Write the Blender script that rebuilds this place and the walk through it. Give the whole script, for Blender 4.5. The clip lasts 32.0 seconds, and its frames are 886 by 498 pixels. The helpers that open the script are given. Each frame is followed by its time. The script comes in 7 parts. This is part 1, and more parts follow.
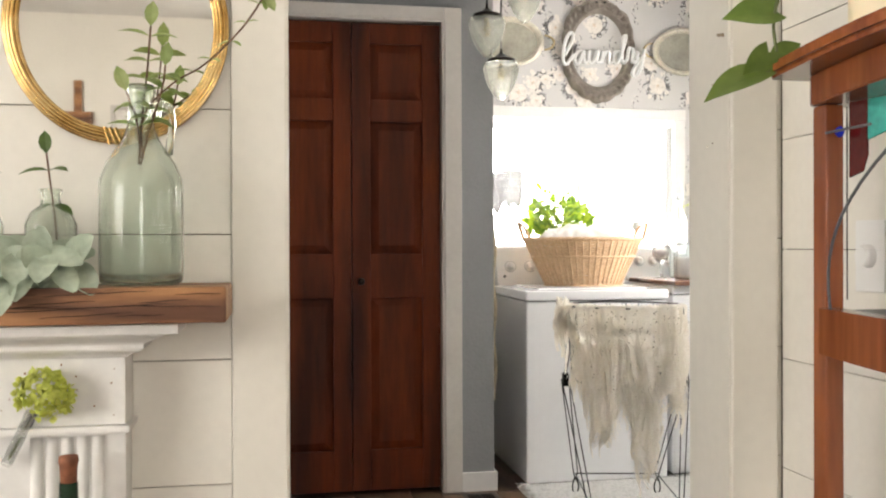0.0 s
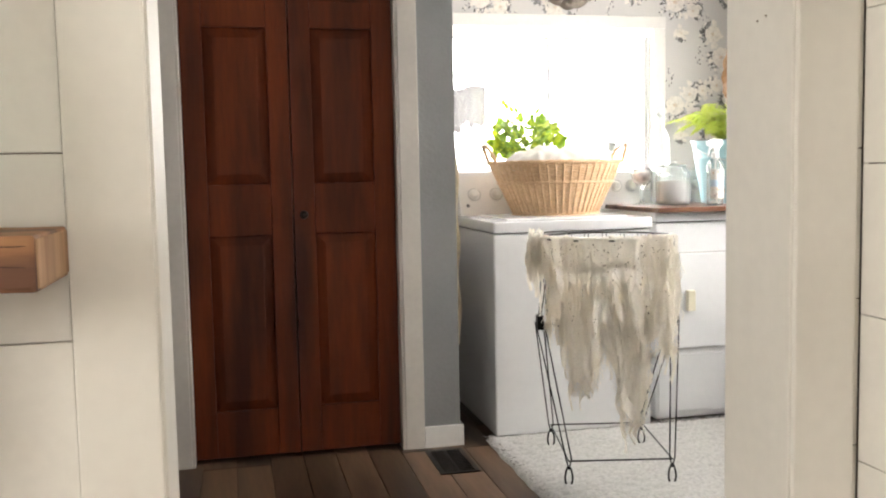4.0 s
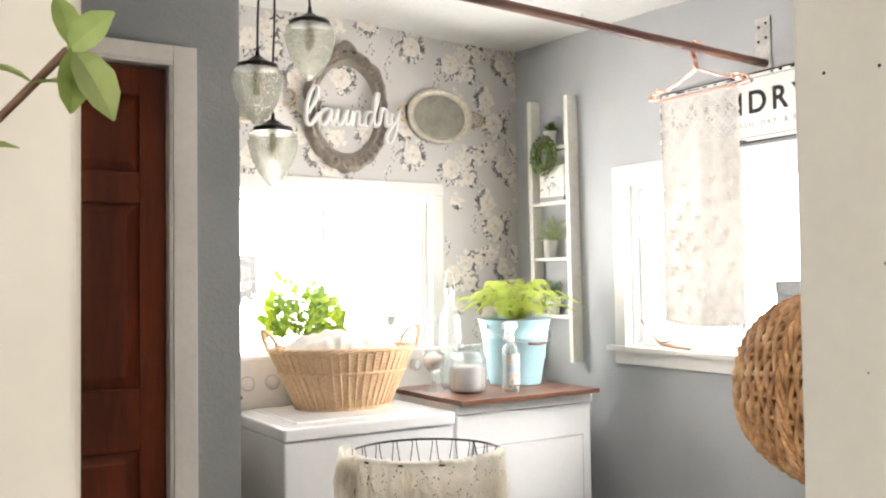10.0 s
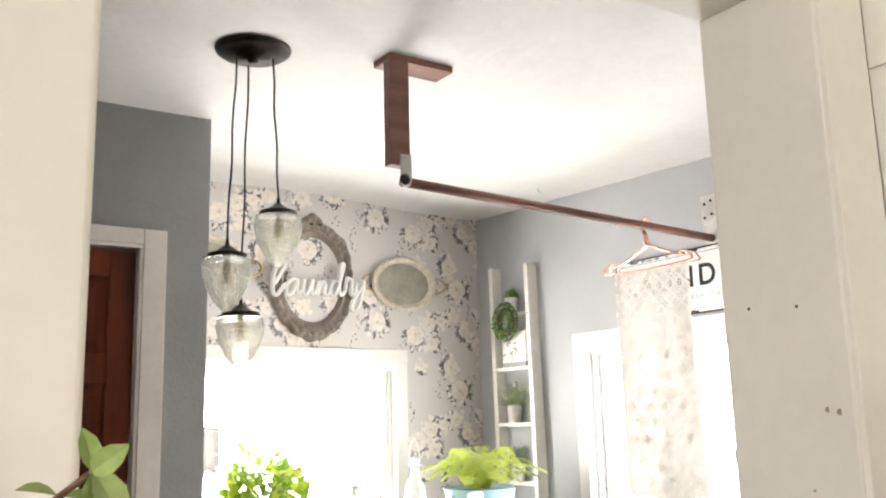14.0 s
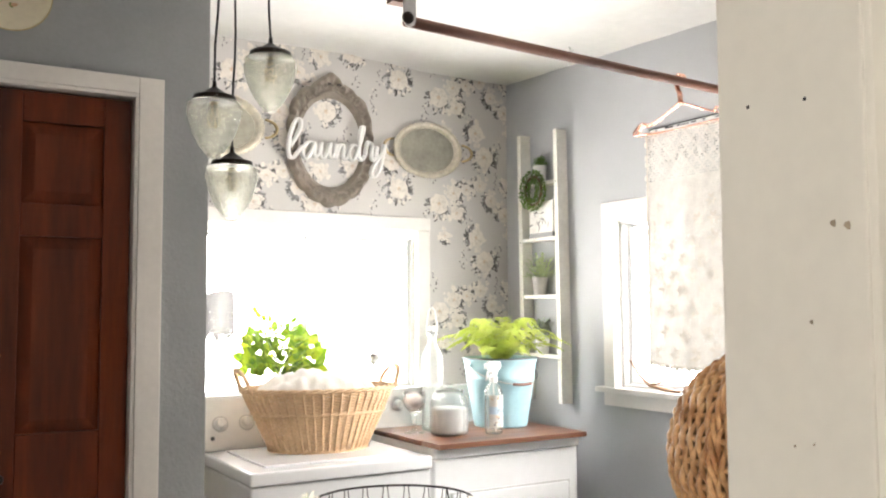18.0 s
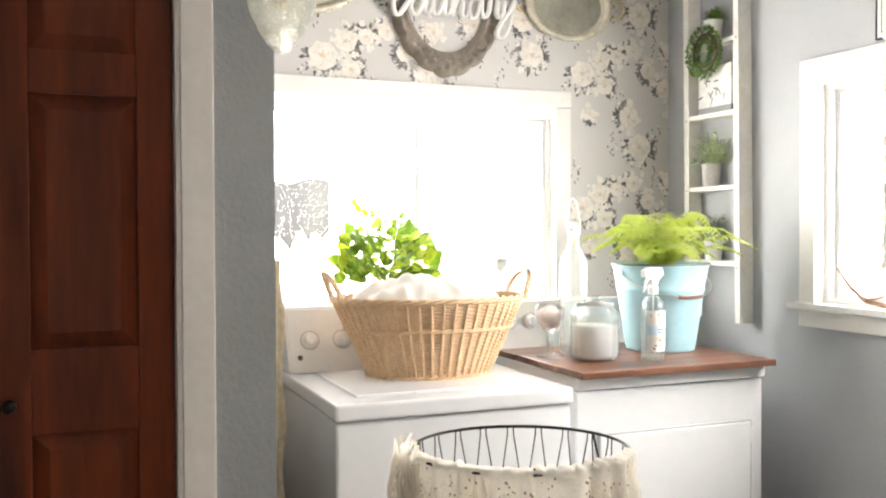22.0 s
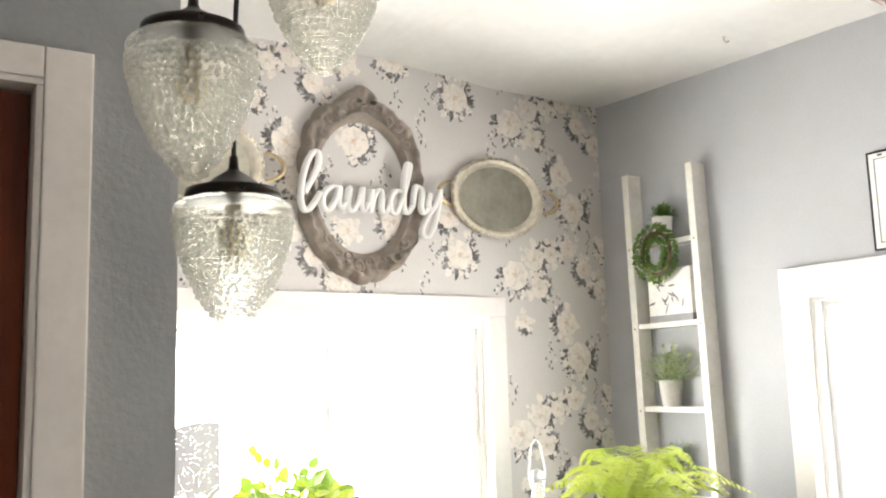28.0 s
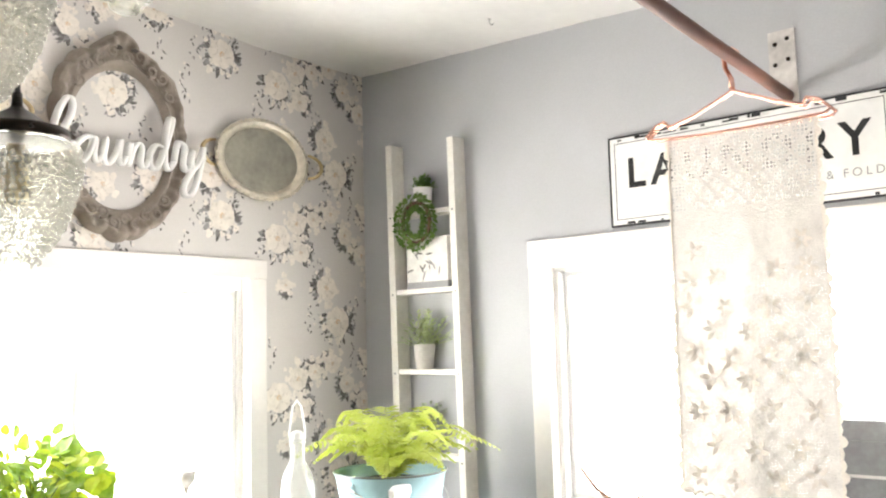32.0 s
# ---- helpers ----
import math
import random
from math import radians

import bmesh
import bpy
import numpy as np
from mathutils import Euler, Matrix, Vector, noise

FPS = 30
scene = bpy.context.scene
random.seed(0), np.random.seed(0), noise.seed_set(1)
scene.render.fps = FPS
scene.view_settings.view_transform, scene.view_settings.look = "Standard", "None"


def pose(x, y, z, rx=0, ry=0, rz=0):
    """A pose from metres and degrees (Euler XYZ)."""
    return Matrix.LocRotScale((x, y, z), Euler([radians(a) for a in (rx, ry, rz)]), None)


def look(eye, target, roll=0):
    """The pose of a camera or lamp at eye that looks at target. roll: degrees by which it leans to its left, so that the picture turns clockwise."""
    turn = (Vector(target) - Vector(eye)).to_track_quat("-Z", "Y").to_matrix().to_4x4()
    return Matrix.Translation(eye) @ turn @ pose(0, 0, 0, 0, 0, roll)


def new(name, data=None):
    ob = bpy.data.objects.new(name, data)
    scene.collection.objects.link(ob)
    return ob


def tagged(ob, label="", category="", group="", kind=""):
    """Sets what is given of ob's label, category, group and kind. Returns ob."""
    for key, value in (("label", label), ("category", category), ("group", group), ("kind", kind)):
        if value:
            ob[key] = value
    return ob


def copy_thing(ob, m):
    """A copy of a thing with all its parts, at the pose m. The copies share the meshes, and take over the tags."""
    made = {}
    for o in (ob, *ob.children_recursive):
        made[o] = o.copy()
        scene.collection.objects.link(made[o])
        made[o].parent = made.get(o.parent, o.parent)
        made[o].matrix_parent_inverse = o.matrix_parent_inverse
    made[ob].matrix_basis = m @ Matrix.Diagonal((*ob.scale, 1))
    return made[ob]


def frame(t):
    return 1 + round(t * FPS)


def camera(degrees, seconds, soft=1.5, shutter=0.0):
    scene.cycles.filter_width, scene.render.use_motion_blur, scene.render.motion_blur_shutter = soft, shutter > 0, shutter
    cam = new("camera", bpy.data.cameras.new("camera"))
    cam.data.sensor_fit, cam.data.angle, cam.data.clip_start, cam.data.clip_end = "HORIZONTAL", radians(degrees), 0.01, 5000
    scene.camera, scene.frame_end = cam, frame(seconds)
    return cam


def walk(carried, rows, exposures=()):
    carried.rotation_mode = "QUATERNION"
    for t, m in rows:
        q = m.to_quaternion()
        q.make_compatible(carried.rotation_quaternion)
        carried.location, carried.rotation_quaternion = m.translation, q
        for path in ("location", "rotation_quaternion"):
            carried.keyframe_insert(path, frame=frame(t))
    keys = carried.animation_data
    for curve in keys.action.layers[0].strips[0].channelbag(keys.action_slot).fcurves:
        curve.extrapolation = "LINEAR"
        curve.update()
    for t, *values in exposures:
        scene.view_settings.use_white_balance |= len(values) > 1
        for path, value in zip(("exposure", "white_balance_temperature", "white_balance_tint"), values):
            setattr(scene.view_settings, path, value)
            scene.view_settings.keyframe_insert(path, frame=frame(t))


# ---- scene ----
cam = camera(51.9, 32.0, soft=2.1)
PATH = [
    (0, (0.1161, 0.0226, 1.1207), (0.4763, 1.9898, 1.1110), -0.18),
    (0.5, (0.1420, 0.0890, 1.1190), (0.4990, 2.0568, 1.0957), -0.71),
    (1, (0.1611, 0.1469, 1.1081), (0.5015, 2.1170, 1.0537), -0.46),
    (1.5, (0.1815, 0.2072, 1.0979), (0.5001, 2.1792, 0.9991), -0.30),
    (2, (0.2097, 0.2636, 1.0912), (0.5253, 2.2360, 0.9925), -1.07),
    (2.5, (0.2340, 0.3144, 1.0869), (0.5287, 2.2895, 0.9757), -0.54),
    (3, (0.2432, 0.3652, 1.0846), (0.5655, 2.3353, 0.9624), -0.81),
    (3.5, (0.2366, 0.4356, 1.0877), (0.6158, 2.3935, 0.9375), -0.91),
    (5.5, (0.1978, 0.7990, 1.2271), (0.7750, 2.7052, 1.0447), -1.52),
    (6, (0.2018, 0.8758, 1.2564), (0.7865, 2.7832, 1.1153), -1.06),
    (6.5, (0.2114, 0.9520, 1.2826), (0.8499, 2.8438, 1.1683), -1.55),
    (7, (0.2082, 1.0172, 1.3064), (0.9084, 2.8886, 1.2195), -2.29),
    (7.5, (0.1961, 1.0534, 1.3304), (0.9283, 2.9133, 1.2617), -1.47),
    (8, (0.1720, 1.0715, 1.3573), (0.9870, 2.8976, 1.3195), -0.21),
    (8.5, (0.1325, 1.0874, 1.3805), (1.0386, 2.8703, 1.3629), -1.16),
    (9, (0.0940, 1.0979, 1.3980), (1.0519, 2.8534, 1.4230), -1.36),
    (9.5, (0.0634, 1.1029, 1.4076), (1.0682, 2.8309, 1.4723), -0.70),
    (10, (0.0452, 1.0987, 1.4190), (1.1038, 2.7943, 1.4835), -0.70),
    (10.5, (0.0329, 1.0812, 1.4371), (1.1218, 2.7567, 1.5205), -0.68),
    (11, (0.0231, 1.0628, 1.4582), (1.1217, 2.7309, 1.5611), -0.89),
    (11.5, (0.0162, 1.0536, 1.4772), (1.1180, 2.7152, 1.6350), -0.11),
    (12, (0.0151, 1.0468, 1.4900), (1.1081, 2.7086, 1.6991), -0.58),
    (12.5, (0.0103, 1.0363, 1.4985), (1.0988, 2.6928, 1.7652), -1.12),
    (13, (0.0046, 1.0242, 1.5045), (1.0976, 2.6668, 1.8322), -1.04),
    (13.5, (0.0031, 1.0175, 1.5099), (1.1022, 2.6468, 1.8803), -1.48),
    (15.5, (0.0167, 1.0346, 1.5164), (1.1602, 2.6289, 1.9047), -0.93),
    (16, (0.0289, 1.0613, 1.5008), (1.2025, 2.6430, 1.8482), -1.14),
    (16.5, (0.0615, 1.0841, 1.4840), (1.2118, 2.6924, 1.7846), -1.09),
    (17, (0.1092, 1.0984, 1.4691), (1.2175, 2.7450, 1.7145), -0.52),
    (17.5, (0.1646, 1.1063, 1.4556), (1.2355, 2.7852, 1.6417), -0.32),
    (18, (0.2183, 1.1152, 1.4410), (1.2465, 2.8252, 1.5765), -0.27),
    (18.5, (0.2694, 1.1364, 1.4206), (1.2522, 2.8763, 1.5035), -0.22),
    (19, (0.3151, 1.1846, 1.4001), (1.2720, 2.9405, 1.4343), -0.22),
    (19.5, (0.3648, 1.2728, 1.3823), (1.3228, 3.0284, 1.4022), -0.29),
    (20, (0.4195, 1.3867, 1.3704), (1.3694, 3.1460, 1.4214), 0.45),
    (20.5, (0.4811, 1.4948, 1.3628), (1.4161, 3.2627, 1.3823), -0.15),
    (21, (0.5397, 1.6013, 1.3585), (1.3982, 3.4075, 1.3800), -0.45),
    (21.5, (0.5868, 1.7046, 1.3566), (1.3628, 3.5478, 1.3695), -0.35),
    (22, (0.6174, 1.8108, 1.3558), (1.3760, 3.6608, 1.3125), -0.16),
    (22.5, (0.6395, 1.9322, 1.3547), (1.4716, 3.7507, 1.3258), -0.05),
    (23, (0.6558, 2.0626, 1.3605), (1.5655, 3.8437, 1.3557), -1.82),
    (23.5, (0.6689, 2.1746, 1.3710), (1.6138, 3.9373, 1.3579), -1.91),
    (24, (0.6863, 2.2606, 1.3868), (1.6534, 4.0111, 1.3680), -1.53),
    (24.5, (0.7104, 2.3256, 1.4095), (1.6544, 4.0878, 1.4687), -2.16),
    (25, (0.7369, 2.3774, 1.4390), (1.6556, 4.1488, 1.5722), -1.66),
    (25.5, (0.7457, 2.4102, 1.4692), (1.6565, 4.1812, 1.6535), -1.49),
    (26, (0.7376, 2.4299, 1.4982), (1.6947, 4.1691, 1.7411), -1.47),
    (26.5, (0.7166, 2.4450, 1.5258), (1.7116, 4.1588, 1.7955), -1.90),
    (28.5, (0.5972, 2.4990, 1.6396), (1.6983, 4.1405, 1.9451), -1.63),
    (29, (0.5790, 2.5030, 1.6474), (1.6996, 4.1196, 2.0093), -1.91),
    (29.5, (0.5692, 2.5032, 1.6490), (1.7162, 4.0942, 2.0405), -2.01),
    (30, (0.5692, 2.5085, 1.6432), (1.7729, 4.0666, 1.9945), -1.87),
    (30.5, (0.5692, 2.5140, 1.6392), (1.8381, 4.0311, 1.9367), -1.35),
    (31, (0.5661, 2.5163, 1.6310), (1.8987, 3.9846, 1.8924), -1.39),
    (31.5, (0.5619, 2.5163, 1.6194), (1.9860, 3.9025, 1.8440), -0.76),
    (32, (0.5553, 2.5139, 1.6052), (2.0589, 3.8171, 1.8076), -1.51),
]
walk(cam, [(t, look(eye, target, roll)) for t, eye, target, roll in PATH])


# ---- world and light ----
world = bpy.data.worlds.new("world")
scene.world = world
world.use_nodes = True
wn = world.node_tree
sky = wn.nodes.new("ShaderNodeTexSky")
sky.sky_type, sky.sun_disc = "NISHITA", False
sky.sun_elevation, sky.sun_rotation = radians(42), radians(200)
wn.nodes["Background"].inputs["Strength"].default_value = 0.12
wn.links.new(sky.outputs[0], wn.nodes["Background"].inputs["Color"])


def area_lamp(name, eye, target, w, h, power, colour):
    data = bpy.data.lights.new(name, "AREA")
    data.shape, data.size, data.size_y, data.energy, data.color = "RECTANGLE", w, h, power, colour
    ob = new(name, data)
    ob.matrix_world = look(eye, target)
    return ob


# daylight standing in the three window openings
area_lamp("daylight_back", (1.78, 5.05, 1.45), (1.78, 2.72, 1.14), 1.15, 0.76, 73, (1.0, 0.97, 0.925))
area_lamp("daylight_side", (3.02, 3.52, 1.47), (1.24, 3.60, 1.22), 1.18, 0.72, 73, (1.0, 0.97, 0.93))
area_lamp("daylight_living", (-2.78, -0.55, 1.55), (0, -0.55, 1.3), 1.76, 1.26, 79, (1.0, 0.95, 0.87))
# added lamp behind the camera, brightens machine fronts and hamper through the doorway
area_lamp("daylight_behind", (0.5, -3.08, 1.5), (0.5, 1.6, 1.2), 0.82, 1.16, 24, (1.0, 0.955, 0.885))

# ---- materials ----
MATS = {}


def nodes_of(m):
    nt = m.node_tree
    return nt, nt.nodes["Principled BSDF"]


def mat(name, colour, rough=0.5, metal=0.0, vary=0.06, scale=6.0, fine=120.0, bump=0.05, second=None, stretch=(1, 1, 1), spec=0.5, trans=0.0, ior=1.45, sheen=0.0, per_object=0.0, coat=0.0, subsurf=0.0, coords="Object"):
    """A surface with a broad stain and a fine grain, both procedural."""
    if name in MATS:
        return MATS[name]
    m = bpy.data.materials.new(name)
    m.use_nodes = True
    nt, b = nodes_of(m)
    tc = nt.nodes.new("ShaderNodeTexCoord")
    mp = nt.nodes.new("ShaderNodeMapping")
    mp.inputs["Scale"].default_value = stretch
    nt.links.new(tc.outputs[coords], mp.inputs[0])
    n1 = nt.nodes.new("ShaderNodeTexNoise")
    n1.inputs["Scale"].default_value, n1.inputs["Detail"].default_value = scale, 5
    n2 = nt.nodes.new("ShaderNodeTexNoise")
    n2.inputs["Scale"].default_value, n2.inputs["Detail"].default_value = fine, 3
    nt.links.new(mp.outputs[0], n1.inputs[0])
    nt.links.new(mp.outputs[0], n2.inputs[0])
    mix = nt.nodes.new("ShaderNodeMix")
    mix.data_type = "RGBA"
    second = second or tuple(max(0, c * (1 - 3 * vary)) for c in colour)
    ramp = nt.nodes.new("ShaderNodeMapRange")
    ramp.inputs["From Min"].default_value, ramp.inputs["From Max"].default_value = 0.38, 0.66
    nt.links.new(n1.outputs[0], ramp.inputs[0])
    nt.links.new(ramp.outputs[0], mix.inputs["Factor"])
    mix.inputs["A"].default_value, mix.inputs["B"].default_value = (*colour, 1), (*second, 1)
    hsv = nt.nodes.new("ShaderNodeHueSaturation")
    val = nt.nodes.new("ShaderNodeMapRange")
    val.inputs["From Min"].default_value, val.inputs["From Max"].default_value = 0.3, 0.7
    val.inputs["To Min"].default_value, val.inputs["To Max"].default_value = 1 - vary, 1 + vary
    nt.links.new(n2.outputs[0], val.inputs[0])
    value = val.outputs[0]
    if per_object:
        info = nt.nodes.new("ShaderNodeObjectInfo")
        add = nt.nodes.new("ShaderNodeMath")
        add.operation = "MULTIPLY_ADD"
        nt.links.new(info.outputs["Random"], add.inputs[0])
        add.inputs[1].default_value = per_object
        nt.links.new(value, add.inputs[2])
        sub = nt.nodes.new("ShaderNodeMath")
        sub.operation = "SUBTRACT"
        nt.links.new(add.outputs[0], sub.inputs[0])
        sub.inputs[1].default_value = per_object / 2
        value = sub.outputs[0]
    nt.links.new(value, hsv.inputs["Value"])
    nt.links.new(mix.outputs["Result"], hsv.inputs["Color"])
    nt.links.new(hsv.outputs[0], b.inputs["Base Color"])
    b.inputs["Roughness"].default_value, b.inputs["Metallic"].default_value = rough, metal
    b.inputs["Specular IOR Level"].default_value = spec
    b.inputs["Transmission Weight"].default_value, b.inputs["IOR"].default_value = trans, ior
    b.inputs["Sheen Weight"].default_value = sheen
    b.inputs["Coat Weight"].default_value = coat
    b.inputs["Subsurface Weight"].default_value = subsurf
    if bump:
        bp = nt.nodes.new("ShaderNodeBump")
        bp.inputs["Strength"].default_value, bp.inputs["Distance"].default_value = bump, 0.002
        nt.links.new(n2.outputs[0], bp.inputs["Height"])
        nt.links.new(bp.outputs[0], b.inputs["Normal"])
    MATS[name] = m
    return m


def glow(name, colour, strength):
    m = bpy.data.materials.new(name)
    m.use_nodes = True
    nt, b = nodes_of(m)
    b.inputs["Base Color"].default_value = (*colour, 1)
    b.inputs["Emission Color"].default_value = (*colour, 1)
    b.inputs["Emission Strength"].default_value = strength
    return m


def wood(name, light, dark, rough=0.45, axis="Z", scale=9.0, bump=0.12, per_object=0.0, coat=0.0):
    """Wood whose grain runs along one axis of the object."""
    st = {"X": (0.12, 1, 1), "Y": (1, 0.12, 1), "Z": (1, 1, 0.12)}[axis]
    return mat(name, light, rough=rough, vary=0.13, scale=scale, fine=70, bump=bump, second=dark, stretch=st, per_object=per_object, coat=coat)


def leafy(name, a, b, rough=0.5, trans=0.25):
    m = mat(name, a, rough=rough, vary=0.12, scale=25, fine=90, bump=0.05, second=b, per_object=0.3)
    nt, bs = nodes_of(m)
    out = nt.nodes["Material Output"]
    tl = nt.nodes.new("ShaderNodeBsdfTranslucent")
    tl.inputs["Color"].default_value = (min(1, a[0] * 1.8), min(1, a[1] * 1.8), a[2] * 1.2, 1)
    mx = nt.nodes.new("ShaderNodeMixShader")
    mx.inputs[0].default_value = trans
    nt.links.new(bs.outputs[0], mx.inputs[1])
    nt.links.new(tl.outputs[0], mx.inputs[2])
    nt.links.new(mx.outputs[0], out.inputs["Surface"])
    return m


def clear(name, colour=(1, 1, 1), rough=0.0, bump=0.0, scale=90, ior=1.45, milky=0.0, see=0.0):
    m = bpy.data.materials.new(name)
    m.use_nodes = True
    nt, b = nodes_of(m)
    b.inputs["Base Color"].default_value = (*colour, 1)
    b.inputs["Transmission Weight"].default_value = 1.0
    b.inputs["Roughness"].default_value, b.inputs["IOR"].default_value = rough, ior
    if milky:
        tl = nt.nodes.new("ShaderNodeBsdfTranslucent")
        tl.inputs["Color"].default_value = (0.97, 0.96, 0.90, 1)
        df = nt.nodes.new("ShaderNodeBsdfDiffuse")
        df.inputs["Color"].default_value = (0.93, 0.92, 0.86, 1)
        soft_mix = nt.nodes.new("ShaderNodeMixShader")
        soft_mix.inputs[0].default_value = 0.45
        nt.links.new(tl.outputs[0], soft_mix.inputs[1])
        nt.links.new(df.outputs[0], soft_mix.inputs[2])
        mx = nt.nodes.new("ShaderNodeMixShader")
        mx.inputs[0].default_value = milky
        nt.links.new(b.outputs[0], mx.inputs[1])
        nt.links.new(soft_mix.outputs[0], mx.inputs[2])
        nt.links.new(mx.outputs[0], nt.nodes["Material Output"].inputs["Surface"])
    if see:
        tp = nt.nodes.new("ShaderNodeBsdfTransparent")
        tp.inputs["Color"].default_value = (*colour, 1)
        thin = nt.nodes.new("ShaderNodeMixShader")
        thin.inputs[0].default_value = see
        nt.links.new(mx.outputs[0], thin.inputs[1])
        nt.links.new(tp.outputs[0], thin.inputs[2])
        nt.links.new(thin.outputs[0], nt.nodes["Material Output"].inputs["Surface"])
    if bump:
        tc = nt.nodes.new("ShaderNodeTexCoord")
        v = nt.nodes.new("ShaderNodeTexVoronoi")
        v.inputs["Scale"].default_value = scale
        nt.links.new(tc.outputs["Object"], v.inputs["Vector"])
        bp = nt.nodes.new("ShaderNodeBump")
        bp.inputs["Strength"].default_value, bp.inputs["Distance"].default_value = bump, 0.004
        bp.invert = True
        nt.links.new(v.outputs["Distance"], bp.inputs["Height"])
        nt.links.new(bp.outputs[0], b.inputs["Normal"])
    return m


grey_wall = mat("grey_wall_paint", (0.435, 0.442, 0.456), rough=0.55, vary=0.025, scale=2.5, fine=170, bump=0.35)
# closet-wall grey, darker than grey_wall: the shade there is put into the colour
textured_grey_shaded = mat("orange_peel_grey_shaded", (0.250, 0.248, 0.247), rough=0.45, vary=0.03, scale=3, fine=80, bump=0.8)
cream_wall = mat("cream_wall_paint", (0.77, 0.74, 0.675), rough=0.42, vary=0.02, scale=2, fine=60, bump=0.06)
cream_trim = mat("cream_trim_paint", (0.75, 0.72, 0.65), rough=0.38, vary=0.02, scale=3, fine=40, bump=0.08)
white_trim = mat("white_trim_paint", (0.76, 0.73, 0.69), rough=0.35, vary=0.02, scale=4, fine=50, bump=0.06)
ceiling_white = mat("rough_plaster_white", (0.735, 0.72, 0.70), rough=0.8, vary=0.02, scale=4, fine=26, bump=0.35)
mantel_white = mat("chippy_white_paint", (0.76, 0.745, 0.72), rough=0.5, vary=0.04, scale=5, fine=45, bump=0.15)
closet_red = wood("reddish_brown_stained_wood", (0.122, 0.022, 0.0025), (0.033, 0.006, 0.0012), rough=0.55, axis="Z", scale=7)
nodes_of(closet_red)[1].inputs["Specular IOR Level"].default_value = 0.22
cabinet_red = wood("orange_varnished_wood", (0.36, 0.115, 0.034), (0.20, 0.052, 0.016), rough=0.25, axis="Z", scale=8, coat=0.4)
mantel_wood = wood("rustic_mantel_wood", (0.36, 0.17, 0.07), (0.10, 0.038, 0.016), rough=0.55, axis="X", scale=26, bump=0.5)
walnut = wood("walnut_board", (0.15, 0.064, 0.034), (0.050, 0.020, 0.012), rough=0.35, axis="X", scale=14, bump=0.1, per_object=0.3)
floor_wood = wood("dark_floor_plank", (0.13, 0.076, 0.043), (0.030, 0.016, 0.010), rough=0.42, axis="Y", scale=6, bump=0.25, per_object=0.9)
enamel = mat("white_enamel", (0.86, 0.86, 0.86), rough=0.18, vary=0.012, scale=3, fine=30, bump=0.0, coat=0.3)
enamel_panel = mat("console_white_plastic", (0.78, 0.76, 0.74), rough=0.3, vary=0.02, scale=4, fine=30, bump=0.0)
wicker = mat("golden_wicker", (0.72, 0.51, 0.315), rough=0.5, vary=0.12, scale=46, fine=150, bump=0.2, second=(0.64, 0.43, 0.25), per_object=0.12)
wicker_dark = mat("brown_wicker", (0.60, 0.355, 0.165), rough=0.45, vary=0.18, scale=26, fine=120, bump=0.2, second=(0.34, 0.16, 0.06), per_object=0.25)
black_metal = mat("black_wire_metal", (0.022, 0.020, 0.019), rough=0.4, metal=0.7, vary=0.2, scale=20, fine=120, bump=0.05)
bronze = mat("oil_rubbed_bronze", (0.030, 0.022, 0.017), rough=0.35, metal=0.8, vary=0.2, scale=15, fine=90, bump=0.05)
steel = mat("brushed_steel", (0.60, 0.59, 0.57), rough=0.3, metal=1.0, vary=0.06, scale=8, fine=120, bump=0.04)
nickel_plate = mat("painted_steel_plate", (0.62, 0.60, 0.57), rough=0.45, metal=0.3, vary=0.1, scale=12, fine=60, bump=0.05)
silver_plate = mat("tarnished_silver", (0.76, 0.705, 0.59), rough=0.36, metal=0.75, vary=0.12, scale=9, fine=60, bump=0.05, second=(0.66, 0.61, 0.50))
brass_pale = mat("pale_brass", (0.66, 0.52, 0.30), rough=0.3, metal=0.9, vary=0.12, scale=14, fine=70, bump=0.08)
gold = mat("gilded_brass", (0.78, 0.57, 0.27), rough=0.24, metal=1.0, vary=0.14, scale=18, fine=90, bump=0.15, second=(0.50, 0.30, 0.09))
rose_gold = mat("rose_gold_wire", (0.93, 0.56, 0.44), rough=0.22, metal=1.0, vary=0.03, scale=10, fine=60, bump=0.0)
rod_wood = wood("brown_rod_wood", (0.20, 0.085, 0.055), (0.10, 0.038, 0.026), rough=0.5, axis="X", scale=14, bump=0.2)
grey_frame = mat("taupe_painted_carving", (0.275, 0.232, 0.192), rough=0.55, vary=0.08, scale=14, fine=80, bump=0.2)
white_script = mat("white_lettering", (0.80, 0.79, 0.77), rough=0.5, vary=0.02, scale=10, fine=60, bump=0.05)
ladder_white = mat("distressed_white_wood", (0.78, 0.76, 0.705), rough=0.55, vary=0.05, scale=12, fine=60, bump=0.2, second=(0.73, 0.70, 0.63))
bucket_blue = mat("pale_blue_enamel", (0.36, 0.555, 0.61), rough=0.6, vary=0.03, scale=8, fine=60, bump=0.05)
linen = mat("white_linen", (0.80, 0.76, 0.70), rough=0.9, vary=0.05, scale=9, fine=220, bump=0.5, sheen=0.3)
cream_cloth = mat("cream_ruffled_cotton", (0.91, 0.88, 0.82), rough=0.95, vary=0.09, scale=14, fine=180, bump=0.3, sheen=0.15, second=(0.85, 0.80, 0.71))
rug_wool = mat("cream_shag_wool", (0.56, 0.545, 0.51), rough=1.0, vary=0.10, scale=75, fine=190, bump=0.7, sheen=0.4)
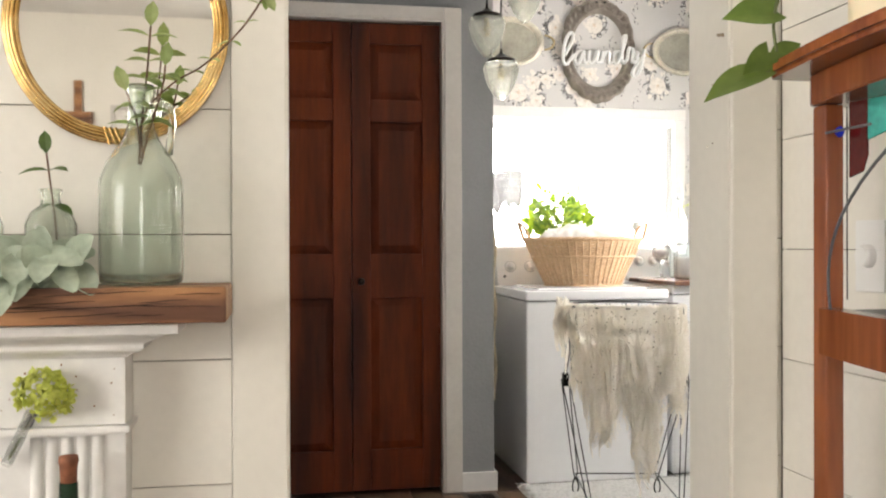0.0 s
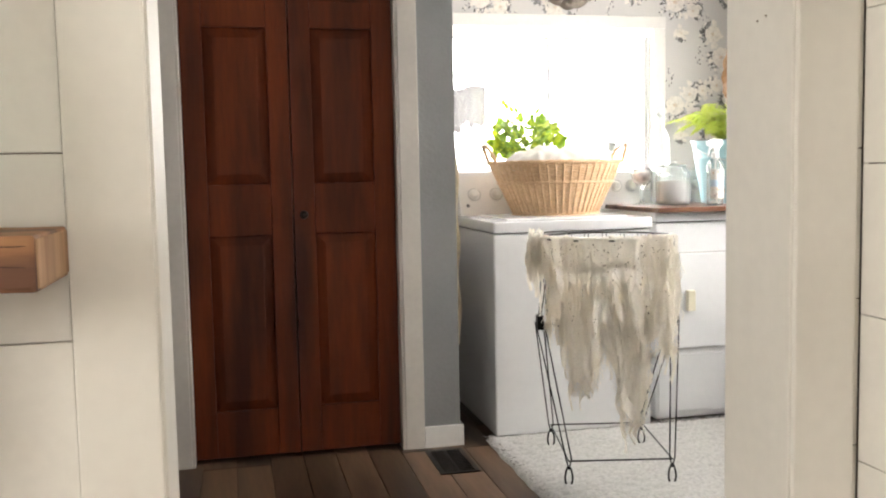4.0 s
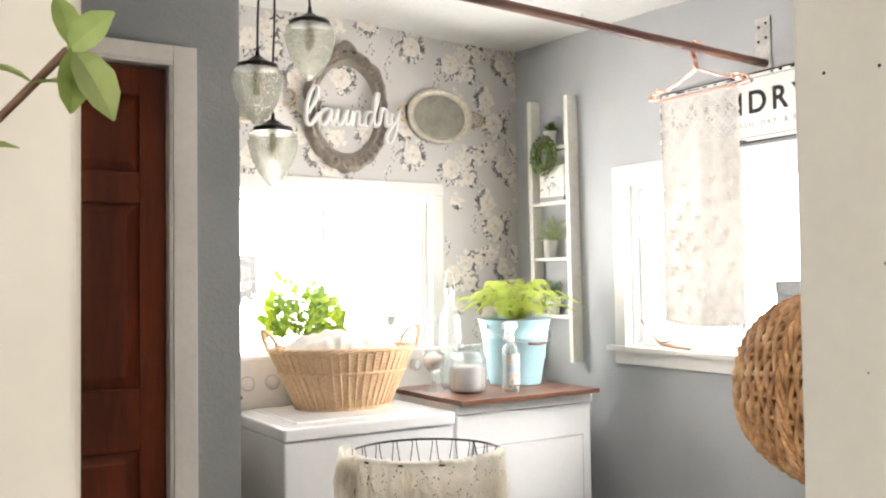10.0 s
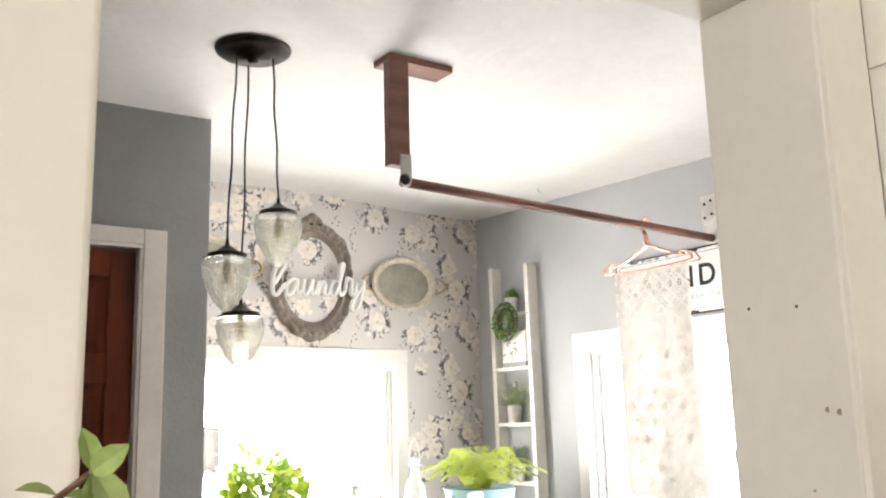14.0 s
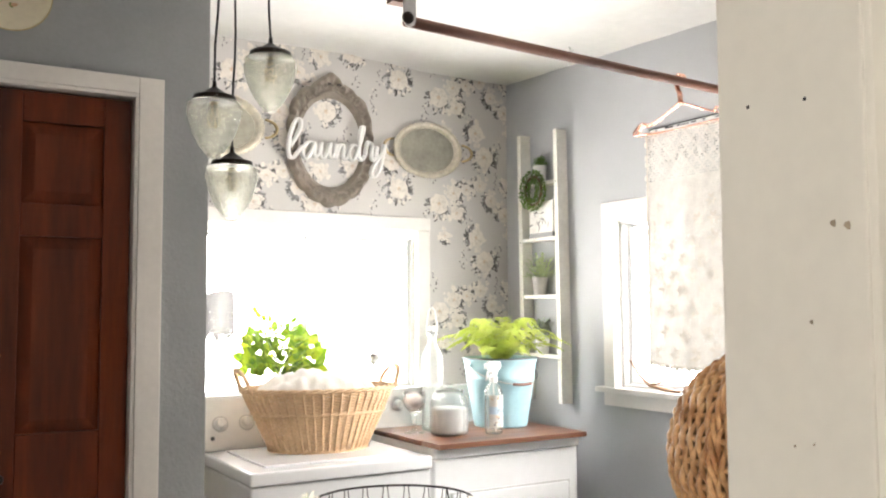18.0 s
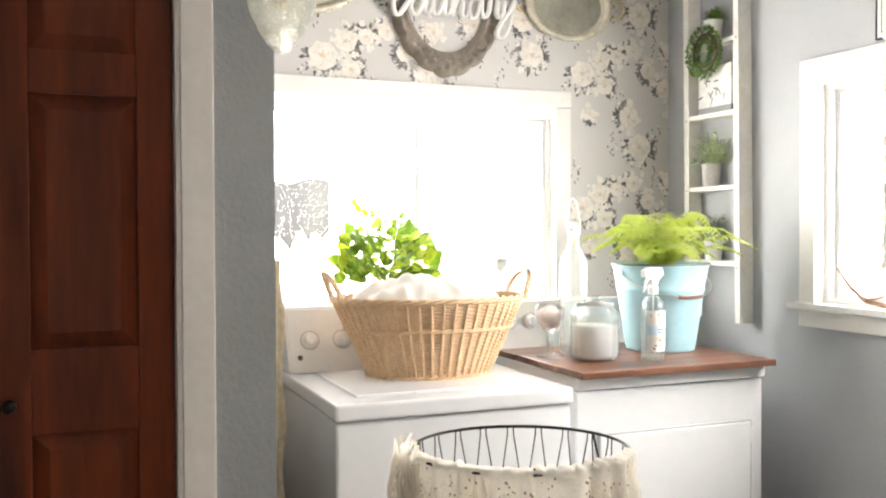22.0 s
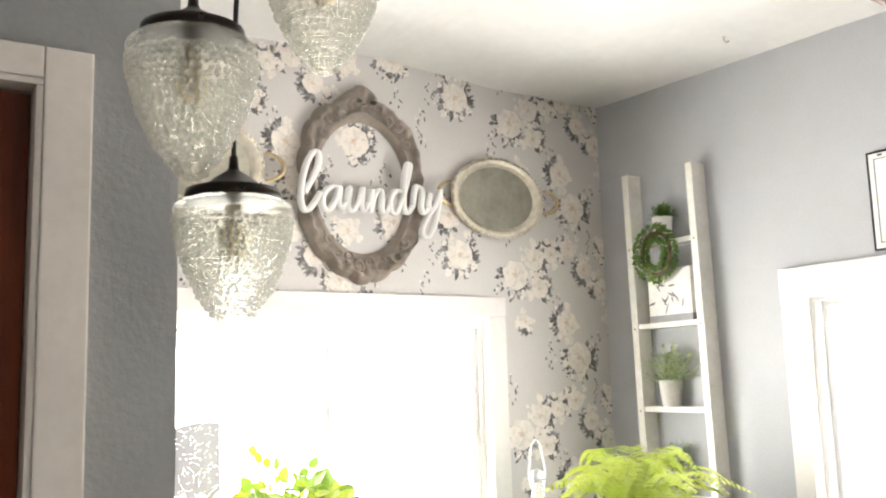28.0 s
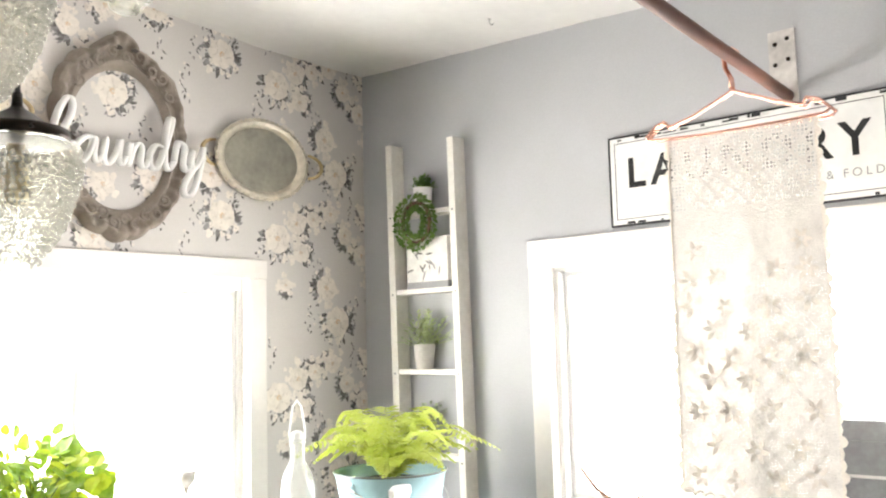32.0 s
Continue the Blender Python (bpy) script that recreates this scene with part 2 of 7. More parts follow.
slate = mat("grey_painted_tin", (0.16, 0.165, 0.17), rough=0.5, vary=0.1, scale=10, fine=70, bump=0.15, metal=0.3)
bin_grey = mat("blue_grey_plastic", (0.075, 0.09, 0.098), rough=0.5, vary=0.05, scale=6, fine=60, bump=0.05)
sign_white = mat("sign_white_enamel", (0.78, 0.78, 0.76), rough=0.35, vary=0.03, scale=5, fine=60, bump=0.05)
sign_black = mat("sign_black_paint", (0.015, 0.015, 0.016), rough=0.45, vary=0.1, scale=20, fine=60, bump=0.0)
mid_grey = mat("sign_grey_paint", (0.28, 0.28, 0.28), rough=0.5, vary=0.05, scale=20, fine=60, bump=0.0)
pot_white = mat("white_ceramic", (0.78, 0.77, 0.75), rough=0.35, vary=0.02, scale=8, fine=60, bump=0.0)
pot_stone = mat("stone_grey_ceramic", (0.60, 0.57, 0.53), rough=0.7, vary=0.06, scale=14, fine=90, bump=0.2)
candle_wax = mat("ivory_wax", (0.83, 0.72, 0.52), rough=0.5, vary=0.02, scale=5, fine=40, bump=0.0, subsurf=0.2)
stem_green = mat("green_stem", (0.12, 0.15, 0.05), rough=0.6, vary=0.1, scale=30, fine=90, bump=0.05)
twig = mat("brown_twig", (0.17, 0.095, 0.055), rough=0.7, vary=0.15, scale=30, fine=90, bump=0.2)
leaf_ivy = leafy("bright_green_leaf", (0.16, 0.27, 0.025), (0.30, 0.40, 0.045), trans=0.14)
leaf_fern = leafy("yellow_green_fern", (0.36, 0.42, 0.09), (0.50, 0.54, 0.19), trans=0.36)
leaf_box = leafy("boxwood_green_leaf", (0.075, 0.15, 0.028), (0.15, 0.24, 0.05))
leaf_sage = leafy("sage_green_leaf", (0.33, 0.39, 0.305), (0.45, 0.51, 0.41), rough=0.75, trans=0.1)
leaf_dark = leafy("dark_green_leaf", (0.046, 0.088, 0.018), (0.085, 0.135, 0.03), rough=0.35, trans=0.15)
leaf_pale = leafy("frosted_green_leaf", (0.40, 0.47, 0.28), (0.52, 0.58, 0.40), rough=0.7)
petal_lime = leafy("lime_petal", (0.55, 0.62, 0.12), (0.66, 0.70, 0.25))
mirror_mat = mat("mirror_silvering", (0.90, 0.89, 0.86), rough=0.02, metal=1.0, vary=0.0, bump=0.0, second=(0.88, 0.87, 0.84))
pane_mat = clear("window_glass")
green_glass = clear("pale_green_glass", (0.940, 0.980, 0.944), ior=1.38, milky=0.002, see=0.22)
clear_glass = clear("clear_glass", (0.99, 1.0, 1.0), ior=1.30, milky=0.08, see=0.42)
pebbled_glass = clear("pebbled_shade_glass", (0.99, 0.99, 0.965), rough=0.04, bump=0.35, scale=120, ior=1.25, milky=0.20, see=0.62)
bead_glass = clear("pebble_bead_glass", (1.0, 1.0, 0.985), rough=0.02, ior=1.46, milky=0.34, see=0.34)
teal_glass = mat("teal_stained_glass", (0.03, 0.30, 0.26), rough=0.15, vary=0.2, scale=20, fine=60, bump=0.1, second=(0.06, 0.44, 0.38))
red_glass = mat("ruby_stained_glass", (0.09, 0.006, 0.006), rough=0.12, vary=0.1, scale=20, fine=60, bump=0.05)
blue_gem = mat("blue_glass_gem", (0.02, 0.04, 0.55), rough=0.05, vary=0.1, scale=20, fine=60, bump=0.0)
powder = mat("white_powder", (0.80, 0.79, 0.78), rough=1.0, vary=0.03, scale=30, fine=200, bump=0.4)
label_paper = mat("pale_blue_paper", (0.55, 0.68, 0.78), rough=0.6, vary=0.05, scale=30, fine=90, bump=0.0)
label_white = mat("cream_paper", (0.78, 0.76, 0.72), rough=0.7, vary=0.05, scale=30, fine=90, bump=0.0)
label_tan = mat("tan_print", (0.55, 0.42, 0.30), rough=0.7, vary=0.2, scale=60, fine=120, bump=0.0)
plastic_white = mat("white_plastic", (0.80, 0.80, 0.79), rough=0.3, vary=0.01, scale=8, fine=60, bump=0.0)
cork = mat("reddish_cork", (0.32, 0.12, 0.06), rough=0.7, vary=0.15, scale=40, fine=120, bump=0.3)
dark_bottle = mat("dark_green_bottle", (0.015, 0.035, 0.018), rough=0.12, vary=0.1, scale=10, fine=60, bump=0.0)
soil = mat("potting_soil", (0.03, 0.022, 0.015), rough=1.0, vary=0.2, scale=60, fine=200, bump=0.5)


def lace_material(name, colour, holes, share):
    """Ivory crochet cotton; with holes it is a filet net of small square openings."""
    m = mat(name, colour, rough=0.9, vary=0.08, scale=22, fine=260, bump=0.6, second=tuple(c * 0.86 for c in colour))
    nt, b = nodes_of(m)
    tl = nt.nodes.new("ShaderNodeBsdfTranslucent")
    tl.inputs["Color"].default_value = (colour[0], colour[1] * 0.97, colour[2] * 0.93, 1)
    mx = nt.nodes.new("ShaderNodeMixShader")
    mx.inputs[0].default_value = share
    nt.links.new(b.outputs[0], mx.inputs[1])
    nt.links.new(tl.outputs[0], mx.inputs[2])
    out = nt.nodes["Material Output"].inputs["Surface"]
    nt.links.new(mx.outputs[0], out)
    if not holes:
        return m
    tc = nt.nodes.new("ShaderNodeTexCoord")
    sep = nt.nodes.new("ShaderNodeSeparateXYZ")
    nt.links.new(tc.outputs["Object"], sep.inputs[0])

    def math_node(op, a, b):
        n = nt.nodes.new("ShaderNodeMath")
        n.operation = op
        for i, v in enumerate((a, b)):
            if isinstance(v, (int, float)):
                n.inputs[i].default_value = v
            else:
                nt.links.new(v, n.inputs[i])
        return n.outputs[0]
    y, z = sep.outputs["Y"], sep.outputs["Z"]
    grid_y = math_node("GREATER_THAN", math_node("FRACT", math_node("MULTIPLY", y, 170), 0), 0.88)
    grid_z = math_node("GREATER_THAN", math_node("FRACT", math_node("MULTIPLY", z, 170), 0), 0.88)
    def stripe(op):
        slant = math_node("FRACT", math_node("MULTIPLY", math_node(op, y, z), 21), 0)
        return math_node("LESS_THAN", slant, 0.22)
    dense = math_node("MAXIMUM", stripe("ADD"), stripe("SUBTRACT"))
    gap_y = math_node("GREATER_THAN", math_node("FRACT", math_node("MULTIPLY", y, 115), 0), 0.42)
    gap_z = math_node("GREATER_THAN", math_node("FRACT", math_node("MULTIPLY", z, 115), 0), 0.42)
    gaps = math_node("MULTIPLY", math_node("MULTIPLY", gap_y, gap_z), math_node("SUBTRACT", 1.0, dense))
    nt.links.new(math_node("ADD", share, math_node("MULTIPLY", gaps, 0.045)), mx.inputs[0])
    fine_hole = math_node("MULTIPLY", math_node("MULTIPLY", grid_y, grid_z), math_node("SUBTRACT", 1.0, dense))
    head = math_node("GREATER_THAN", z, -0.17)
    hole = math_node("MAXIMUM", fine_hole, math_node("MULTIPLY", gaps, math_node("MULTIPLY", head, 0.75)))
    cover = math_node("SUBTRACT", 1.0, hole)
    tp = nt.nodes.new("ShaderNodeBsdfTransparent")
    mx2 = nt.nodes.new("ShaderNodeMixShader")
    nt.links.new(cover, mx2.inputs[0])
    nt.links.new(tp.outputs[0], mx2.inputs[1])
    nt.links.new(mx.outputs[0], mx2.inputs[2])
    nt.links.new(mx2.outputs[0], out)
    return m


def thin_cloth(m, share, tint):
    """Let some light pass through a thin woven or moulded sheet."""
    nt, b = nodes_of(m)
    tl = nt.nodes.new("ShaderNodeBsdfTranslucent")
    tl.inputs["Color"].default_value = (*tint, 1)
    mx = nt.nodes.new("ShaderNodeMixShader")
    mx.inputs[0].default_value = share
    nt.links.new(b.outputs[0], mx.inputs[1])
    nt.links.new(tl.outputs[0], mx.inputs[2])
    nt.links.new(mx.outputs[0], nt.nodes["Material Output"].inputs["Surface"])
    return m


cream_cloth = thin_cloth(cream_cloth, 0.50, (0.95, 0.90, 0.80))
vinyl = thin_cloth(mat("white_window_vinyl", (0.85, 0.85, 0.84), rough=0.3, vary=0.01, scale=5, fine=50, bump=0.0), 0.12, (0.9, 0.9, 0.88))
grey_lace = lace_material("grey_window_lace", (0.30, 0.298, 0.305), False, 0.05)
gl, _ = nodes_of(grey_lace)
net, open_net, threshold = gl.nodes.new("ShaderNodeTexVoronoi"), gl.nodes.new("ShaderNodeMixShader"), gl.nodes.new("ShaderNodeMath")
net.inputs["Scale"].default_value, threshold.operation = 140, "LESS_THAN"
threshold.inputs[1].default_value = 0.14
place = gl.nodes.new("ShaderNodeTexCoord")
gl.links.new(place.outputs["Object"], net.inputs["Vector"])
gl.links.new(net.outputs["Distance"], threshold.inputs[0])
gl.links.new(threshold.outputs[0], open_net.inputs[0])
gl.links.new(gl.nodes["Material Output"].inputs["Surface"].links[0].from_socket, open_net.inputs[1])
gl.links.new(gl.nodes.new("ShaderNodeBsdfTransparent").outputs[0], open_net.inputs[2])
gl.links.new(open_net.outputs[0], gl.nodes["Material Output"].inputs["Surface"])
lace = lace_material("ivory_filet_lace", (0.85, 0.815, 0.77), True, 0.022)
crochet = lace_material("ivory_crochet_cotton", (0.88, 0.82, 0.745), False, 0.045)

# ---- building helpers ----


def mesh_ob(name, bm, material, smooth=False, parent=None, label=""):
    me = bpy.data.meshes.new(name)
    bm.to_mesh(me)
    bm.free()
    if material:
        me.materials.append(material)
    if smooth:
        me.polygons.foreach_set("use_smooth", [True] * len(me.polygons))
    ob = new(name, me)
    if parent:
        ob.parent = parent
    if label:
        ob["label"] = label
    return ob


def part(name, bm, material, parent, label="", smooth=False):
    return mesh_ob(name, bm, material, smooth, parent, label)


def thing(name, label, category, at=(0, 0, 0), turn=(0, 0, 0), group="", kind=""):
    ob = new(name)
    ob.empty_display_size = 0.05
    ob.matrix_world = pose(*at, *turn)
    return tagged(ob, label, category, group, kind)


def box(x0, x1, y0, y1, z0, z1, bevel=0.0, seg=2, bm=None):
    bm = bm or bmesh.new()
    r = bmesh.ops.create_cube(bm, size=1.0)
    vs = r["verts"]
    for v in vs:
        v.co = Vector(((x0 + x1) / 2 + v.co.x * (x1 - x0), (y0 + y1) / 2 + v.co.y * (y1 - y0), (z0 + z1) / 2 + v.co.z * (z1 - z0)))
    if bevel:
        es = list({e for v in vs for e in v.link_edges})
        bmesh.ops.bevel(bm, geom=es, offset=bevel, segments=seg, affect="EDGES", profile=0.7)
    return bm


def lathe(profile, n=32, bm=None, at=(0, 0, 0), sx=1.0, sy=1.0):
    """A turned body from (radius, height) pairs round the z axis."""
    bm = bm or bmesh.new()
    rings = []
    for r, z in profile:
        if r < 1e-5:
            rings.append([bm.verts.new((at[0], at[1], at[2] + z))])
        else:
            rings.append([bm.verts.new((at[0] + sx * r * math.cos(2 * math.pi * k / n), at[1] + sy * r * math.sin(2 * math.pi * k / n), at[2] + z)) for k in range(n)])
    for a, b in zip(rings, rings[1:]):
        if len(a) == 1 and len(b) == 1:
            continue
        for k in range(n):
            q = [a[k % len(a)], a[(k + 1) % len(a)], b[(k + 1) % len(b)], b[k % len(b)]]
            q = list(dict.fromkeys(q))
            if len(q) > 2:
                bm.faces.new(q)
    bmesh.ops.recalc_face_normals(bm, faces=bm.faces[:])
    return bm


def tube(points, radius, n=6, closed=False, bm=None, flat=1.0):
    """A round bar along a line of points; radius a number or one for each point."""
    bm = bm or bmesh.new()
    pts = [Vector(p) for p in points]
    rings, last = [], None
    m = len(pts)
    for i, p in enumerate(pts):
        if closed:
            d = pts[(i + 1) % m] - pts[i - 1]
        else:
            d = pts[min(i + 1, m - 1)] - pts[max(i - 1, 0)]
        d = d.normalized() if d.length > 1e-9 else Vector((0, 0, 1))
        if last is None:
            side = d.cross(Vector((0, 0, 1)))
            if side.length < 0.1:
                side = d.cross(Vector((0, 1, 0)))
        else:
            side = last - d * last.dot(d)
        side.normalize()
        last = side
        up = d.cross(side)
        r = radius[i] if isinstance(radius, (list, tuple)) else radius
        rings.append([bm.verts.new(p + (side * math.cos(2 * math.pi * k / n) + up * math.sin(2 * math.pi * k / n) * flat) * r) for k in range(n)])
    pairs = list(zip(rings, rings[1:])) + ([(rings[-1], rings[0])] if closed else [])
    for a, b in pairs:
        for k in range(n):
            bm.faces.new((a[k], a[(k + 1) % n], b[(k + 1) % n], b[k]))
    if not closed:
        bm.faces.new(rings[0][::-1])
        bm.faces.new(rings[-1])
    return bm


def prism(outline, y0, y1, bm=None):
    """A flat shape in x and z, given depth along y."""
    bm = bm or bmesh.new()
    a = [bm.verts.new((x, y0, z)) for x, z in outline]
    b = [bm.verts.new((x, y1, z)) for x, z in outline]
    n = len(outline)
    bm.faces.new(a)
    bm.faces.new(b[::-1])
    for k in range(n):
        bm.faces.new((a[k], b[k], b[(k + 1) % n], a[(k + 1) % n]))
    bmesh.ops.recalc_face_normals(bm, faces=bm.faces[:])
    return bm


def grid(nu, nv, f, bm=None, close_u=False):
    """A sheet of nu by nv points f(u, v), u and v from 0 to 1."""
    bm = bm or bmesh.new()
    vs = [[bm.verts.new(f(i / (nu if close_u else nu - 1), j / (nv - 1))) for j in range(nv)] for i in range(nu)]
    for i in range(nu if close_u else nu - 1):
        for j in range(nv - 1):
            bm.faces.new((vs[i][j], vs[(i + 1) % nu][j], vs[(i + 1) % nu][j + 1], vs[i][j + 1]))
    return bm


def arc(c, r, a0, a1, n, plane="xz"):
    out = []
    for k in range(n + 1):
        a = radians(a0 + (a1 - a0) * k / n)
        u, v = r * math.cos(a), r * math.sin(a)
        out.append({"xz": (c[0] + u, c[1], c[2] + v), "xy": (c[0] + u, c[1] + v, c[2]), "yz": (c[0], c[1] + u, c[2] + v)}[plane])
    return out


def leaf_blade(bm, at, way, up, length, width, fold=0.25, droop=0.2, rows=4):
    """One folded, pointed leaf."""
    at, way, up = Vector(at), Vector(way).normalized(), Vector(up)
    side = way.cross(up)
    if side.length < 1e-3:
        side = way.cross(Vector((1, 0, 0.3)))
    side.normalize()
    up = side.cross(way).normalized()
    last = None
    for k in range(rows + 1):
        u = k / rows
        w = width * 0.5 * (math.sin(math.pi * (u * 0.92 + 0.04)) ** 0.8) if 0 < k < rows else 0.0006
        mid = at + way * (length * u) - up * (droop * length * u * u)
        row = [bm.verts.new(mid - side * w + up * (fold * w)), bm.verts.new(mid), bm.verts.new(mid + side * w + up * (fold * w))]
        if last:
            bm.faces.new((last[0], last[1], row[1], row[0]))
            bm.faces.new((last[1], last[2], row[2], row[1]))
        last = row
    return bm

# ---- the large structure ----
XR, YB, ZC = 2.89, 4.92, 2.61      # side wall, back wall and ceiling of the laundry room
YF, YL = 1.772, 1.62               # laundry face and living face of the wall between the rooms
OL, OR, OH = 0.138, 0.952, 2.043   # the cased opening
YC, XC = 4.07, 1.092               # closet front wall and its outer corner
ZW = 2.70                          # tops of the laundry walls, above the sagging ceiling
XS = 1.072                         # side wall of the living room


def slab(name, boxes, material, label, category="wall"):
    bm = bmesh.new()
    for b in boxes:
        box(*b, bm=bm)
    return tagged(mesh_ob(name, bm, material), label, category, kind="structure")


# back wall with the window opening, papered on the room side
BW = (1.19, 2.365, 1.06, 1.835)
slab("wall_back", [(XC, BW[0], YB, YB + 0.12, 0, ZW), (BW[1], XR + 0.12, YB, YB + 0.12, 0, ZW), (BW[0], BW[1], YB, YB + 0.12, 0, BW[2]), (BW[0], BW[1], YB, YB + 0.12, BW[3], ZW)], None, "grey wall papered with large cream roses and charcoal leaves")
SW = (2.92, 4.115, 1.10, 1.835)
slab("wall_side", [(XR, XR + 0.12, YF, SW[0], 0, ZW), (XR, XR + 0.12, SW[1], YB, 0, ZW), (XR, XR + 0.12, SW[0], SW[1], 0, SW[2]), (XR, XR + 0.12, SW[0], SW[1], SW[3], ZW)], grey_wall, "smooth blue-grey painted side wall with a window")
DL, DR, DH = 0.045, 0.852, 2.122
# textured closet walls, their grey darkened in place of shade
slab("wall_closet_front", [(-0.45, DL - 0.012, YC, YC + 0.10, 0, ZW), (DR + 0.012, XC, YC, YC + 0.10, 0, ZW), (DL - 0.012, DR + 0.012, YC, YC + 0.10, DH + 0.012, ZW)], textured_grey_shaded, "grey textured closet wall with a door opening")
slab("wall_closet_end", [(XC - 0.10, XC, YC + 0.10, YB, 0, ZW)], textured_grey_shaded, "grey textured end wall of the closet")
slab("wall_closet_inside", [(-0.45, XC - 0.1, 4.55, 4.6, 0, ZW)], grey_wall, "plain back of the closet")
slab("wall_left", [(-0.55, -0.45, YF, 4.6, 0, ZW)], grey_wall, "plain grey wall")
slab("wall_between_laundry_side", [(-0.55, OL - 0.009, YL + 0.08, YF, 0, ZW), (OR + 0.009, XR + 0.12, YL + 0.08, YF, 0, ZW), (OL - 0.009, OR + 0.009, YL + 0.08, YF, OH + 0.009, ZW)], grey_wall, "grey wall round the cased opening")
slab("wall_between_living_side", [(-2.7, OL - 0.009, YL, YL + 0.08, 0, ZC), (OR + 0.009, XS + 0.12, YL, YL + 0.08, 0, ZC), (OL - 0.009, OR + 0.009, YL, YL + 0.08, OH + 0.009, ZC)], cream_wall, "cream wall behind shiplap boards")
slab("wall_living_side", [(XS, XS + 0.1, -3.1, YL, 0, ZC)], cream_wall, "cream side wall of the living room")
# opening for the added window, unseen, that lets the fourth lamp in
BK = (0.08, 0.92, 0.9, 2.1)
slab("wall_living_back", [(-2.7, BK[0], -3.1, -3.0, 0, ZC), (BK[1], XS, -3.1, -3.0, 0, ZC), (BK[0], BK[1], -3.1, -3.0, 0, BK[2]), (BK[0], BK[1], -3.1, -3.0, BK[3], ZC)], cream_wall, "plain cream wall with an added, unseen narrow window")
LW = (-1.45, 0.35, 0.9, 2.2)
slab("wall_living_left", [(-2.8, -2.7, -3.1, LW[0], 0, ZC), (-2.8, -2.7, LW[1], YL, 0, ZC), (-2.8, -2.7, LW[0], LW[1], 0, LW[2]), (-2.8, -2.7, LW[0], LW[1], LW[3], ZC)], cream_wall, "plain cream wall with a window opening")


def ceiling_height(x, y):
    """The old plaster ceiling sags towards the side wall."""
    front = np.interp(x, (-0.55, 1.39, XR), (2.61, 2.61, 2.505))
    middle = np.interp(x, (-0.55, 1.6, XR), (ZC, ZC, 2.542))
    back = np.interp(x, (-0.55, 1.1, 1.98, 2.42, XR), (2.615, 2.625, 2.64, 2.606, 2.60))
    return float(np.interp(y, (YF, 3.3, YB), (front, middle, back)))


def ceiling_at(u, v):
    x, y = -0.54 + (XR + 0.65) * u, YF - 0.07 + (YB + 0.18 - YF) * v
    rough_plaster = 0.0022 * noise.noise(Vector((x * 7, y * 7, 0))) + 0.0012 * noise.noise(Vector((x * 19, y * 23, 3)))
    near = math.exp(-((x - 0.973) ** 2 + (y - 3.396) ** 2) / 0.04) + math.exp(-((x - 1.47) ** 2 + (y - 3.26) ** 2) / 0.04)
    return (x, y, ceiling_height(x, y) + rough_plaster * (1 - min(1, near)))


cg = grid(120, 110, ceiling_at)
box(-0.55, XR + 0.12, YF - 0.075, YB + 0.12, 2.69, 2.74, bm=cg)
tagged(mesh_ob("ceiling_laundry", cg, ceiling_white, smooth=False), "white uneven ceiling of rough troweled plaster", "ceiling", kind="structure")
slab("ceiling_living", [(-2.8, XS + 0.1, -3.1, YL + 0.08, ZC, ZC + 0.1)], ceiling_white, "plain white ceiling", "ceiling")
slab("ground", [(-30, 30, -30, 30, -0.40, -0.35)], mat("pale_gravel_ground", (0.5, 0.48, 0.42), rough=1.0, vary=0.1, scale=3, fine=60, bump=0.3), "pale ground outside the house", "ground")

floor = tagged(mesh_ob("floor", box(-2.8, XR + 0.12, -3.1, YB + 0.12, -0.30, -0.012), mat("subfloor", (0.03, 0.02, 0.014), rough=0.9)), "dark brown wood plank floor", "floor", kind="structure")


# bright sky beyond the two laundry windows
def backdrop(name, bm, tint, strength):
    m = glow(name + "_glow", tint, strength)
    return tagged(mesh_ob(name, bm, m), "overexposed bright sky outside the window", "sky", kind="structure")


# ---- trim ----
def cased_trim(name, boxes, material, label, bevel=0.004):
    t = thing(name, label, "trim", kind="structure")
    for n, b in boxes:
        part(n, box(*b, bevel=bevel), material, t)
    return t


# white trim colour darkened for the shade that falls on the closet casing
closet_trim = mat("shaded_white_trim_paint", (0.60, 0.555, 0.50), rough=0.38, vary=0.03, scale=4, fine=50, bump=0.08)
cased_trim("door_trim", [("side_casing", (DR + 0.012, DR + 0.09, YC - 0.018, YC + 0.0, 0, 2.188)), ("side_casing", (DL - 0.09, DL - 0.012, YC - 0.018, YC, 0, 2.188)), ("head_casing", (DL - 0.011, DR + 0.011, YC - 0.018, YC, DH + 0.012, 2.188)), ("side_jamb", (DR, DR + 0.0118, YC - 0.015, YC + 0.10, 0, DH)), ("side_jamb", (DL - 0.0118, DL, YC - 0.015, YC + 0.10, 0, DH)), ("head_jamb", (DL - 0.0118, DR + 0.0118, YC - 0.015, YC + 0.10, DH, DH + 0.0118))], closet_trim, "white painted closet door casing")
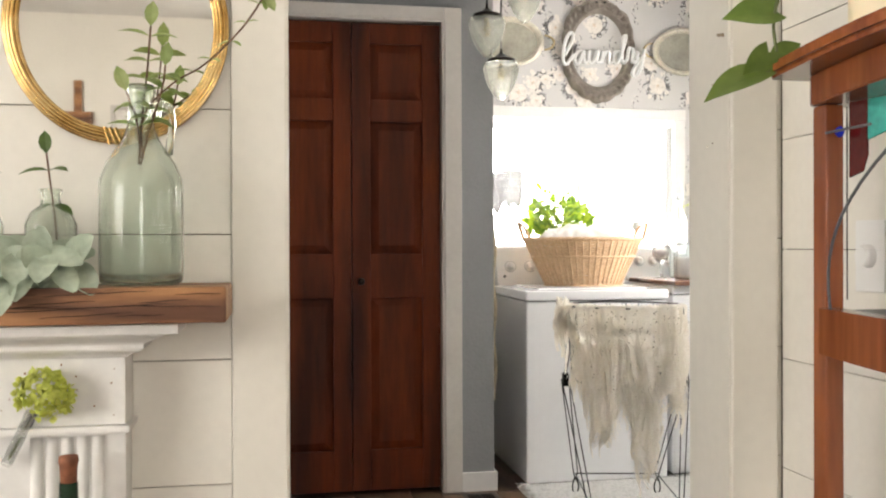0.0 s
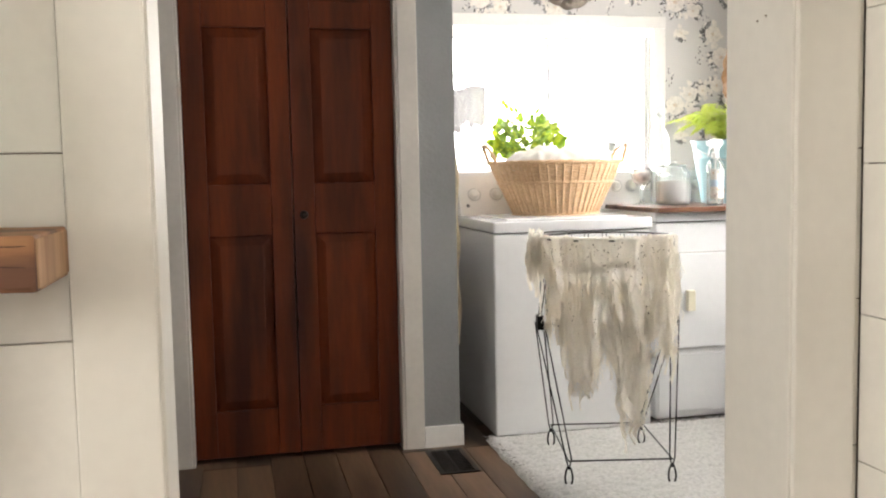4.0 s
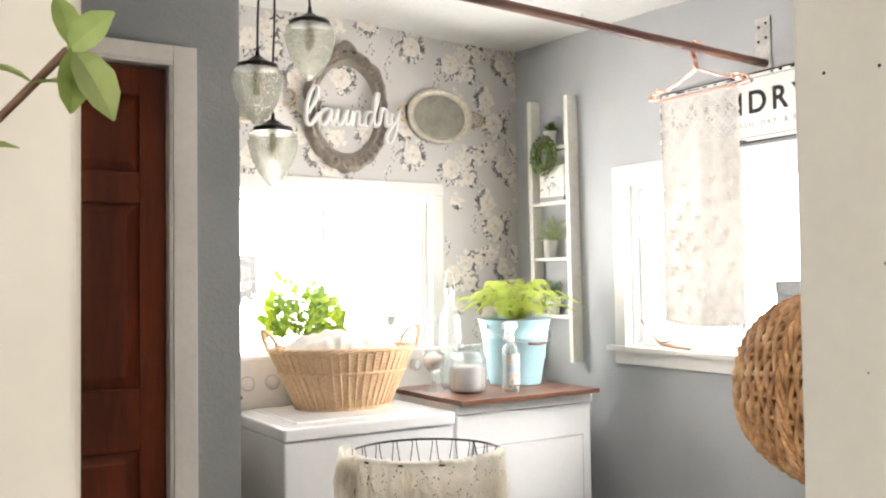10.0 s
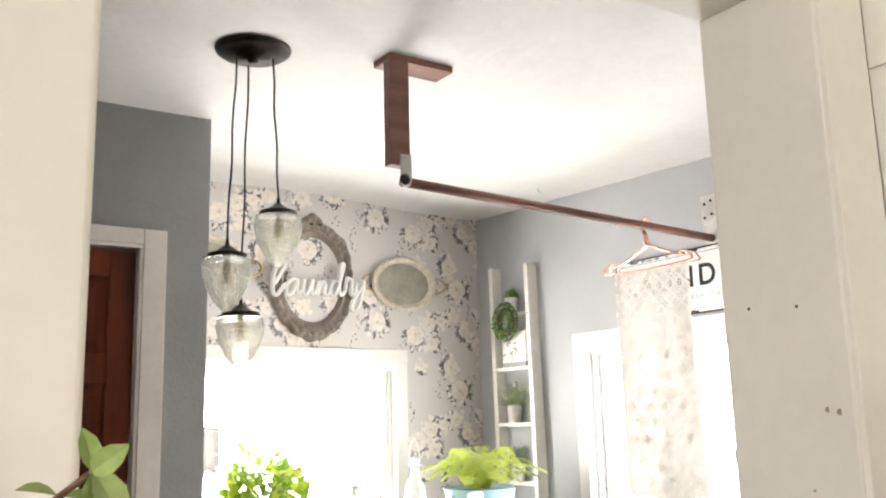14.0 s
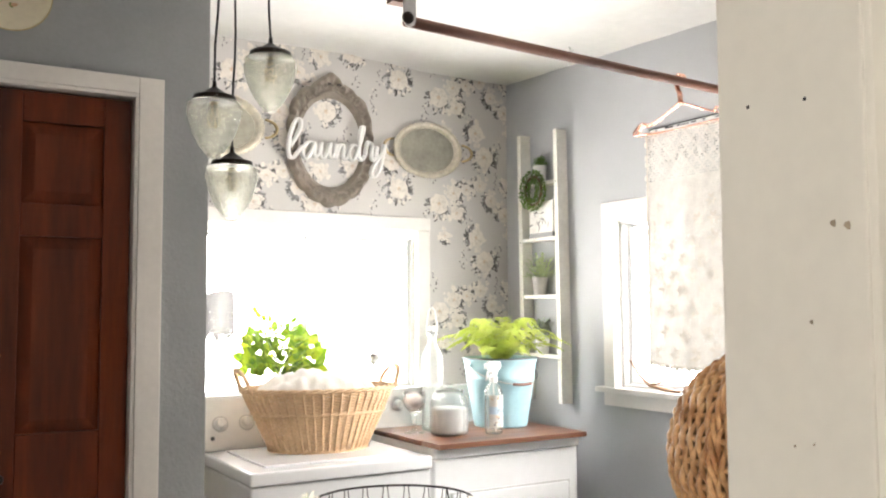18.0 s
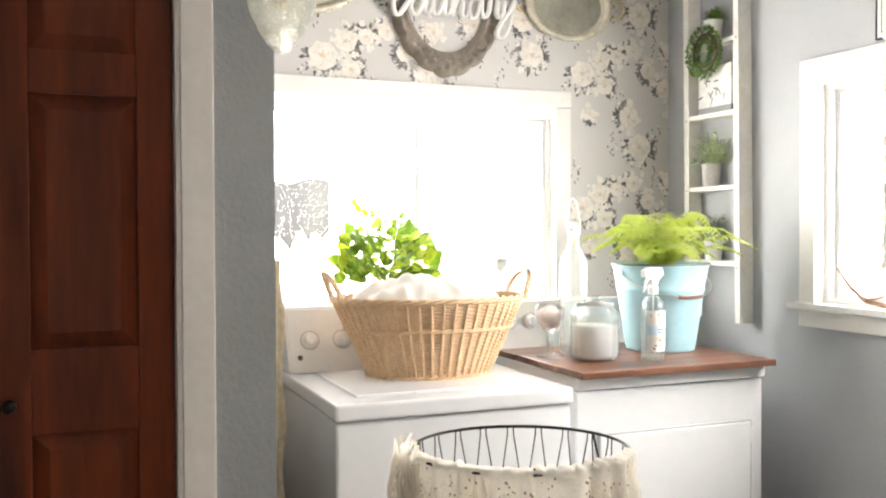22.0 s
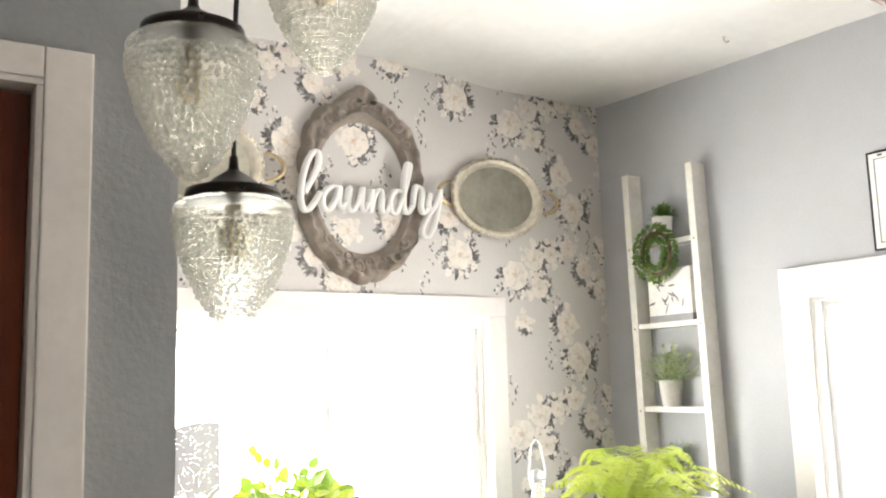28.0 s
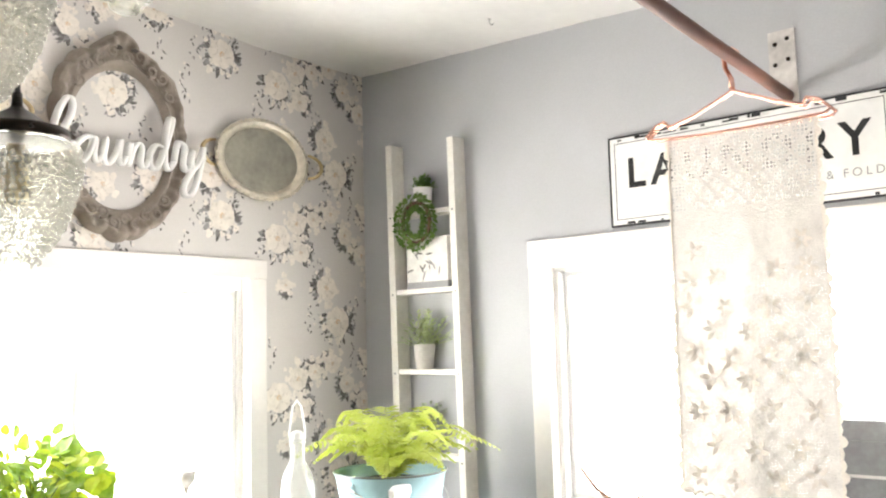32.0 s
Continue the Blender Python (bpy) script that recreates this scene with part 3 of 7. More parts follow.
cased_trim("opening_trim", [("side_casing", (OL - 0.096, OL - 0.004, YL - 0.020, YL, 0, OH + 0.095)), ("side_casing", (OR + 0.004, OR + 0.096, YL - 0.020, YL, 0, OH + 0.095)), ("head_casing", (OL - 0.0035, OR + 0.0035, YL - 0.020, YL, OH + 0.004, OH + 0.095)), ("side_jamb", (OL - 0.008, OL + 0.0, YL - 0.012, YF + 0.002, 0, OH)), ("side_jamb", (OR, OR + 0.008, YL - 0.012, YF + 0.002, 0, OH)), ("head_jamb", (OL, OR, YL - 0.012, YF + 0.002, OH - 0.002, OH + 0.006))], cream_trim, "cream painted casing of the open doorway", bevel=0.003)
tagged(mesh_ob("trim_nail_hole", lathe([(0, 0), (0.0022, 0), (0, 0.0006)], 8), sign_black), "small dark nail hole in the cream jamb", "nail hole", kind="structure").matrix_world = pose(OR - 0.0006, 1.668, 1.640, 0, -90, 0)
tagged(mesh_ob("trim_nail_hole", lathe([(0, 0), (0.0022, 0), (0, 0.0006)], 8), sign_black), "small dark nail hole in the cream jamb", "nail hole", kind="structure").matrix_world = pose(OR - 0.0006, 1.735, 1.645, 0, -90, 0)
slab("baseboard_closet", [(DR + 0.092, XC + 0.012, YC - 0.014, YC - 0.0005, 0, 0.085), (XC + 0.0005, XC + 0.013, YC, YB, 0, 0.085)], white_trim, "white baseboard at the closet corner", "baseboard")
slab("baseboard_side", [(XR - 0.013, XR - 0.0005, YF + 0.02, YB, 0, 0.085)], white_trim, "white baseboard along the side wall", "baseboard")


# ---- shiplap boards of the living room ----
joint_brown = mat("shadowed_joint_brown", (0.16, 0.12, 0.085), rough=0.9, vary=0.2, scale=30, fine=90, bump=0.1)
shiplap_left = tagged(mesh_ob("shiplap_wall_left", box(-2.69, OL - 0.098, YL - 0.0015, YL - 0.0005, 0, ZC), joint_brown), "cream painted shiplap boards with dark joints", "wall cladding", kind="structure")
k = 0
z = 0.715 - 4 * 0.212
while z < ZC - 0.01:
    z0, z1 = max(0.0, z + 0.0008), min(ZC, z + 0.2112)
    if z1 - z0 > 0.02:
        part("board", box(-2.69, OL - 0.0975, YL - 0.011, YL - 0.002, z0, z1, bevel=0.0008, seg=1), cream_wall, shiplap_left)
    z += 0.212
shiplap_right = tagged(mesh_ob("shiplap_wall_right", box(XS - 0.0015, XS - 0.0005, -2.99, YL - 0.012, 0, ZC), joint_brown), "cream painted shiplap boards on the side wall", "wall cladding", kind="structure")
z = 0.696 - 4 * 0.207
while z < ZC - 0.01:
    z0, z1 = max(0.0, z + 0.0008), min(ZC, z + 0.2062)
    if z1 - z0 > 0.02:
        part("board", box(XS - 0.011, XS - 0.002, -2.99, YL - 0.013, z0, z1, bevel=0.0008, seg=1), cream_wall, shiplap_right)
    z += 0.207
shiplap_strip = tagged(mesh_ob("shiplap_strip", box(OR + 0.0965, XS - 0.001, YL - 0.002, YL - 0.0005, 0, ZC), joint_brown), "narrow cream shiplap ends beside the casing", "wall cladding", kind="structure")
z = 0.718 - 4 * 0.2065
while z < ZC - 0.01:
    z0, z1 = max(0.0, z + 0.0008), min(ZC, z + 0.2057)
    if z1 - z0 > 0.02:
        part("board", box(OR + 0.0968, XS - 0.0115, YL - 0.011, YL - 0.0025, z0, z1, bevel=0.0008, seg=1), cream_wall, shiplap_strip)
    z += 0.2065


# ---- windows ----
def slider_window(name, x0, x1, z0, z1, mull, label, head=0.020):
    """A slider in the x-z plane at y = 0, room side towards -y: frame, two sashes and panes."""
    w = thing(name, label, "window", kind="structure")
    f = 0.020
    fr = bmesh.new()
    for b in ((x0, x1, 0.03, 0.09, z0, z0 + f), (x0, x1, 0.03, 0.09, z1 - head, z1), (x0, x0 + f, 0.03, 0.09, z0 + f, z1 - head), (x1 - f, x1, 0.03, 0.09, z0 + f, z1 - head)):
        box(*b, bevel=0.003, bm=fr)
    part("window_frame", fr, vinyl, w)
    for a, b, d in ((x0 + f + 0.001, mull + 0.012, 0.062), (mull - 0.012, x1 - f - 0.001, 0.040)):
        s = bmesh.new()
        g = 0.016
        for q in ((a, b, d, d + 0.02, z0 + f + 0.001, z0 + f + g), (a, b, d, d + 0.02, z1 - head - g, z1 - head - 0.001), (a, a + g, d, d + 0.02, z0 + f + g, z1 - head - g), (b - g, b, d, d + 0.02, z0 + f + g, z1 - head - g)):
            box(*q, bevel=0.002, bm=s)
        sash = part("sash", s, vinyl, w)
        p = part("pane", box(a + g, b - g, d + 0.008, d + 0.012, z0 + f + g, z1 - head - g), pane_mat, sash)
        p.visible_shadow = False
    return w


win1 = slider_window("window_1", BW[0] + 0.002, BW[1] - 0.002, BW[2] + 0.002, BW[3] - 0.002, 1.81, "white sliding window over the washer, glaring bright", head=0.046)
win1.matrix_world = pose(0, YB, 0)
win2 = slider_window("window_2", -SW[1] + 0.002, -SW[0] - 0.002, SW[2] + 0.002, SW[3] - 0.002, -3.50, "white sliding window in the side wall, glaring bright")
win2.matrix_world = pose(XR, 0, 0, 0, 0, -90)
cased_trim("window_trim_back", [("head_casing", (1.10, 2.42, YB - 0.028, YB, BW[3] - 0.012, 1.885)), ("side_casing", (BW[1] - 0.012, 2.42, YB - 0.024, YB, 1.06, BW[3] - 0.0125)), ("side_casing", (1.10, BW[0] + 0.012, YB - 0.024, YB, 1.06, BW[3] - 0.0125)), ("sill", (1.10, 2.45, YB - 0.06, YB + 0.028, 1.03, 1.0595))], white_trim, "white window casing above the washer")
cased_trim("window_trim_side", [("head_casing", (XR - 0.024, XR, 2.855, 4.170, SW[3] - 0.012, 1.909)), ("side_casing", (XR - 0.021, XR, SW[1] - 0.012, 4.170, 1.1105, SW[3] - 0.0125)), ("side_casing", (XR - 0.021, XR, 2.855, SW[0] + 0.012, 1.1105, SW[3] - 0.0125)), ("sill", (XR - 0.045, XR + 0.028, 2.83, 4.205, 1.088, 1.110)), ("apron", (XR - 0.018, XR, 2.86, 4.175, 1.03, 1.0875))], white_trim, "white window casing and sill on the grey wall")
for nm, q in (("window_reveal_back", ((BW[0], BW[0] + 0.006, YB, YB + 0.03, BW[2], BW[3]), (BW[1] - 0.006, BW[1], YB, YB + 0.03, BW[2], BW[3]), (BW[0] + 0.006, BW[1] - 0.006, YB, YB + 0.03, BW[3] - 0.006, BW[3]))), ("window_reveal_side", ((XR, XR + 0.03, SW[0], SW[0] + 0.006, SW[2] + 0.01, SW[3]), (XR, XR + 0.03, SW[1] - 0.006, SW[1], SW[2] + 0.01, SW[3]), (XR, XR + 0.03, SW[0] + 0.006, SW[1] - 0.006, SW[3] - 0.006, SW[3])))):
    slab(nm, q, white_trim, "white painted reveal inside the window", "window trim")
win3 = slider_window("window_3", LW[0] + 0.002, LW[1] - 0.002, LW[2] + 0.002, LW[3] - 0.002, -0.55, "white window at the far side of the living room")
win3.matrix_world = pose(-2.70, 0, 0, 0, 0, 90)
# unseen window, made up to carry the lamp behind the camera
win4 = slider_window("window_4", -BK[1] + 0.002, -BK[0] - 0.002, BK[2] + 0.002, BK[3] - 0.002, -0.5, "narrow white window, unseen and added at the back of the living room")
win4.matrix_world = pose(0, -3.0, 0, 0, 0, 180)
backdrop("backdrop_back", box(-3, 6, 8.0, 8.05, -0.34, 5.0), (1.0, 1.0, 1.0), 2.4)
backdrop("backdrop_side", box(6.0, 6.05, -2, 8, -0.34, 5.0), (1.0, 1.0, 0.985), 2.3)


# ---- closet doors ----
def closet_leaf(x0, x1, name):
    """One bifold leaf: stiles, rails and raised panels."""
    d = thing(name, "reddish brown stained bifold closet door, closed", "door", at=(0, YC + 0.025, 0), kind="structure")
    z0, z1, y0, y1 = 0.018, DH - 0.006, 0.0, 0.034
    st = 0.082
    a, b = x0 + st, x1 - st
    for u, v in ((x0, a), (b, x1)):
        part("stile", box(u, v, y0, y1, z0, z1, bevel=0.003), closet_red, d)
    rails = [(z0, 0.20), (0.883, 1.08), (1.672, 1.772), (2.022, z1)]
    for u, v in rails:
        part("rail", box(a + 0.0002, b - 0.0002, y0 + 0.0005, y1, u, v, bevel=0.003), closet_red, d)
    for u, v in zip(rails, rails[1:]):
        bm = box(a - 0.004, b + 0.004, y0 + 0.016, y1 - 0.004, u[1] - 0.004, v[0] + 0.004)
        lo, hi = (a + 0.001, u[1] + 0.001), (b - 0.001, v[0] - 0.001)
        ring = []
        for inset, y in ((0.0, y0 + 0.0155), (0.012, y0 + 0.012), (0.034, y0 + 0.004), (0.038, y0 + 0.003)):
            ring.append([bm.verts.new(p) for p in ((lo[0] + inset, y, lo[1] + inset), (hi[0] - inset, y, lo[1] + inset), (hi[0] - inset, y, hi[1] - inset), (lo[0] + inset, y, hi[1] - inset))])
        for r0, r1 in zip(ring, ring[1:]):
            for q in range(4):
                bm.faces.new((r0[q], r0[(q + 1) % 4], r1[(q + 1) % 4], r1[q]))
        bm.faces.new(ring[-1])
        bmesh.ops.recalc_face_normals(bm, faces=bm.faces[:])
        part("panel", bm, closet_red, d)
    return d


door_1 = closet_leaf(DL + 0.002, 0.447, "door_1")
door_2 = closet_leaf(0.450, DR - 0.002, "door_2")
kn = part("door_knob", lathe([(0, 0), (0.008, 0), (0.006, 0.012), (0.013, 0.018), (0.016, 0.026), (0.012, 0.033), (0, 0.036)], 20), bronze, door_2, "dark round knob", smooth=True)
kn.matrix_local = pose(0.487, 0, 0.958, 90, 0, 0)

plate = thing("decorative_plate", "cream china plate with gilt rim and painted flowers", "plate", at=(0.486, YC - 0.001, 2.394), turn=(90, 0, 0))
red_flower = mat("russet_glaze", (0.35, 0.09, 0.04), rough=0.3, vary=0.1, scale=40, fine=90, bump=0.0)
green_flower = mat("olive_glaze", (0.20, 0.24, 0.07), rough=0.3, vary=0.1, scale=40, fine=90, bump=0.0)
china_blush = mat("peach_glaze", (0.62, 0.36, 0.20), rough=0.3, vary=0.1, scale=40, fine=90, bump=0.0)
china = mat("cream_china", (0.72, 0.63, 0.45), rough=0.2, vary=0.03, scale=9, fine=60, bump=0.0, coat=0.3)
part("dish", lathe([(0, 0.004), (0.060, 0.004), (0.072, 0.010), (0.105, 0.018), (0.115, 0.021), (0.116, 0.019), (0.075, 0.003), (0, 0.0)], 48), china, plate, smooth=True)
part("gilt_rim", tube(arc((0, 0, 0.0205), 0.1145, 0, 352, 48, "xy"), 0.0016, 6, closed=True), mat("dull_gilt", (0.50, 0.36, 0.15), rough=0.35, metal=0.8, vary=0.1, scale=12, fine=60, bump=0.0), plate)
prng = random.Random(9)
for k in range(26):
    a, d = prng.uniform(0, 6.28), prng.uniform(0.0, 0.048)
    bm = bmesh.new()
    leaf_blade(bm, (d * math.cos(a), d * math.sin(a), 0.0052 + 0.00008 * k), (math.cos(a * 3), math.sin(a * 3), 0), (0, 0, 1), prng.uniform(0.014, 0.026), 0.012, fold=0, droop=0, rows=3)
    part("painted_petal", bm, prng.choice((red_flower, green_flower, china_blush)), plate)
hookc = thing("ceiling_hook", "tiny bare metal hook screwed into the ceiling", "hook", at=(2.692, 4.155, ceiling_height(2.692, 4.155) + 0.002))
part("shank", tube([(0, 0, 0.004), (0, 0, -0.012), (0.008, 0.0, -0.018), (0.020, 0.004, -0.014), (0.026, 0.006, -0.008)], 0.0022, 7), steel, hookc, smooth=True)
part("collar", lathe([(0, -0.003), (0.006, -0.003), (0.005, 0.0), (0, 0.001)], 12), steel, hookc)

scuff_brown = mat("worn_paint_scuff", (0.40, 0.33, 0.25), rough=0.8, vary=0.2, scale=60, fine=120, bump=0.2)
for y, z, h in ((1.640, 1.519, 0.010), (1.667, 1.429, 0.006), (1.669, 1.316, 0.004), (1.690, 1.312, 0.004), (1.625, 1.516, 0.012)):
    o = tagged(mesh_ob("trim_scuff", lathe([(0, 0), (h * 0.35, 0), (0, 0.0005)], 7, sy=2.2), scuff_brown), "small chipped scuff in the cream jamb", "scuff", kind="structure")
    o.matrix_world = pose(OR - 0.0005, y, z, 90, -90, 0)

# ---- floor boards ----
rng = random.Random(4)
plank_meshes = {}


def plank(x0, x1, y0, y1):
    key = (round(x1 - x0, 3), round(y1 - y0, 3))
    if key not in plank_meshes:
        bm = box(-key[0] / 2, key[0] / 2, -key[1] / 2, key[1] / 2, -0.012, 0, bevel=0.0015, seg=1)
        me = bpy.data.meshes.new("plank")
        bm.to_mesh(me)
        bm.free()
        me.materials.append(floor_wood)
        plank_meshes[key] = me
    o = new("plank", plank_meshes[key])
    o.parent = floor
    o.location = ((x0 + x1) / 2, (y0 + y1) / 2, 0)


pw = 0.128
for i in range(26):
    x = -0.44 + i * pw
    y = YF + 0.0 - rng.choice((0.15, 0.45, 0.75))
    while y < YB - 0.01:
        y1 = y + 0.9
        a, b = max(y, YL), min(y1, YB)
        if b - a > 0.05:
            plank(x, x + pw - 0.002, a, b - 0.002)
        y = y1
for i in range(29):
    x = -2.69 + i * pw
    y = -2.99 - rng.choice((0.1, 0.5, 0.9))
    while y < YL:
        a, b = max(y, -2.99), min(y + 1.3, YL - 0.002)
        if b - a > 0.05 and x + pw < XS:
            plank(x, x + pw - 0.002, a, b - 0.002)
        y += 1.3


# ---- printed roses on the wallpaper ----
paper = mat("warm_grey_wallpaper", (0.585, 0.56, 0.535), rough=0.7, vary=0.02, scale=3, fine=140, bump=0.15)
ink_cream = mat("cream_ink", (0.77, 0.715, 0.645), rough=0.7, vary=0.05, scale=40, fine=160, bump=0.05)
ink_blush = mat("blush_ink", (0.66, 0.49, 0.33), rough=0.7, vary=0.06, scale=40, fine=160, bump=0.05)
ink_char = mat("charcoal_ink", (0.078, 0.072, 0.070), rough=0.7, vary=0.2, scale=60, fine=160, bump=0.05, second=(0.19, 0.178, 0.170))
ink_grey = mat("grey_ink", (0.28, 0.27, 0.268), rough=0.7, vary=0.12, scale=50, fine=160, bump=0.05)
ink_line = mat("petal_shade_ink", (0.64, 0.585, 0.52), rough=0.7, vary=0.05, scale=40, fine=160, bump=0.05)
wall_back = bpy.data.objects["wall_back"]
wall_back.data.materials.append(paper)


def flat_shape(bm, cx, cz, pts, lift):
    vs = [bm.verts.new((cx + x, YB - lift, cz + z)) for x, z in pts]
    bm.faces.new(vs[::-1])


def allowed(x, z, m):
    if x + m < XC or x - m > XR or x - m < XC - 0.09 or x + m > XR + 0.11 or z + m > ZW - 0.02 or z - m < 0.9:
        return False
    return not (x + m > BW[0] - 0.002 and x - m < BW[1] + 0.002 and z - m < BW[3] + 0.002 and z + m > BW[2] - 0.01)


inks = {n: bmesh.new() for n in ("cream", "blush", "char", "grey", "line")}


def ink_leaf(kind, x, z, a, n, w, lift):
    if not allowed(x + math.cos(a) * n / 2, z + math.sin(a) * n / 2, n * 0.55):
        return
    c, s = math.cos(a), math.sin(a)
    bend, out = rng.uniform(-0.18, 0.18), []
    for u, v in ((0, 0), (0.14, 0.30), (0.34, 0.48), (0.55, 0.46), (0.80, 0.24), (1, 0), (0.82, -0.20), (0.58, -0.44), (0.34, -0.50), (0.14, -0.32)):
        p, q = u * n, v * w * rng.uniform(0.75, 1.2) + bend * n * u * u
        out.append((p * c - q * s, p * s + q * c))
    flat_shape(inks[kind], x, z, out, lift)


def ink_petal(kind, x, z, a, r, lift):
    """A broad wavy petal whose outer edge points along a."""
    if not allowed(x, z, r):
        return
    ph, out = rng.uniform(0, 6.28), []
    for k in range(18):
        e = 2 * math.pi * k / 18
        q = r * (0.90 + 0.10 * math.sin(3 * e + ph) + 0.06 * math.sin(5 * e + 2 * ph) + rng.uniform(-0.03, 0.03))
        u, v = 0.80 * q * math.cos(e), q * math.sin(e)
        out.append((u * math.cos(a) - v * math.sin(a), u * math.sin(a) + v * math.cos(a)))
    flat_shape(inks[kind], x, z, out, lift)


def ink_rose(x, z, r):
    """A full-blown rose: two rings of overlapping petals, faint petal edges and a blush heart."""
    ph = rng.uniform(0, 6.28)
    for k in range(7):
        a = ph + 2 * math.pi * k / 7
        cx, cz = x + 0.56 * r * math.cos(a), z + 0.52 * r * math.sin(a)
        ink_petal("line", cx, cz, a, 0.50 * r, 0.0012 + 0.00004 * k)
        ink_petal("cream", cx + 0.05 * r * math.cos(a), cz + 0.05 * r * math.sin(a), a, 0.47 * r, 0.00122 + 0.00004 * k)
    for k in range(5):
        a = ph + 0.5 + 2 * math.pi * k / 5
        cx, cz = x + 0.26 * r * math.cos(a), z + 0.24 * r * math.sin(a)
        ink_petal("line", cx, cz, a, 0.36 * r, 0.0017 + 0.00004 * k)
        ink_petal("cream", cx + 0.05 * r * math.cos(a), cz + 0.05 * r * math.sin(a), a, 0.32 * r, 0.00172 + 0.00004 * k)
    ink_petal("blush", x, z, ph, 0.20 * r, 0.0021)
    ink_petal("line", x + 0.04 * r, z - 0.02 * r, ph, 0.11 * r, 0.0022)


def ink_bud(x, z, r):
    for k in range(3):
        a = 2.1 * k + rng.uniform(-0.4, 0.4)
        ink_petal("cream", x + 0.5 * r * math.cos(a), z + 0.5 * r * math.sin(a), a, 0.6 * r, 0.0011 + 0.00003 * k)


def bouquet(x, z, r, sides, seed):
    """A rose with charcoal leaves fanned out at the given sides, small grey leaves and buds about it."""
    rng.seed(seed)
    for deg in sides:
        for k in range(19):
            a = radians(deg + rng.uniform(-48, 48))
            d = r * rng.uniform(0.72, 1.45)
            dark = rng.random() < 0.66
            ink_leaf("char" if dark else "grey", x + d * math.cos(a), z + d * math.sin(a), a + rng.uniform(-0.8, 0.8), rng.uniform(0.013, 0.029), rng.uniform(0.009, 0.016), 0.0003 + 0.00002 * k)
        for k in range(14):
            a = radians(deg + rng.uniform(-60, 60))
            d = r * rng.uniform(0.9, 1.9)
            ink_leaf(rng.choice(("grey", "char", "grey")), x + d * math.cos(a), z + d * math.sin(a), rng.uniform(0, 6.28), rng.uniform(0.008, 0.016), rng.uniform(0.004, 0.008), 0.0002 + 0.00002 * k)
    for k in range(9):
        a = rng.uniform(0, 6.28)
        d = r * rng.uniform(1.1, 1.8)
        ink_bud(x + d * math.cos(a), z + d * math.sin(a), rng.uniform(0.008, 0.017))
    ink_rose(x, z, 1.20 * r)


def trail(x, z, drop, seed):
    """A hanging spray of tiny grey leaves and pale buds."""
    rng.seed(seed)
    for k in range(int(drop / 0.011)):
        q = z - 0.011 * k
        w = 0.021 * math.sin(3.1 * k * 0.011 / drop) + 0.004
        ink_leaf(rng.choice(("grey", "char")), x + rng.uniform(-w, w), q, rng.uniform(-2.6, -0.5), rng.uniform(0.009, 0.020), rng.uniform(0.005, 0.009), 0.0002)
        if k % 3 == 0:
            ink_bud(x + rng.uniform(-w, w) * 1.6, q, rng.uniform(0.003, 0.007))


# one repeat of the paper, 1.043 m wide and 0.527 m high
ROSES = (
    (1.442, 2.490, 0.047, (200, 300)), (1.543, 2.448, 0.032, (60, 330)), (1.525, 2.020, 0.036, (35, 330)),
    (1.747, 2.520, 0.031, (180, 235)), (1.883, 2.354, 0.045, (10, 55, 300)), (1.858, 2.078, 0.034, (200,)),
    (2.018, 2.112, 0.040, (180, 300)), (2.224, 2.150, 0.041, (120, 250)), (2.262, 2.022, 0.044, (175, 0, 250)),
    (1.657, 2.330, 0.041, (190, 150)), (1.707, 2.212, 0.048, (200, 335, 10)), (1.680, 2.066, 0.031, (160,)),
    (1.600, 2.040, 0.027, (20, 80)), (1.830, 1.925, 0.036, (170,)), (1.475, 2.335, 0.022, (270,)))
for i in range(-1, 2):
    for j in range(-3, 2):
        for k, (x, z, r, sides) in enumerate(ROSES):
            bouquet(x + 1.043 * i, z + 0.527 * j, r, sides, 100 + k)
        for k, (x, z, d) in enumerate(((1.36, 2.44, 0.10), (2.13, 2.49, 0.13), (2.41, 2.36, 0.10), (1.99, 2.30, 0.08), (1.62, 2.43, 0.06), (1.80, 2.30, 0.07), (1.575, 2.27, 0.10), (1.775, 2.14, 0.09), (1.945, 2.24, 0.08), (2.10, 2.30, 0.11), (2.165, 2.06, 0.08), (2.335, 2.17, 0.09), (1.93, 2.47, 0.08), (2.04, 2.02, 0.07), (1.41, 2.16, 0.10))):
            trail(x + 1.043 * i, z + 0.527 * j, d, 300 + k)
for n, m in (("cream", ink_cream), ("blush", ink_blush), ("char", ink_char), ("grey", ink_grey), ("line", ink_line)):
    tagged(part("printed_flowers", inks[n], m, wall_back), kind="stuff")
rng.seed(4)

# ---- washing machine ----
wash = thing("washing_machine", "white top-loading washing machine against the window wall", "washing machine", at=(1.245, 4.06, 0.014))
part("body", box(0, 0.69, 0.006, 0.68, 0.002, 0.842, bevel=0.012, seg=3), enamel, wash)
part("top_panel", box(-0.004, 0.694, -0.004, 0.684, 0.846, 0.892, bevel=0.013, seg=4), enamel, wash)
lid = part("lid", box(0.075, 0.615, 0.075, 0.50, 0.890, 0.900, bevel=0.006, seg=3), enamel, wash)
part("lid_grip", box(0.24, 0.45, 0.066, 0.076, 0.8925, 0.898, bevel=0.002), enamel, lid)
cons = part("console", prism([(0.53, 0.893), (0.60, 0.893), (0.682, 0.893), (0.682, 1.10), (0.655, 1.105), (0.615, 1.09)], 0, 1), enamel_panel, wash)
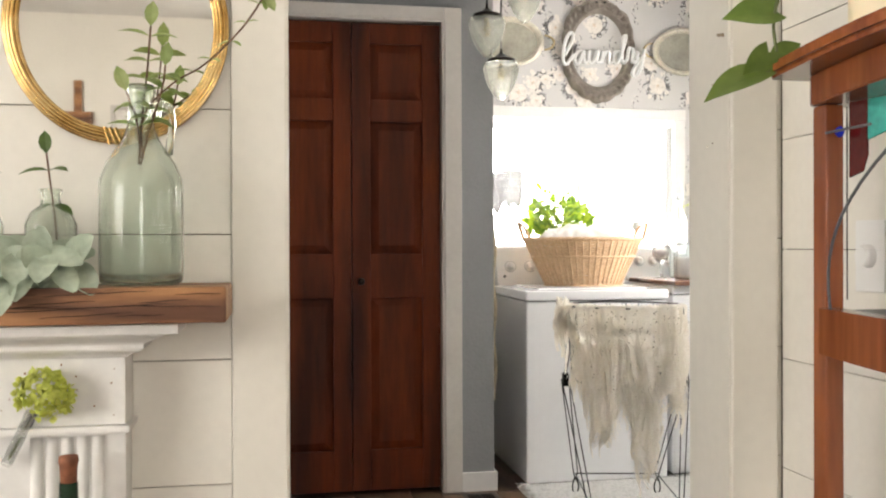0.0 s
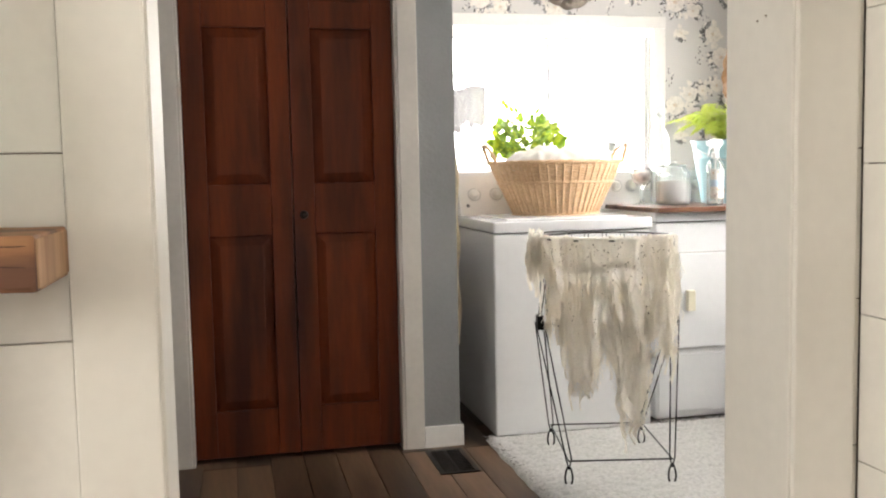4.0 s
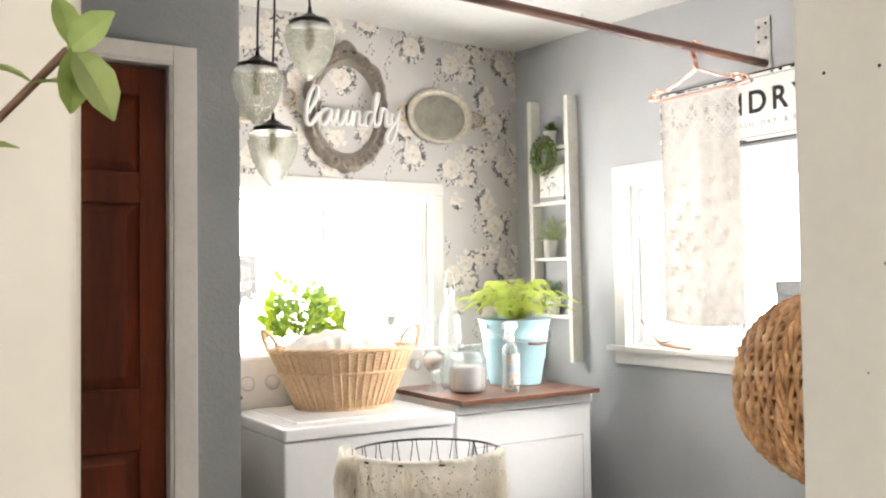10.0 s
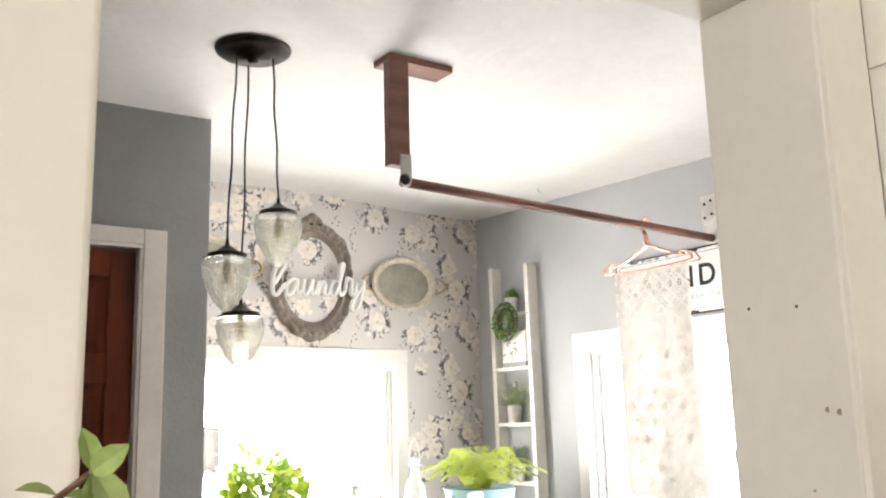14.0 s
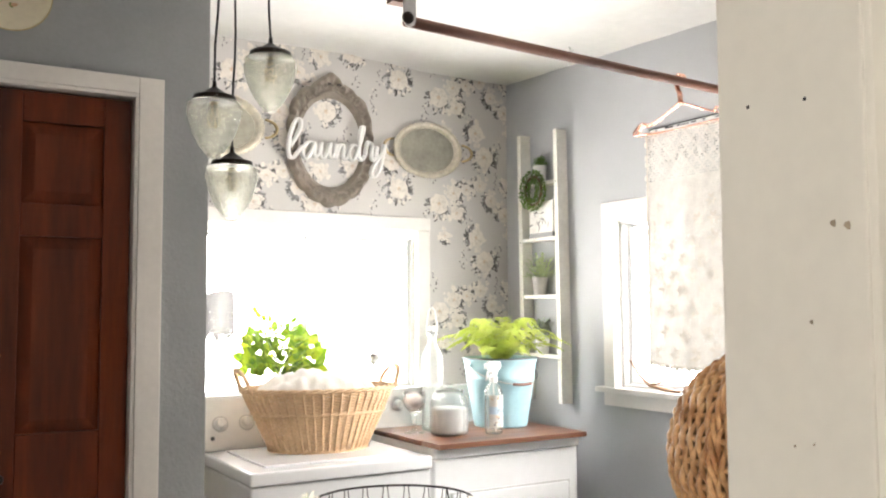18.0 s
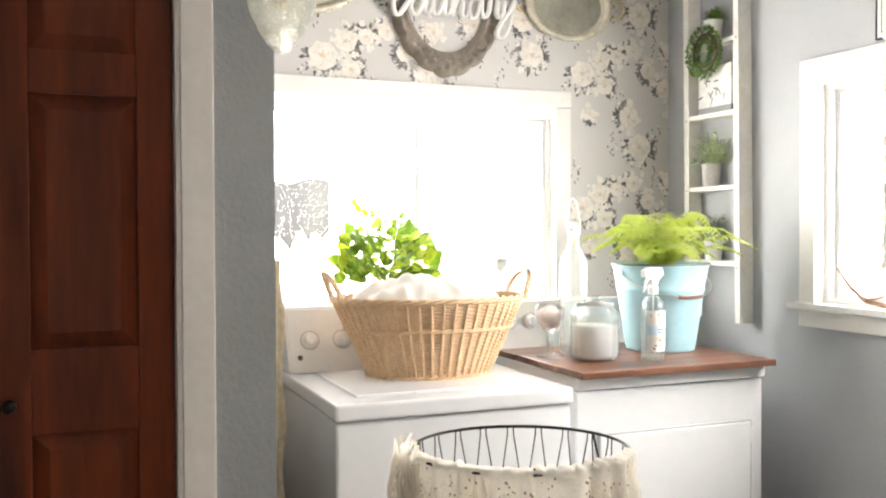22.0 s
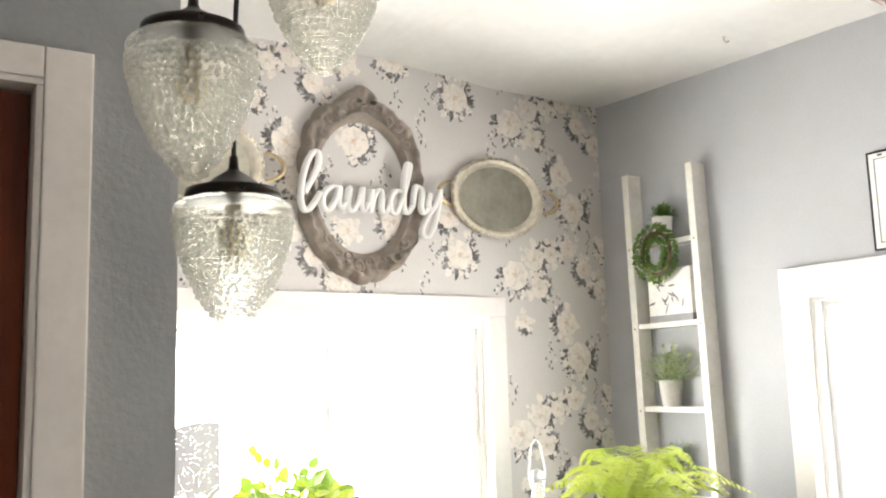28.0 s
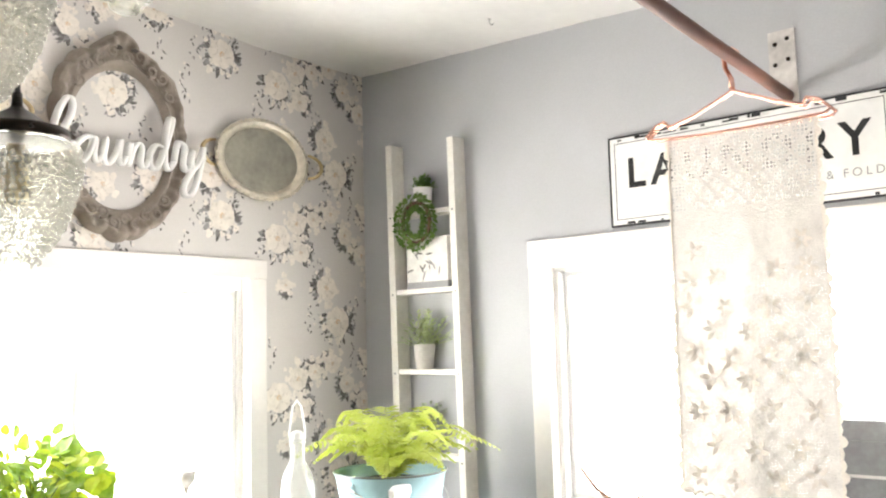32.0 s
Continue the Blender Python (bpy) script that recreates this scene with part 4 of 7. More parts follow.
cons.data.transform(Matrix(((0, 1, 0, 0), (1, 0, 0, 0), (0, 0, 1, 0), (0, 0, 0, 1))) @ Matrix.Diagonal((1, 0.69, 1, 1)))
bmx = bmesh.new()
bmx.from_mesh(cons.data)
bmesh.ops.recalc_face_normals(bmx, faces=bmx.faces[:])
bmesh.ops.bevel(bmx, geom=bmx.edges[:], offset=0.006, segments=2, affect="EDGES")
bmx.to_mesh(cons.data)
bmx.free()


dial_grey = mat("pale_grey_plastic", (0.55, 0.54, 0.53), rough=0.4, vary=0.02, scale=9, fine=60, bump=0.0)


def dial(parent, x, y, z, tilt, r=0.026):
    d = part("dial", lathe([(r, 0), (r, 0.006), (r * 0.8, 0.010), (r * 0.74, 0.022), (r * 0.6, 0.025), (0, 0.025)], 28), enamel_panel, parent, smooth=False)
    d.matrix_local = pose(x, y, z, 90 + tilt, 0, 0)
    part("dial_ring", lathe([(r * 1.02, 0.001), (r * 1.22, 0.001), (r * 1.22, 0.004), (r * 1.02, 0.004), (r * 1.02, 0.001)], 28), dial_grey, d, "pale grey ring")
    part("pointer", box(-0.002, 0.002, -r * 0.65, r * 0.65, 0.0235, 0.029, bevel=0.001), plastic_white, d)


for x in (0.072, 0.178, 0.52, 0.62):
    dial(wash, x, 0.573, 0.99, -24)
b = part("console_badge", lathe([(0, 0), (0.008, 0), (0.008, 0.003), (0, 0.004)], 16), slate, wash, "small round grey badge")
b.matrix_local = pose(0.036, 0.549, 0.940, 66, 0, 0)
for x, y in ((0.05, 0.06), (0.64, 0.06), (0.05, 0.62), (0.64, 0.62)):
    part("foot", lathe([(0, -0.014), (0.022, -0.014), (0.022, -0.004), (0.012, 0.0), (0.012, 0.022), (0, 0.022)], 14, at=(x, y, 0)), slate, wash)

# ---- dryer ----
dry = thing("clothes_dryer", "white front-loading clothes dryer beside the washer", "dryer", at=(1.985, 4.115, 0.014))
part("body", box(0, 0.69, 0.006, 0.66, 0.002, 0.862, bevel=0.012, seg=3), enamel, dry)
part("top_panel", box(-0.003, 0.693, -0.003, 0.664, 0.866, 0.908, bevel=0.013, seg=4), enamel, dry)
# grey plate edging the door, its colour stands for the seam's shadow
part("door_seam", box(0.069, 0.641, -0.0012, 0.0075, 0.306, 0.734, bevel=0.002), dial_grey, dry, "grey strip drawn for the shadow in the seam round the door")
dd = part("door", box(0.075, 0.635, -0.006, 0.008, 0.312, 0.728, bevel=0.008, seg=3), enamel, dry)
part("handle", box(0.135, 0.172, -0.028, -0.004, 0.478, 0.568, bevel=0.007, seg=3), mat("ivory_plastic", (0.74, 0.69, 0.53), rough=0.35, vary=0.02, scale=9, fine=60, bump=0.0), dd, "ivory door pull")
for z in (0.36, 0.66):
    part("hinge", box(0.636, 0.646, -0.004, 0.006, z, z + 0.045, bevel=0.002), plastic_white, dd)
part("toe_panel", box(0.012, 0.678, 0.0015, 0.007, 0.03, 0.285, bevel=0.004), enamel, dry)
part("console", prism([(0.0, 0.909), (0.69, 0.909), (0.69, 1.085), (0.0, 1.085)], 0.585, 0.66), enamel_panel, dry)
for x in (0.07, 0.15, 0.24, 0.50):
    dial(dry, x, 0.584, 1.015, 0, 0.024)
for x, y in ((0.05, 0.06), (0.64, 0.06), (0.05, 0.6), (0.64, 0.6)):
    part("foot", lathe([(0, -0.014), (0.022, -0.014), (0.022, -0.004), (0.012, 0.0), (0.012, 0.022), (0, 0.022)], 14, at=(x, y, 0)), slate, dry)

board = thing("wooden_board", "reddish walnut plank board lying on the dryer", "board", at=(1.972, 4.062, 0.9225))
for k, (y0, y1) in enumerate(((0.0, 0.142), (0.1425, 0.285), (0.2855, 0.43), (0.4305, 0.568))):
    part("plank", box(0.0 - 0.003 * (k % 2), 0.705 + 0.004 * (k % 2), y0, y1, 0, 0.020, bevel=0.003), walnut, board)


# ---- wicker laundry basket on the washer ----
def woven_basket(name, label, a0, b0, a1, b1, h, rows, stakes, mat_a, at, turn=(0, 0, 0), power=1.0, weave_r=0.0036, amp=0.0032, rib_r=0.0034, proud=0.0, category="basket"):
    """An oval basket: stakes, rows of weavers that pass in front of and behind them, a twisted rim and a woven base."""
    t = thing(name, label, category, at=at, turn=turn)

    def size(u):
        e = u ** power
        return a0 + (a1 - a0) * e, b0 + (b1 - b0) * e
    rods = bmesh.new()
    for k in range(stakes):
        an = 2 * math.pi * k / stakes
        pts = []
        for j in range(6):
            a, b = size(j / 5)
            pts.append(((a + proud) * math.cos(an), (b + proud) * math.sin(an), h * j / 5))
        tube(pts, rib_r, 6, bm=rods)
    tagged(part("ribbing", rods, mat_a, t, smooth=True), kind="stuff")
    wv = bmesh.new()
    steps = stakes * 3
    for r in range(rows):
        u = (r + 0.5) / rows
        a, b = size(u)
        pts = []
        for k in range(steps):
            an = 2 * math.pi * k / steps
            w = amp * math.cos(math.pi * k / 3 + math.pi * (r % 2)) + rng.uniform(-0.0004, 0.0004)
            pts.append(((a + w) * math.cos(an), (b + w) * math.sin(an), h * u + rng.uniform(-0.0008, 0.0008)))
        tube(pts, weave_r, 5, closed=True, bm=wv)
    tagged(part("weave", wv, mat_a, t, smooth=True), kind="stuff")

    def band(z, rad, a, b, nm):
        bm = bmesh.new()
        for s in range(3):
            pts = []
            for k in range(120):
                an = 2 * math.pi * k / 120
                tw = an * 14 + s * 2.094
                pts.append(((a + rad * math.cos(tw)) * math.cos(an), (b + rad * math.cos(tw)) * math.sin(an), z + rad * math.sin(tw)))
            tube(pts, rad * 0.85, 5, closed=True, bm=bm)
        return part(nm, bm, mat_a, t, smooth=True)
    band(h, 0.006, a1 + 0.003, b1 + 0.003, "rim")
    band(0.004, 0.006, a0 + 0.003, b0 + 0.003, "foot_rim")
    a, b = size(0.62)
    band(h * 0.62, 0.0042, a + 0.005, b + 0.005, "middle_band")
    part("base", lathe([(0, 0.002), (1, 0.002), (1, 0.008), (0, 0.008)], 40, sx=a0, sy=b0), mat_a, t)
    return t


lb = woven_basket("laundry_basket", "golden wicker laundry basket full of white linen", 0.186, 0.142, 0.298, 0.204, 0.232, 44, 50, wicker, (1.640, 4.42, 0.9145), turn=(0, 0, -4), weave_r=0.0030, amp=0.0030, rib_r=0.0050, proud=0.0030)
for sgn in (-1, 1):
    bm = bmesh.new()
    for s in range(3):
        pts = []
        for k in range(41):
            u = k / 40
            an = math.pi * u
            tw = u * 30 + s * 2.094
            x = 0.288 + 0.035 * math.sin(an) + 0.005 * math.cos(tw)
            pts.append((sgn * x, 0.075 * math.cos(an) + 0.005 * math.sin(tw), 0.225 + 0.085 * math.sin(an) ** 0.7 + 0.003 * math.cos(tw)))
        tube(pts, 0.0066, 6, bm=bm)
    part("handle", bm, wicker, lb, "twisted wicker handle", smooth=True)


def linen_at(u, v):
    x, y = (u * 2 - 1), (v * 2 - 1)
    r = math.sqrt(x * x + y * y)
    k = 1 / max(1.0, r / 0.98) if r > 0.98 else 1
    px, py = x * k * 0.262, y * k * 0.176
    hump = max(0, 1 - min(1, r) ** 2.2)
    z = 0.185 + 0.115 * hump ** 0.7 + 0.022 * noise.noise(Vector((px * 14, py * 14, 1.0))) + 0.012 * noise.noise(Vector((px * 34, py * 20, 4.0)))
    return (px, py, z)


linen_ob = tagged(mesh_ob("folded_linen", grid(46, 34, linen_at), linen, smooth=True), "crumpled white linen heaped in the wicker basket", "linen")
linen_ob.matrix_world = pose(1.640, 4.42, 0.9145, 0, 0, -4)


# ---- wall decor ----
oval = thing("oval_frame", "carved taupe grey oval frame hung empty on the wallpaper", "picture frame", at=(1.904, YB - 0.003, 2.211))


def oval_ring(n, w, f, closed_section=True):
    """A moulding swept round an oval: f(angle, s) gives half axes offset and depth for s from 0 to 1."""
    bm = bmesh.new()
    rings = []
    for k in range(n):
        a = 2 * math.pi * k / n
        row = []
        for s in range(w):
            ra, rb, y = f(a, s / (w - 1))
            row.append(bm.verts.new((ra * math.cos(a), y, rb * math.sin(a))))
        rings.append(row)
    for k in range(n):
        p, q = rings[k], rings[(k + 1) % n]
        for s in range(w - 1):
            bm.faces.new((p[s], q[s], q[s + 1], p[s + 1]))
        bm.faces.new((p[w - 1], q[w - 1], q[0], p[0]))
    bmesh.ops.recalc_face_normals(bm, faces=bm.faces[:])
    return bm


def bump_at(a, centre, width):
    d = (math.degrees(a) - centre + 180) % 360 - 180
    return math.exp(-(d / width) ** 2)


def frame_section(a, s):
    lobe = abs(math.sin(9 * a + 0.6)) ** 0.7
    crest = 0.048 * bump_at(a, 90, 13) + 0.020 * bump_at(a, 90, 34) + 0.016 * bump_at(a, 270, 13) + 0.024 * bump_at(a, 270, 38)
    side = 0.020 * abs(math.sin(2 * a)) + 0.010 * bump_at(a, 135, 14) + 0.010 * bump_at(a, 45, 14)
    wa = 0.154 + s * (0.048 + 0.010 * lobe + side + 0.3 * crest)
    wb = 0.204 + s * (0.046 + 0.010 * lobe + 1.1 * side + crest)
    prof = (0.0, 0.012, 0.020, 0.014, 0.018, 0.030, 0.034, 0.026, 0.0)
    i = min(int(s * 8), 7)
    y = prof[i] + (prof[i + 1] - prof[i]) * (s * 8 - i)
    scroll = 0.5 + 0.5 * math.sin(13 * a + 7.0 * s) * math.cos(27 * a - 5 * s)
    carve = (0.015 * scroll - 0.005) * math.sin(math.pi * min(1, (s - 0.3) / 0.7)) if s > 0.3 else 0
    return wa, wb, -0.002 - max(0, y + carve)


part("moulding", oval_ring(420, 31, frame_section), grey_frame, oval)
# raised scrolls, dense at the crest and the foot
for a0, reach in ((90, 52), (270, 44)):
    for k in range(-4, 5):
        a = radians(a0 + reach * k / 4)
        curl = []
        for j in range(22):
            e = j * 0.36
            q = 0.019 * (1 - j / 26)
            curl.append(((0.180 + 0.004 * (k % 2)) * math.cos(a) + q * math.cos(e + k), -0.040, (0.240 + 0.012 * (1 if k % 2 else -0.4)) * math.sin(a) + q * math.sin(e + k)))
        part("carved_scroll", tube(curl, [0.0048 * (1 - 0.6 * j / 22) for j in range(22)], 7), grey_frame, oval, smooth=True)
for sx in (-1, 1):
    hole = part("pierced_hollow", lathe([(0, 0), (0.011, 0), (0.011, 0.001), (0, 0.0014)], 12, sx=1.2, sy=0.6), mat("dark_pierced_hollow", (0.06, 0.05, 0.042), rough=0.9), oval, "dark pierced hollow")
    hole.matrix_local = pose(sx * 0.026, -0.041, 0.262, 90, 0, 0)

script = thing("laundry_script", "white cursive wooden word laundry across the oval frame", "sign", at=(1.676, YB - 0.045, 2.118))
strokes = {
    "letter_l": [(14, 40), (34, 72), (51, 110), (49, 136), (36, 134), (20, 104), (9, 62), (7, 20), (16, 0), (32, 8), (56, 42)],
    "letter_a": [(103, 54), (84, 58), (62, 38), (60, 12), (74, 2), (92, 24), (104, 56), (101, 20), (108, 6), (121, 20)],
    "letter_u": [(121, 20), (130, 58), (124, 18), (135, 3), (154, 26), (164, 58), (159, 16), (168, 5), (180, 22)],
    "letter_n": [(180, 22), (187, 54), (182, 2), (194, 38), (209, 54), (216, 40), (213, 10), (224, 3), (238, 24)],
    "letter_d": [(274, 50), (252, 54), (236, 30), (240, 4), (256, 4), (276, 50), (294, 112), (288, 122), (279, 90), (275, 20), (285, 2), (300, 20)],
    "letter_r": [(300, 20), (308, 62), (316, 68), (328, 56), (324, 16), (332, 3), (342, 14)],
    "letter_y": [(342, 14), (350, 52), (346, 20), (356, 10), (372, 34), (380, 62), (372, 14), (358, -34), (342, -56), (326, -52), (328, -30), (350, 4), (382, 38)],
}


def smooth_line(pts, per=6):
    out = []
    for i in range(len(pts) - 1):
        p = [Vector(pts[max(0, min(len(pts) - 1, i + d))]) for d in (-1, 0, 1, 2)]
        for k in range(per):
            t = k / per
            out.append(0.5 * ((2 * p[1]) + (p[2] - p[0]) * t + (2 * p[0] - 5 * p[1] + 4 * p[2] - p[3]) * t * t + (3 * p[1] - p[0] - 3 * p[2] + p[3]) * t ** 3))
    out.append(Vector(pts[-1]))
    return out


for n, pts in strokes.items():
    line = smooth_line([(0.00128 * x, 0, 0.00128 * z + 0.000055 * x) for x, z in pts])
    wide = [0.0082 + 0.0050 * abs((line[min(k + 1, len(line) - 1)] - line[max(k - 1, 0)]).normalized().z) for k in range(len(line))]
    part(n, tube([(p.x, p.y, p.z) for p in line], wide, 10, flat=0.8), white_script, script, smooth=True)


# darker than silver_plate: the well's dim grey-green reflection is put into its colour
silver_well_mirrored = mat("silver_with_dark_reflection", (0.44, 0.42, 0.345), rough=0.30, metal=0.85, vary=0.08, scale=9, fine=60, bump=0.03)


def silver_tray(at, label):
    t = thing("silver_tray", label, "tray", at=at, group="trays on the wallpaper")
    t.scale = (1.08, 1.0, 1.02)

    def sec(a, s):
        bead = 0.005 * abs(math.sin(17 * a)) * (s > 0.7)
        prof = [(0.110, -0.004), (0.125, -0.006), (0.138, -0.010), (0.150, -0.022), (0.163, -0.026), (0.172, -0.020), (0.170, -0.012), (0.140, -0.002)]
        i = min(int(s * 7), 6)
        f = s * 7 - i
        r = prof[i][0] * (1 - f) + prof[i + 1][0] * f + bead
        y = prof[i][1] * (1 - f) + prof[i + 1][1] * f
        return max(r, 0.001), max(r * 0.76, 0.001), y
    part("dish", oval_ring(136, 22, sec), silver_plate, t, smooth=True)
    well = [(0.137 * math.cos(2 * math.pi * k / 64), 0.104 * math.sin(2 * math.pi * k / 64)) for k in range(64)]
    part("well", prism(well, -0.0112, -0.003), silver_well_mirrored, t, "mirror-like well, dark reflection put into its colour")
    rim = bmesh.new()
    for k in range(60):
        a = 2 * math.pi * k / 60
        bmesh.ops.create_icosphere(rim, subdivisions=1, radius=0.0055, matrix=Matrix.Translation((0.170 * math.cos(a), -0.022, 0.131 * math.sin(a))))
    part("beaded_rim", rim, silver_plate, t)
    for s in (-1, 1):
        pts = []
        for k in range(15):
            a = radians(-80 + 160 * k / 14)
            pts.append((s * (0.160 + 0.066 * math.cos(a) ** 0.8 if math.cos(a) > 0 else 0.16), -0.018 - 0.010 * math.cos(a), 0.040 * math.sin(a)))
        part("handle", tube(pts, [0.005 + 0.002 * math.sin(math.pi * k / 14) for k in range(15)], 8), brass_pale, t, "pale brass handle", smooth=True)
    return t


silver_tray((2.412, YB - 0.004, 2.218), "oval tarnished silver tray with a beaded rim")
silver_tray((1.394, YB - 0.004, 2.240), "oval silver tray with pale brass handles")

# ---- pendant light ----
pend = thing("pendant_light", "three-drop pendant lamp with pebbled glass acorn shades", "pendant lamp", at=(0.973, 3.396, ZC))
part("canopy", lathe([(0, -0.042), (0.014, -0.042), (0.017, -0.032), (0.050, -0.028), (0.054, -0.020), (0.096, -0.017), (0.109, -0.008), (0.111, 0.0), (0, 0.0)], 40), bronze, pend, "dark bronze ceiling rose", smooth=True)
shade_out = [(0.92 * r, z) for r, z in ((0.0, -0.204), (0.010, -0.203), (0.019, -0.198), (0.021, -0.190), (0.026, -0.184), (0.042, -0.163), (0.057, -0.136), (0.067, -0.108), (0.0720, -0.086), (0.0735, -0.075), (0.0715, -0.071), (0.0745, -0.066), (0.0735, -0.060), (0.066, -0.055), (0.054, -0.051), (0.050, -0.046))]
for dx, dy, zt in ((-0.065, 0.008, 2.036), (0.012, 0.096, 1.886), (0.079, -0.010, 2.168)):
    base = Vector((dx, dy, zt - ZC))
    cap = part("socket_cap", lathe([(0, 0), (0.005, 0), (0.006, -0.014), (0.009, -0.018), (0.022, -0.026), (0.034, -0.036), (0.044, -0.040), (0.054, -0.041), (0.056, -0.050), (0.054, -0.055), (0.048, -0.056), (0, -0.056)], 32), bronze, pend, "dark bronze shade cap", smooth=True)
    cap.matrix_local = Matrix.Translation(base)
    for k in range(3):
        a = radians(20 + 120 * k)
        s = part("thumb_screw", tube([(0.052 * math.cos(a), 0.052 * math.sin(a), -0.048), (0.066 * math.cos(a), 0.066 * math.sin(a), -0.048)], 0.0022, 6), bronze, cap)
    inner = [(max(r - 0.004, 0.0), z + (0.004 if r < 0.03 else 0.0)) for r, z in shade_out]
    sh = lathe(shade_out + inner[::-1], 48)
    o = part("shade", sh, pebbled_glass, pend, "pebbled clear glass acorn shade", smooth=True)
    o.matrix_local = Matrix.Translation(base)
    bumps = bmesh.new()
    for r in range(16):
        z = -0.079 - 0.0070 * r
        rad = np.interp(-z, [0.075, 0.086, 0.108, 0.136, 0.163, 0.184], [0.0673, 0.0660, 0.0614, 0.0522, 0.0386, 0.0241])
        m = max(12, int(2 * math.pi * rad / 0.0088))
        for k in range(m):
            a = 2 * math.pi * (k + 0.5 * (r % 2) + rng.uniform(-0.22, 0.22)) / m
            bmesh.ops.create_icosphere(bumps, subdivisions=1, radius=rng.uniform(0.0036, 0.0050), matrix=Matrix.Translation((rad * math.cos(a), rad * math.sin(a), z + rng.uniform(-0.0016, 0.0016))))
    tagged(part("pebble_texture", bumps, bead_glass, o, smooth=True), kind="stuff")
    bulb = part("bulb", lathe([(0, -0.125), (0.010, -0.121), (0.016, -0.108), (0.015, -0.095), (0.009, -0.080), (0.009, -0.058), (0, -0.058)], 20), mat("amber_bulb_glass", (0.75, 0.62, 0.40), rough=0.1, vary=0.02, bump=0.0), pend, "unlit amber filament bulb", smooth=True)
    bulb.matrix_local = Matrix.Translation(base)
    top = Vector((dx * 0.75, dy * 0.6, -0.020))
    pts = [top.lerp(base, k / 12) + Vector((0.0025 * math.sin(k * 1.1), 0.002 * math.cos(k), 0)) for k in range(13)]
    pts[0], pts[-1] = top, base
    part("cord", tube(pts, 0.0032, 8), sign_black, pend, "black fabric cord", smooth=True)

# ---- clothes rod ----
rod = thing("clothes_rod", "brown wooden clothes rod hung from ceiling bracket to wall", "rod", at=(0, 0, 0))
R0, R1 = Vector((1.374, 3.228, 2.221)), Vector((XR - 0.004, 3.340, 2.213))
part("pole", tube([R0.lerp(R1, k / 8) for k in range(9)], 0.0155, 14), rod_wood, rod, smooth=True)
part("bracket_upright", box(1.324, 1.390, 3.205, 3.243, 2.262, ZC - 0.022, bevel=0.003), rod_wood, rod, "brown wooden bracket post")
part("bracket_plate", box(1.324, 1.553, 3.205, 3.300, ZC - 0.0215, ZC - 0.0005, bevel=0.003), rod_wood, rod)
part("end_strap", prism([(x - 0.022, z + 0.006) for x, z in ((1.376, 2.290), (1.376, 2.205), (1.383, 2.194), (1.396, 2.190), (1.407, 2.196), (1.412, 2.21), (1.412, 2.290))], 3.198, 3.2045), nickel_plate, rod, "steel strap holding the rod end")
sc = part("bolt", lathe([(0, 0), (0.017, 0), (0.016, 0.006), (0.009, 0.010), (0, 0.011)], 16), bronze, rod)
sc.matrix_local = pose(1.364, 3.1975, 2.219, 90, 0, 0)
wp = part("wall_plate", box(XR - 0.005, XR - 0.0003, 3.314, 3.384, 2.190, 2.390, bevel=0.0015), nickel_plate, rod, "pale steel wall plate with screws")
for y, z in ((3.334, 2.365), (3.366, 2.355), (3.334, 2.310), (3.368, 2.300)):
    o = part("screw", lathe([(0, 0), (0.006, 0), (0.005, 0.003), (0, 0.004)], 10), bronze, wp)
    o.matrix_local = pose(XR - 0.005, y, z, 0, -90, 0)

HY, HX = 3.322, 2.49


def hanger(shift, turn, label):
    h = thing("wire_hanger", label, "hanger", at=(HX + shift, HY, 2.222), turn=(0, 0, turn), group="hangers on the rod")
    hook = [(0, 0.016 * math.cos(radians(a)) + 0.002, 0.003 + 0.0195 * math.sin(radians(a))) for a in range(-20, 200, 15)]
    hook = hook[::-1] + [(0, 0.016, -0.02), (0, 0.004, -0.045), (0, 0.002, -0.075)]
    for s in (-0.003, 0.003):
        part("hook", tube([(s, p[1], p[2]) for p in hook], 0.0033, 8), rose_gold, h, smooth=True)
    body = [(0, 0.0, -0.075), (0, 0.10, -0.118), (0, 0.155, -0.135), (0, 0.165, -0.120), (0, 0.185, -0.128), (0, 0.208, -0.150), (0, 0.205, -0.160), (0, 0.10, -0.163), (0, -0.10, -0.165), (0, -0.195, -0.163), (0, -0.208, -0.153), (0, -0.185, -0.130), (0, -0.160, -0.122), (0, -0.15, -0.135), (0, -0.10, -0.118)]
    for s in (-0.003, 0.003):
        part("bar", tube([(s, p[1], p[2]) for p in body], 0.0033, 8, closed=True), rose_gold, h, smooth=True)
    return h


hanger(0.0, 0, "rose gold wire hanger carrying a crochet runner")
hanger(0.012, 9, "rose gold wire hanger on the wooden rod")


def runner_at(u, v):
    """u across, v down: a slightly wavy hanging cloth."""
    y = (0.168 - 0.336 * u) * (1 + 0.05 * v)
    x = 0.006 * math.sin(u * 7 + v * 2.0) * (0.3 + v) + 0.0012 * math.sin(u * 21)
    return (x, y, -0.81 * v - 0.012 * math.sin(u * 3.1) * v)


run = thing("crochet_runner", "long ivory crochet lace runner hanging from a hanger", "lace runner", at=(HX, HY - 0.005, 2.061))
part("filet_cloth", grid(40, 110, runner_at), lace, run, "sheer filet lace", smooth=True)


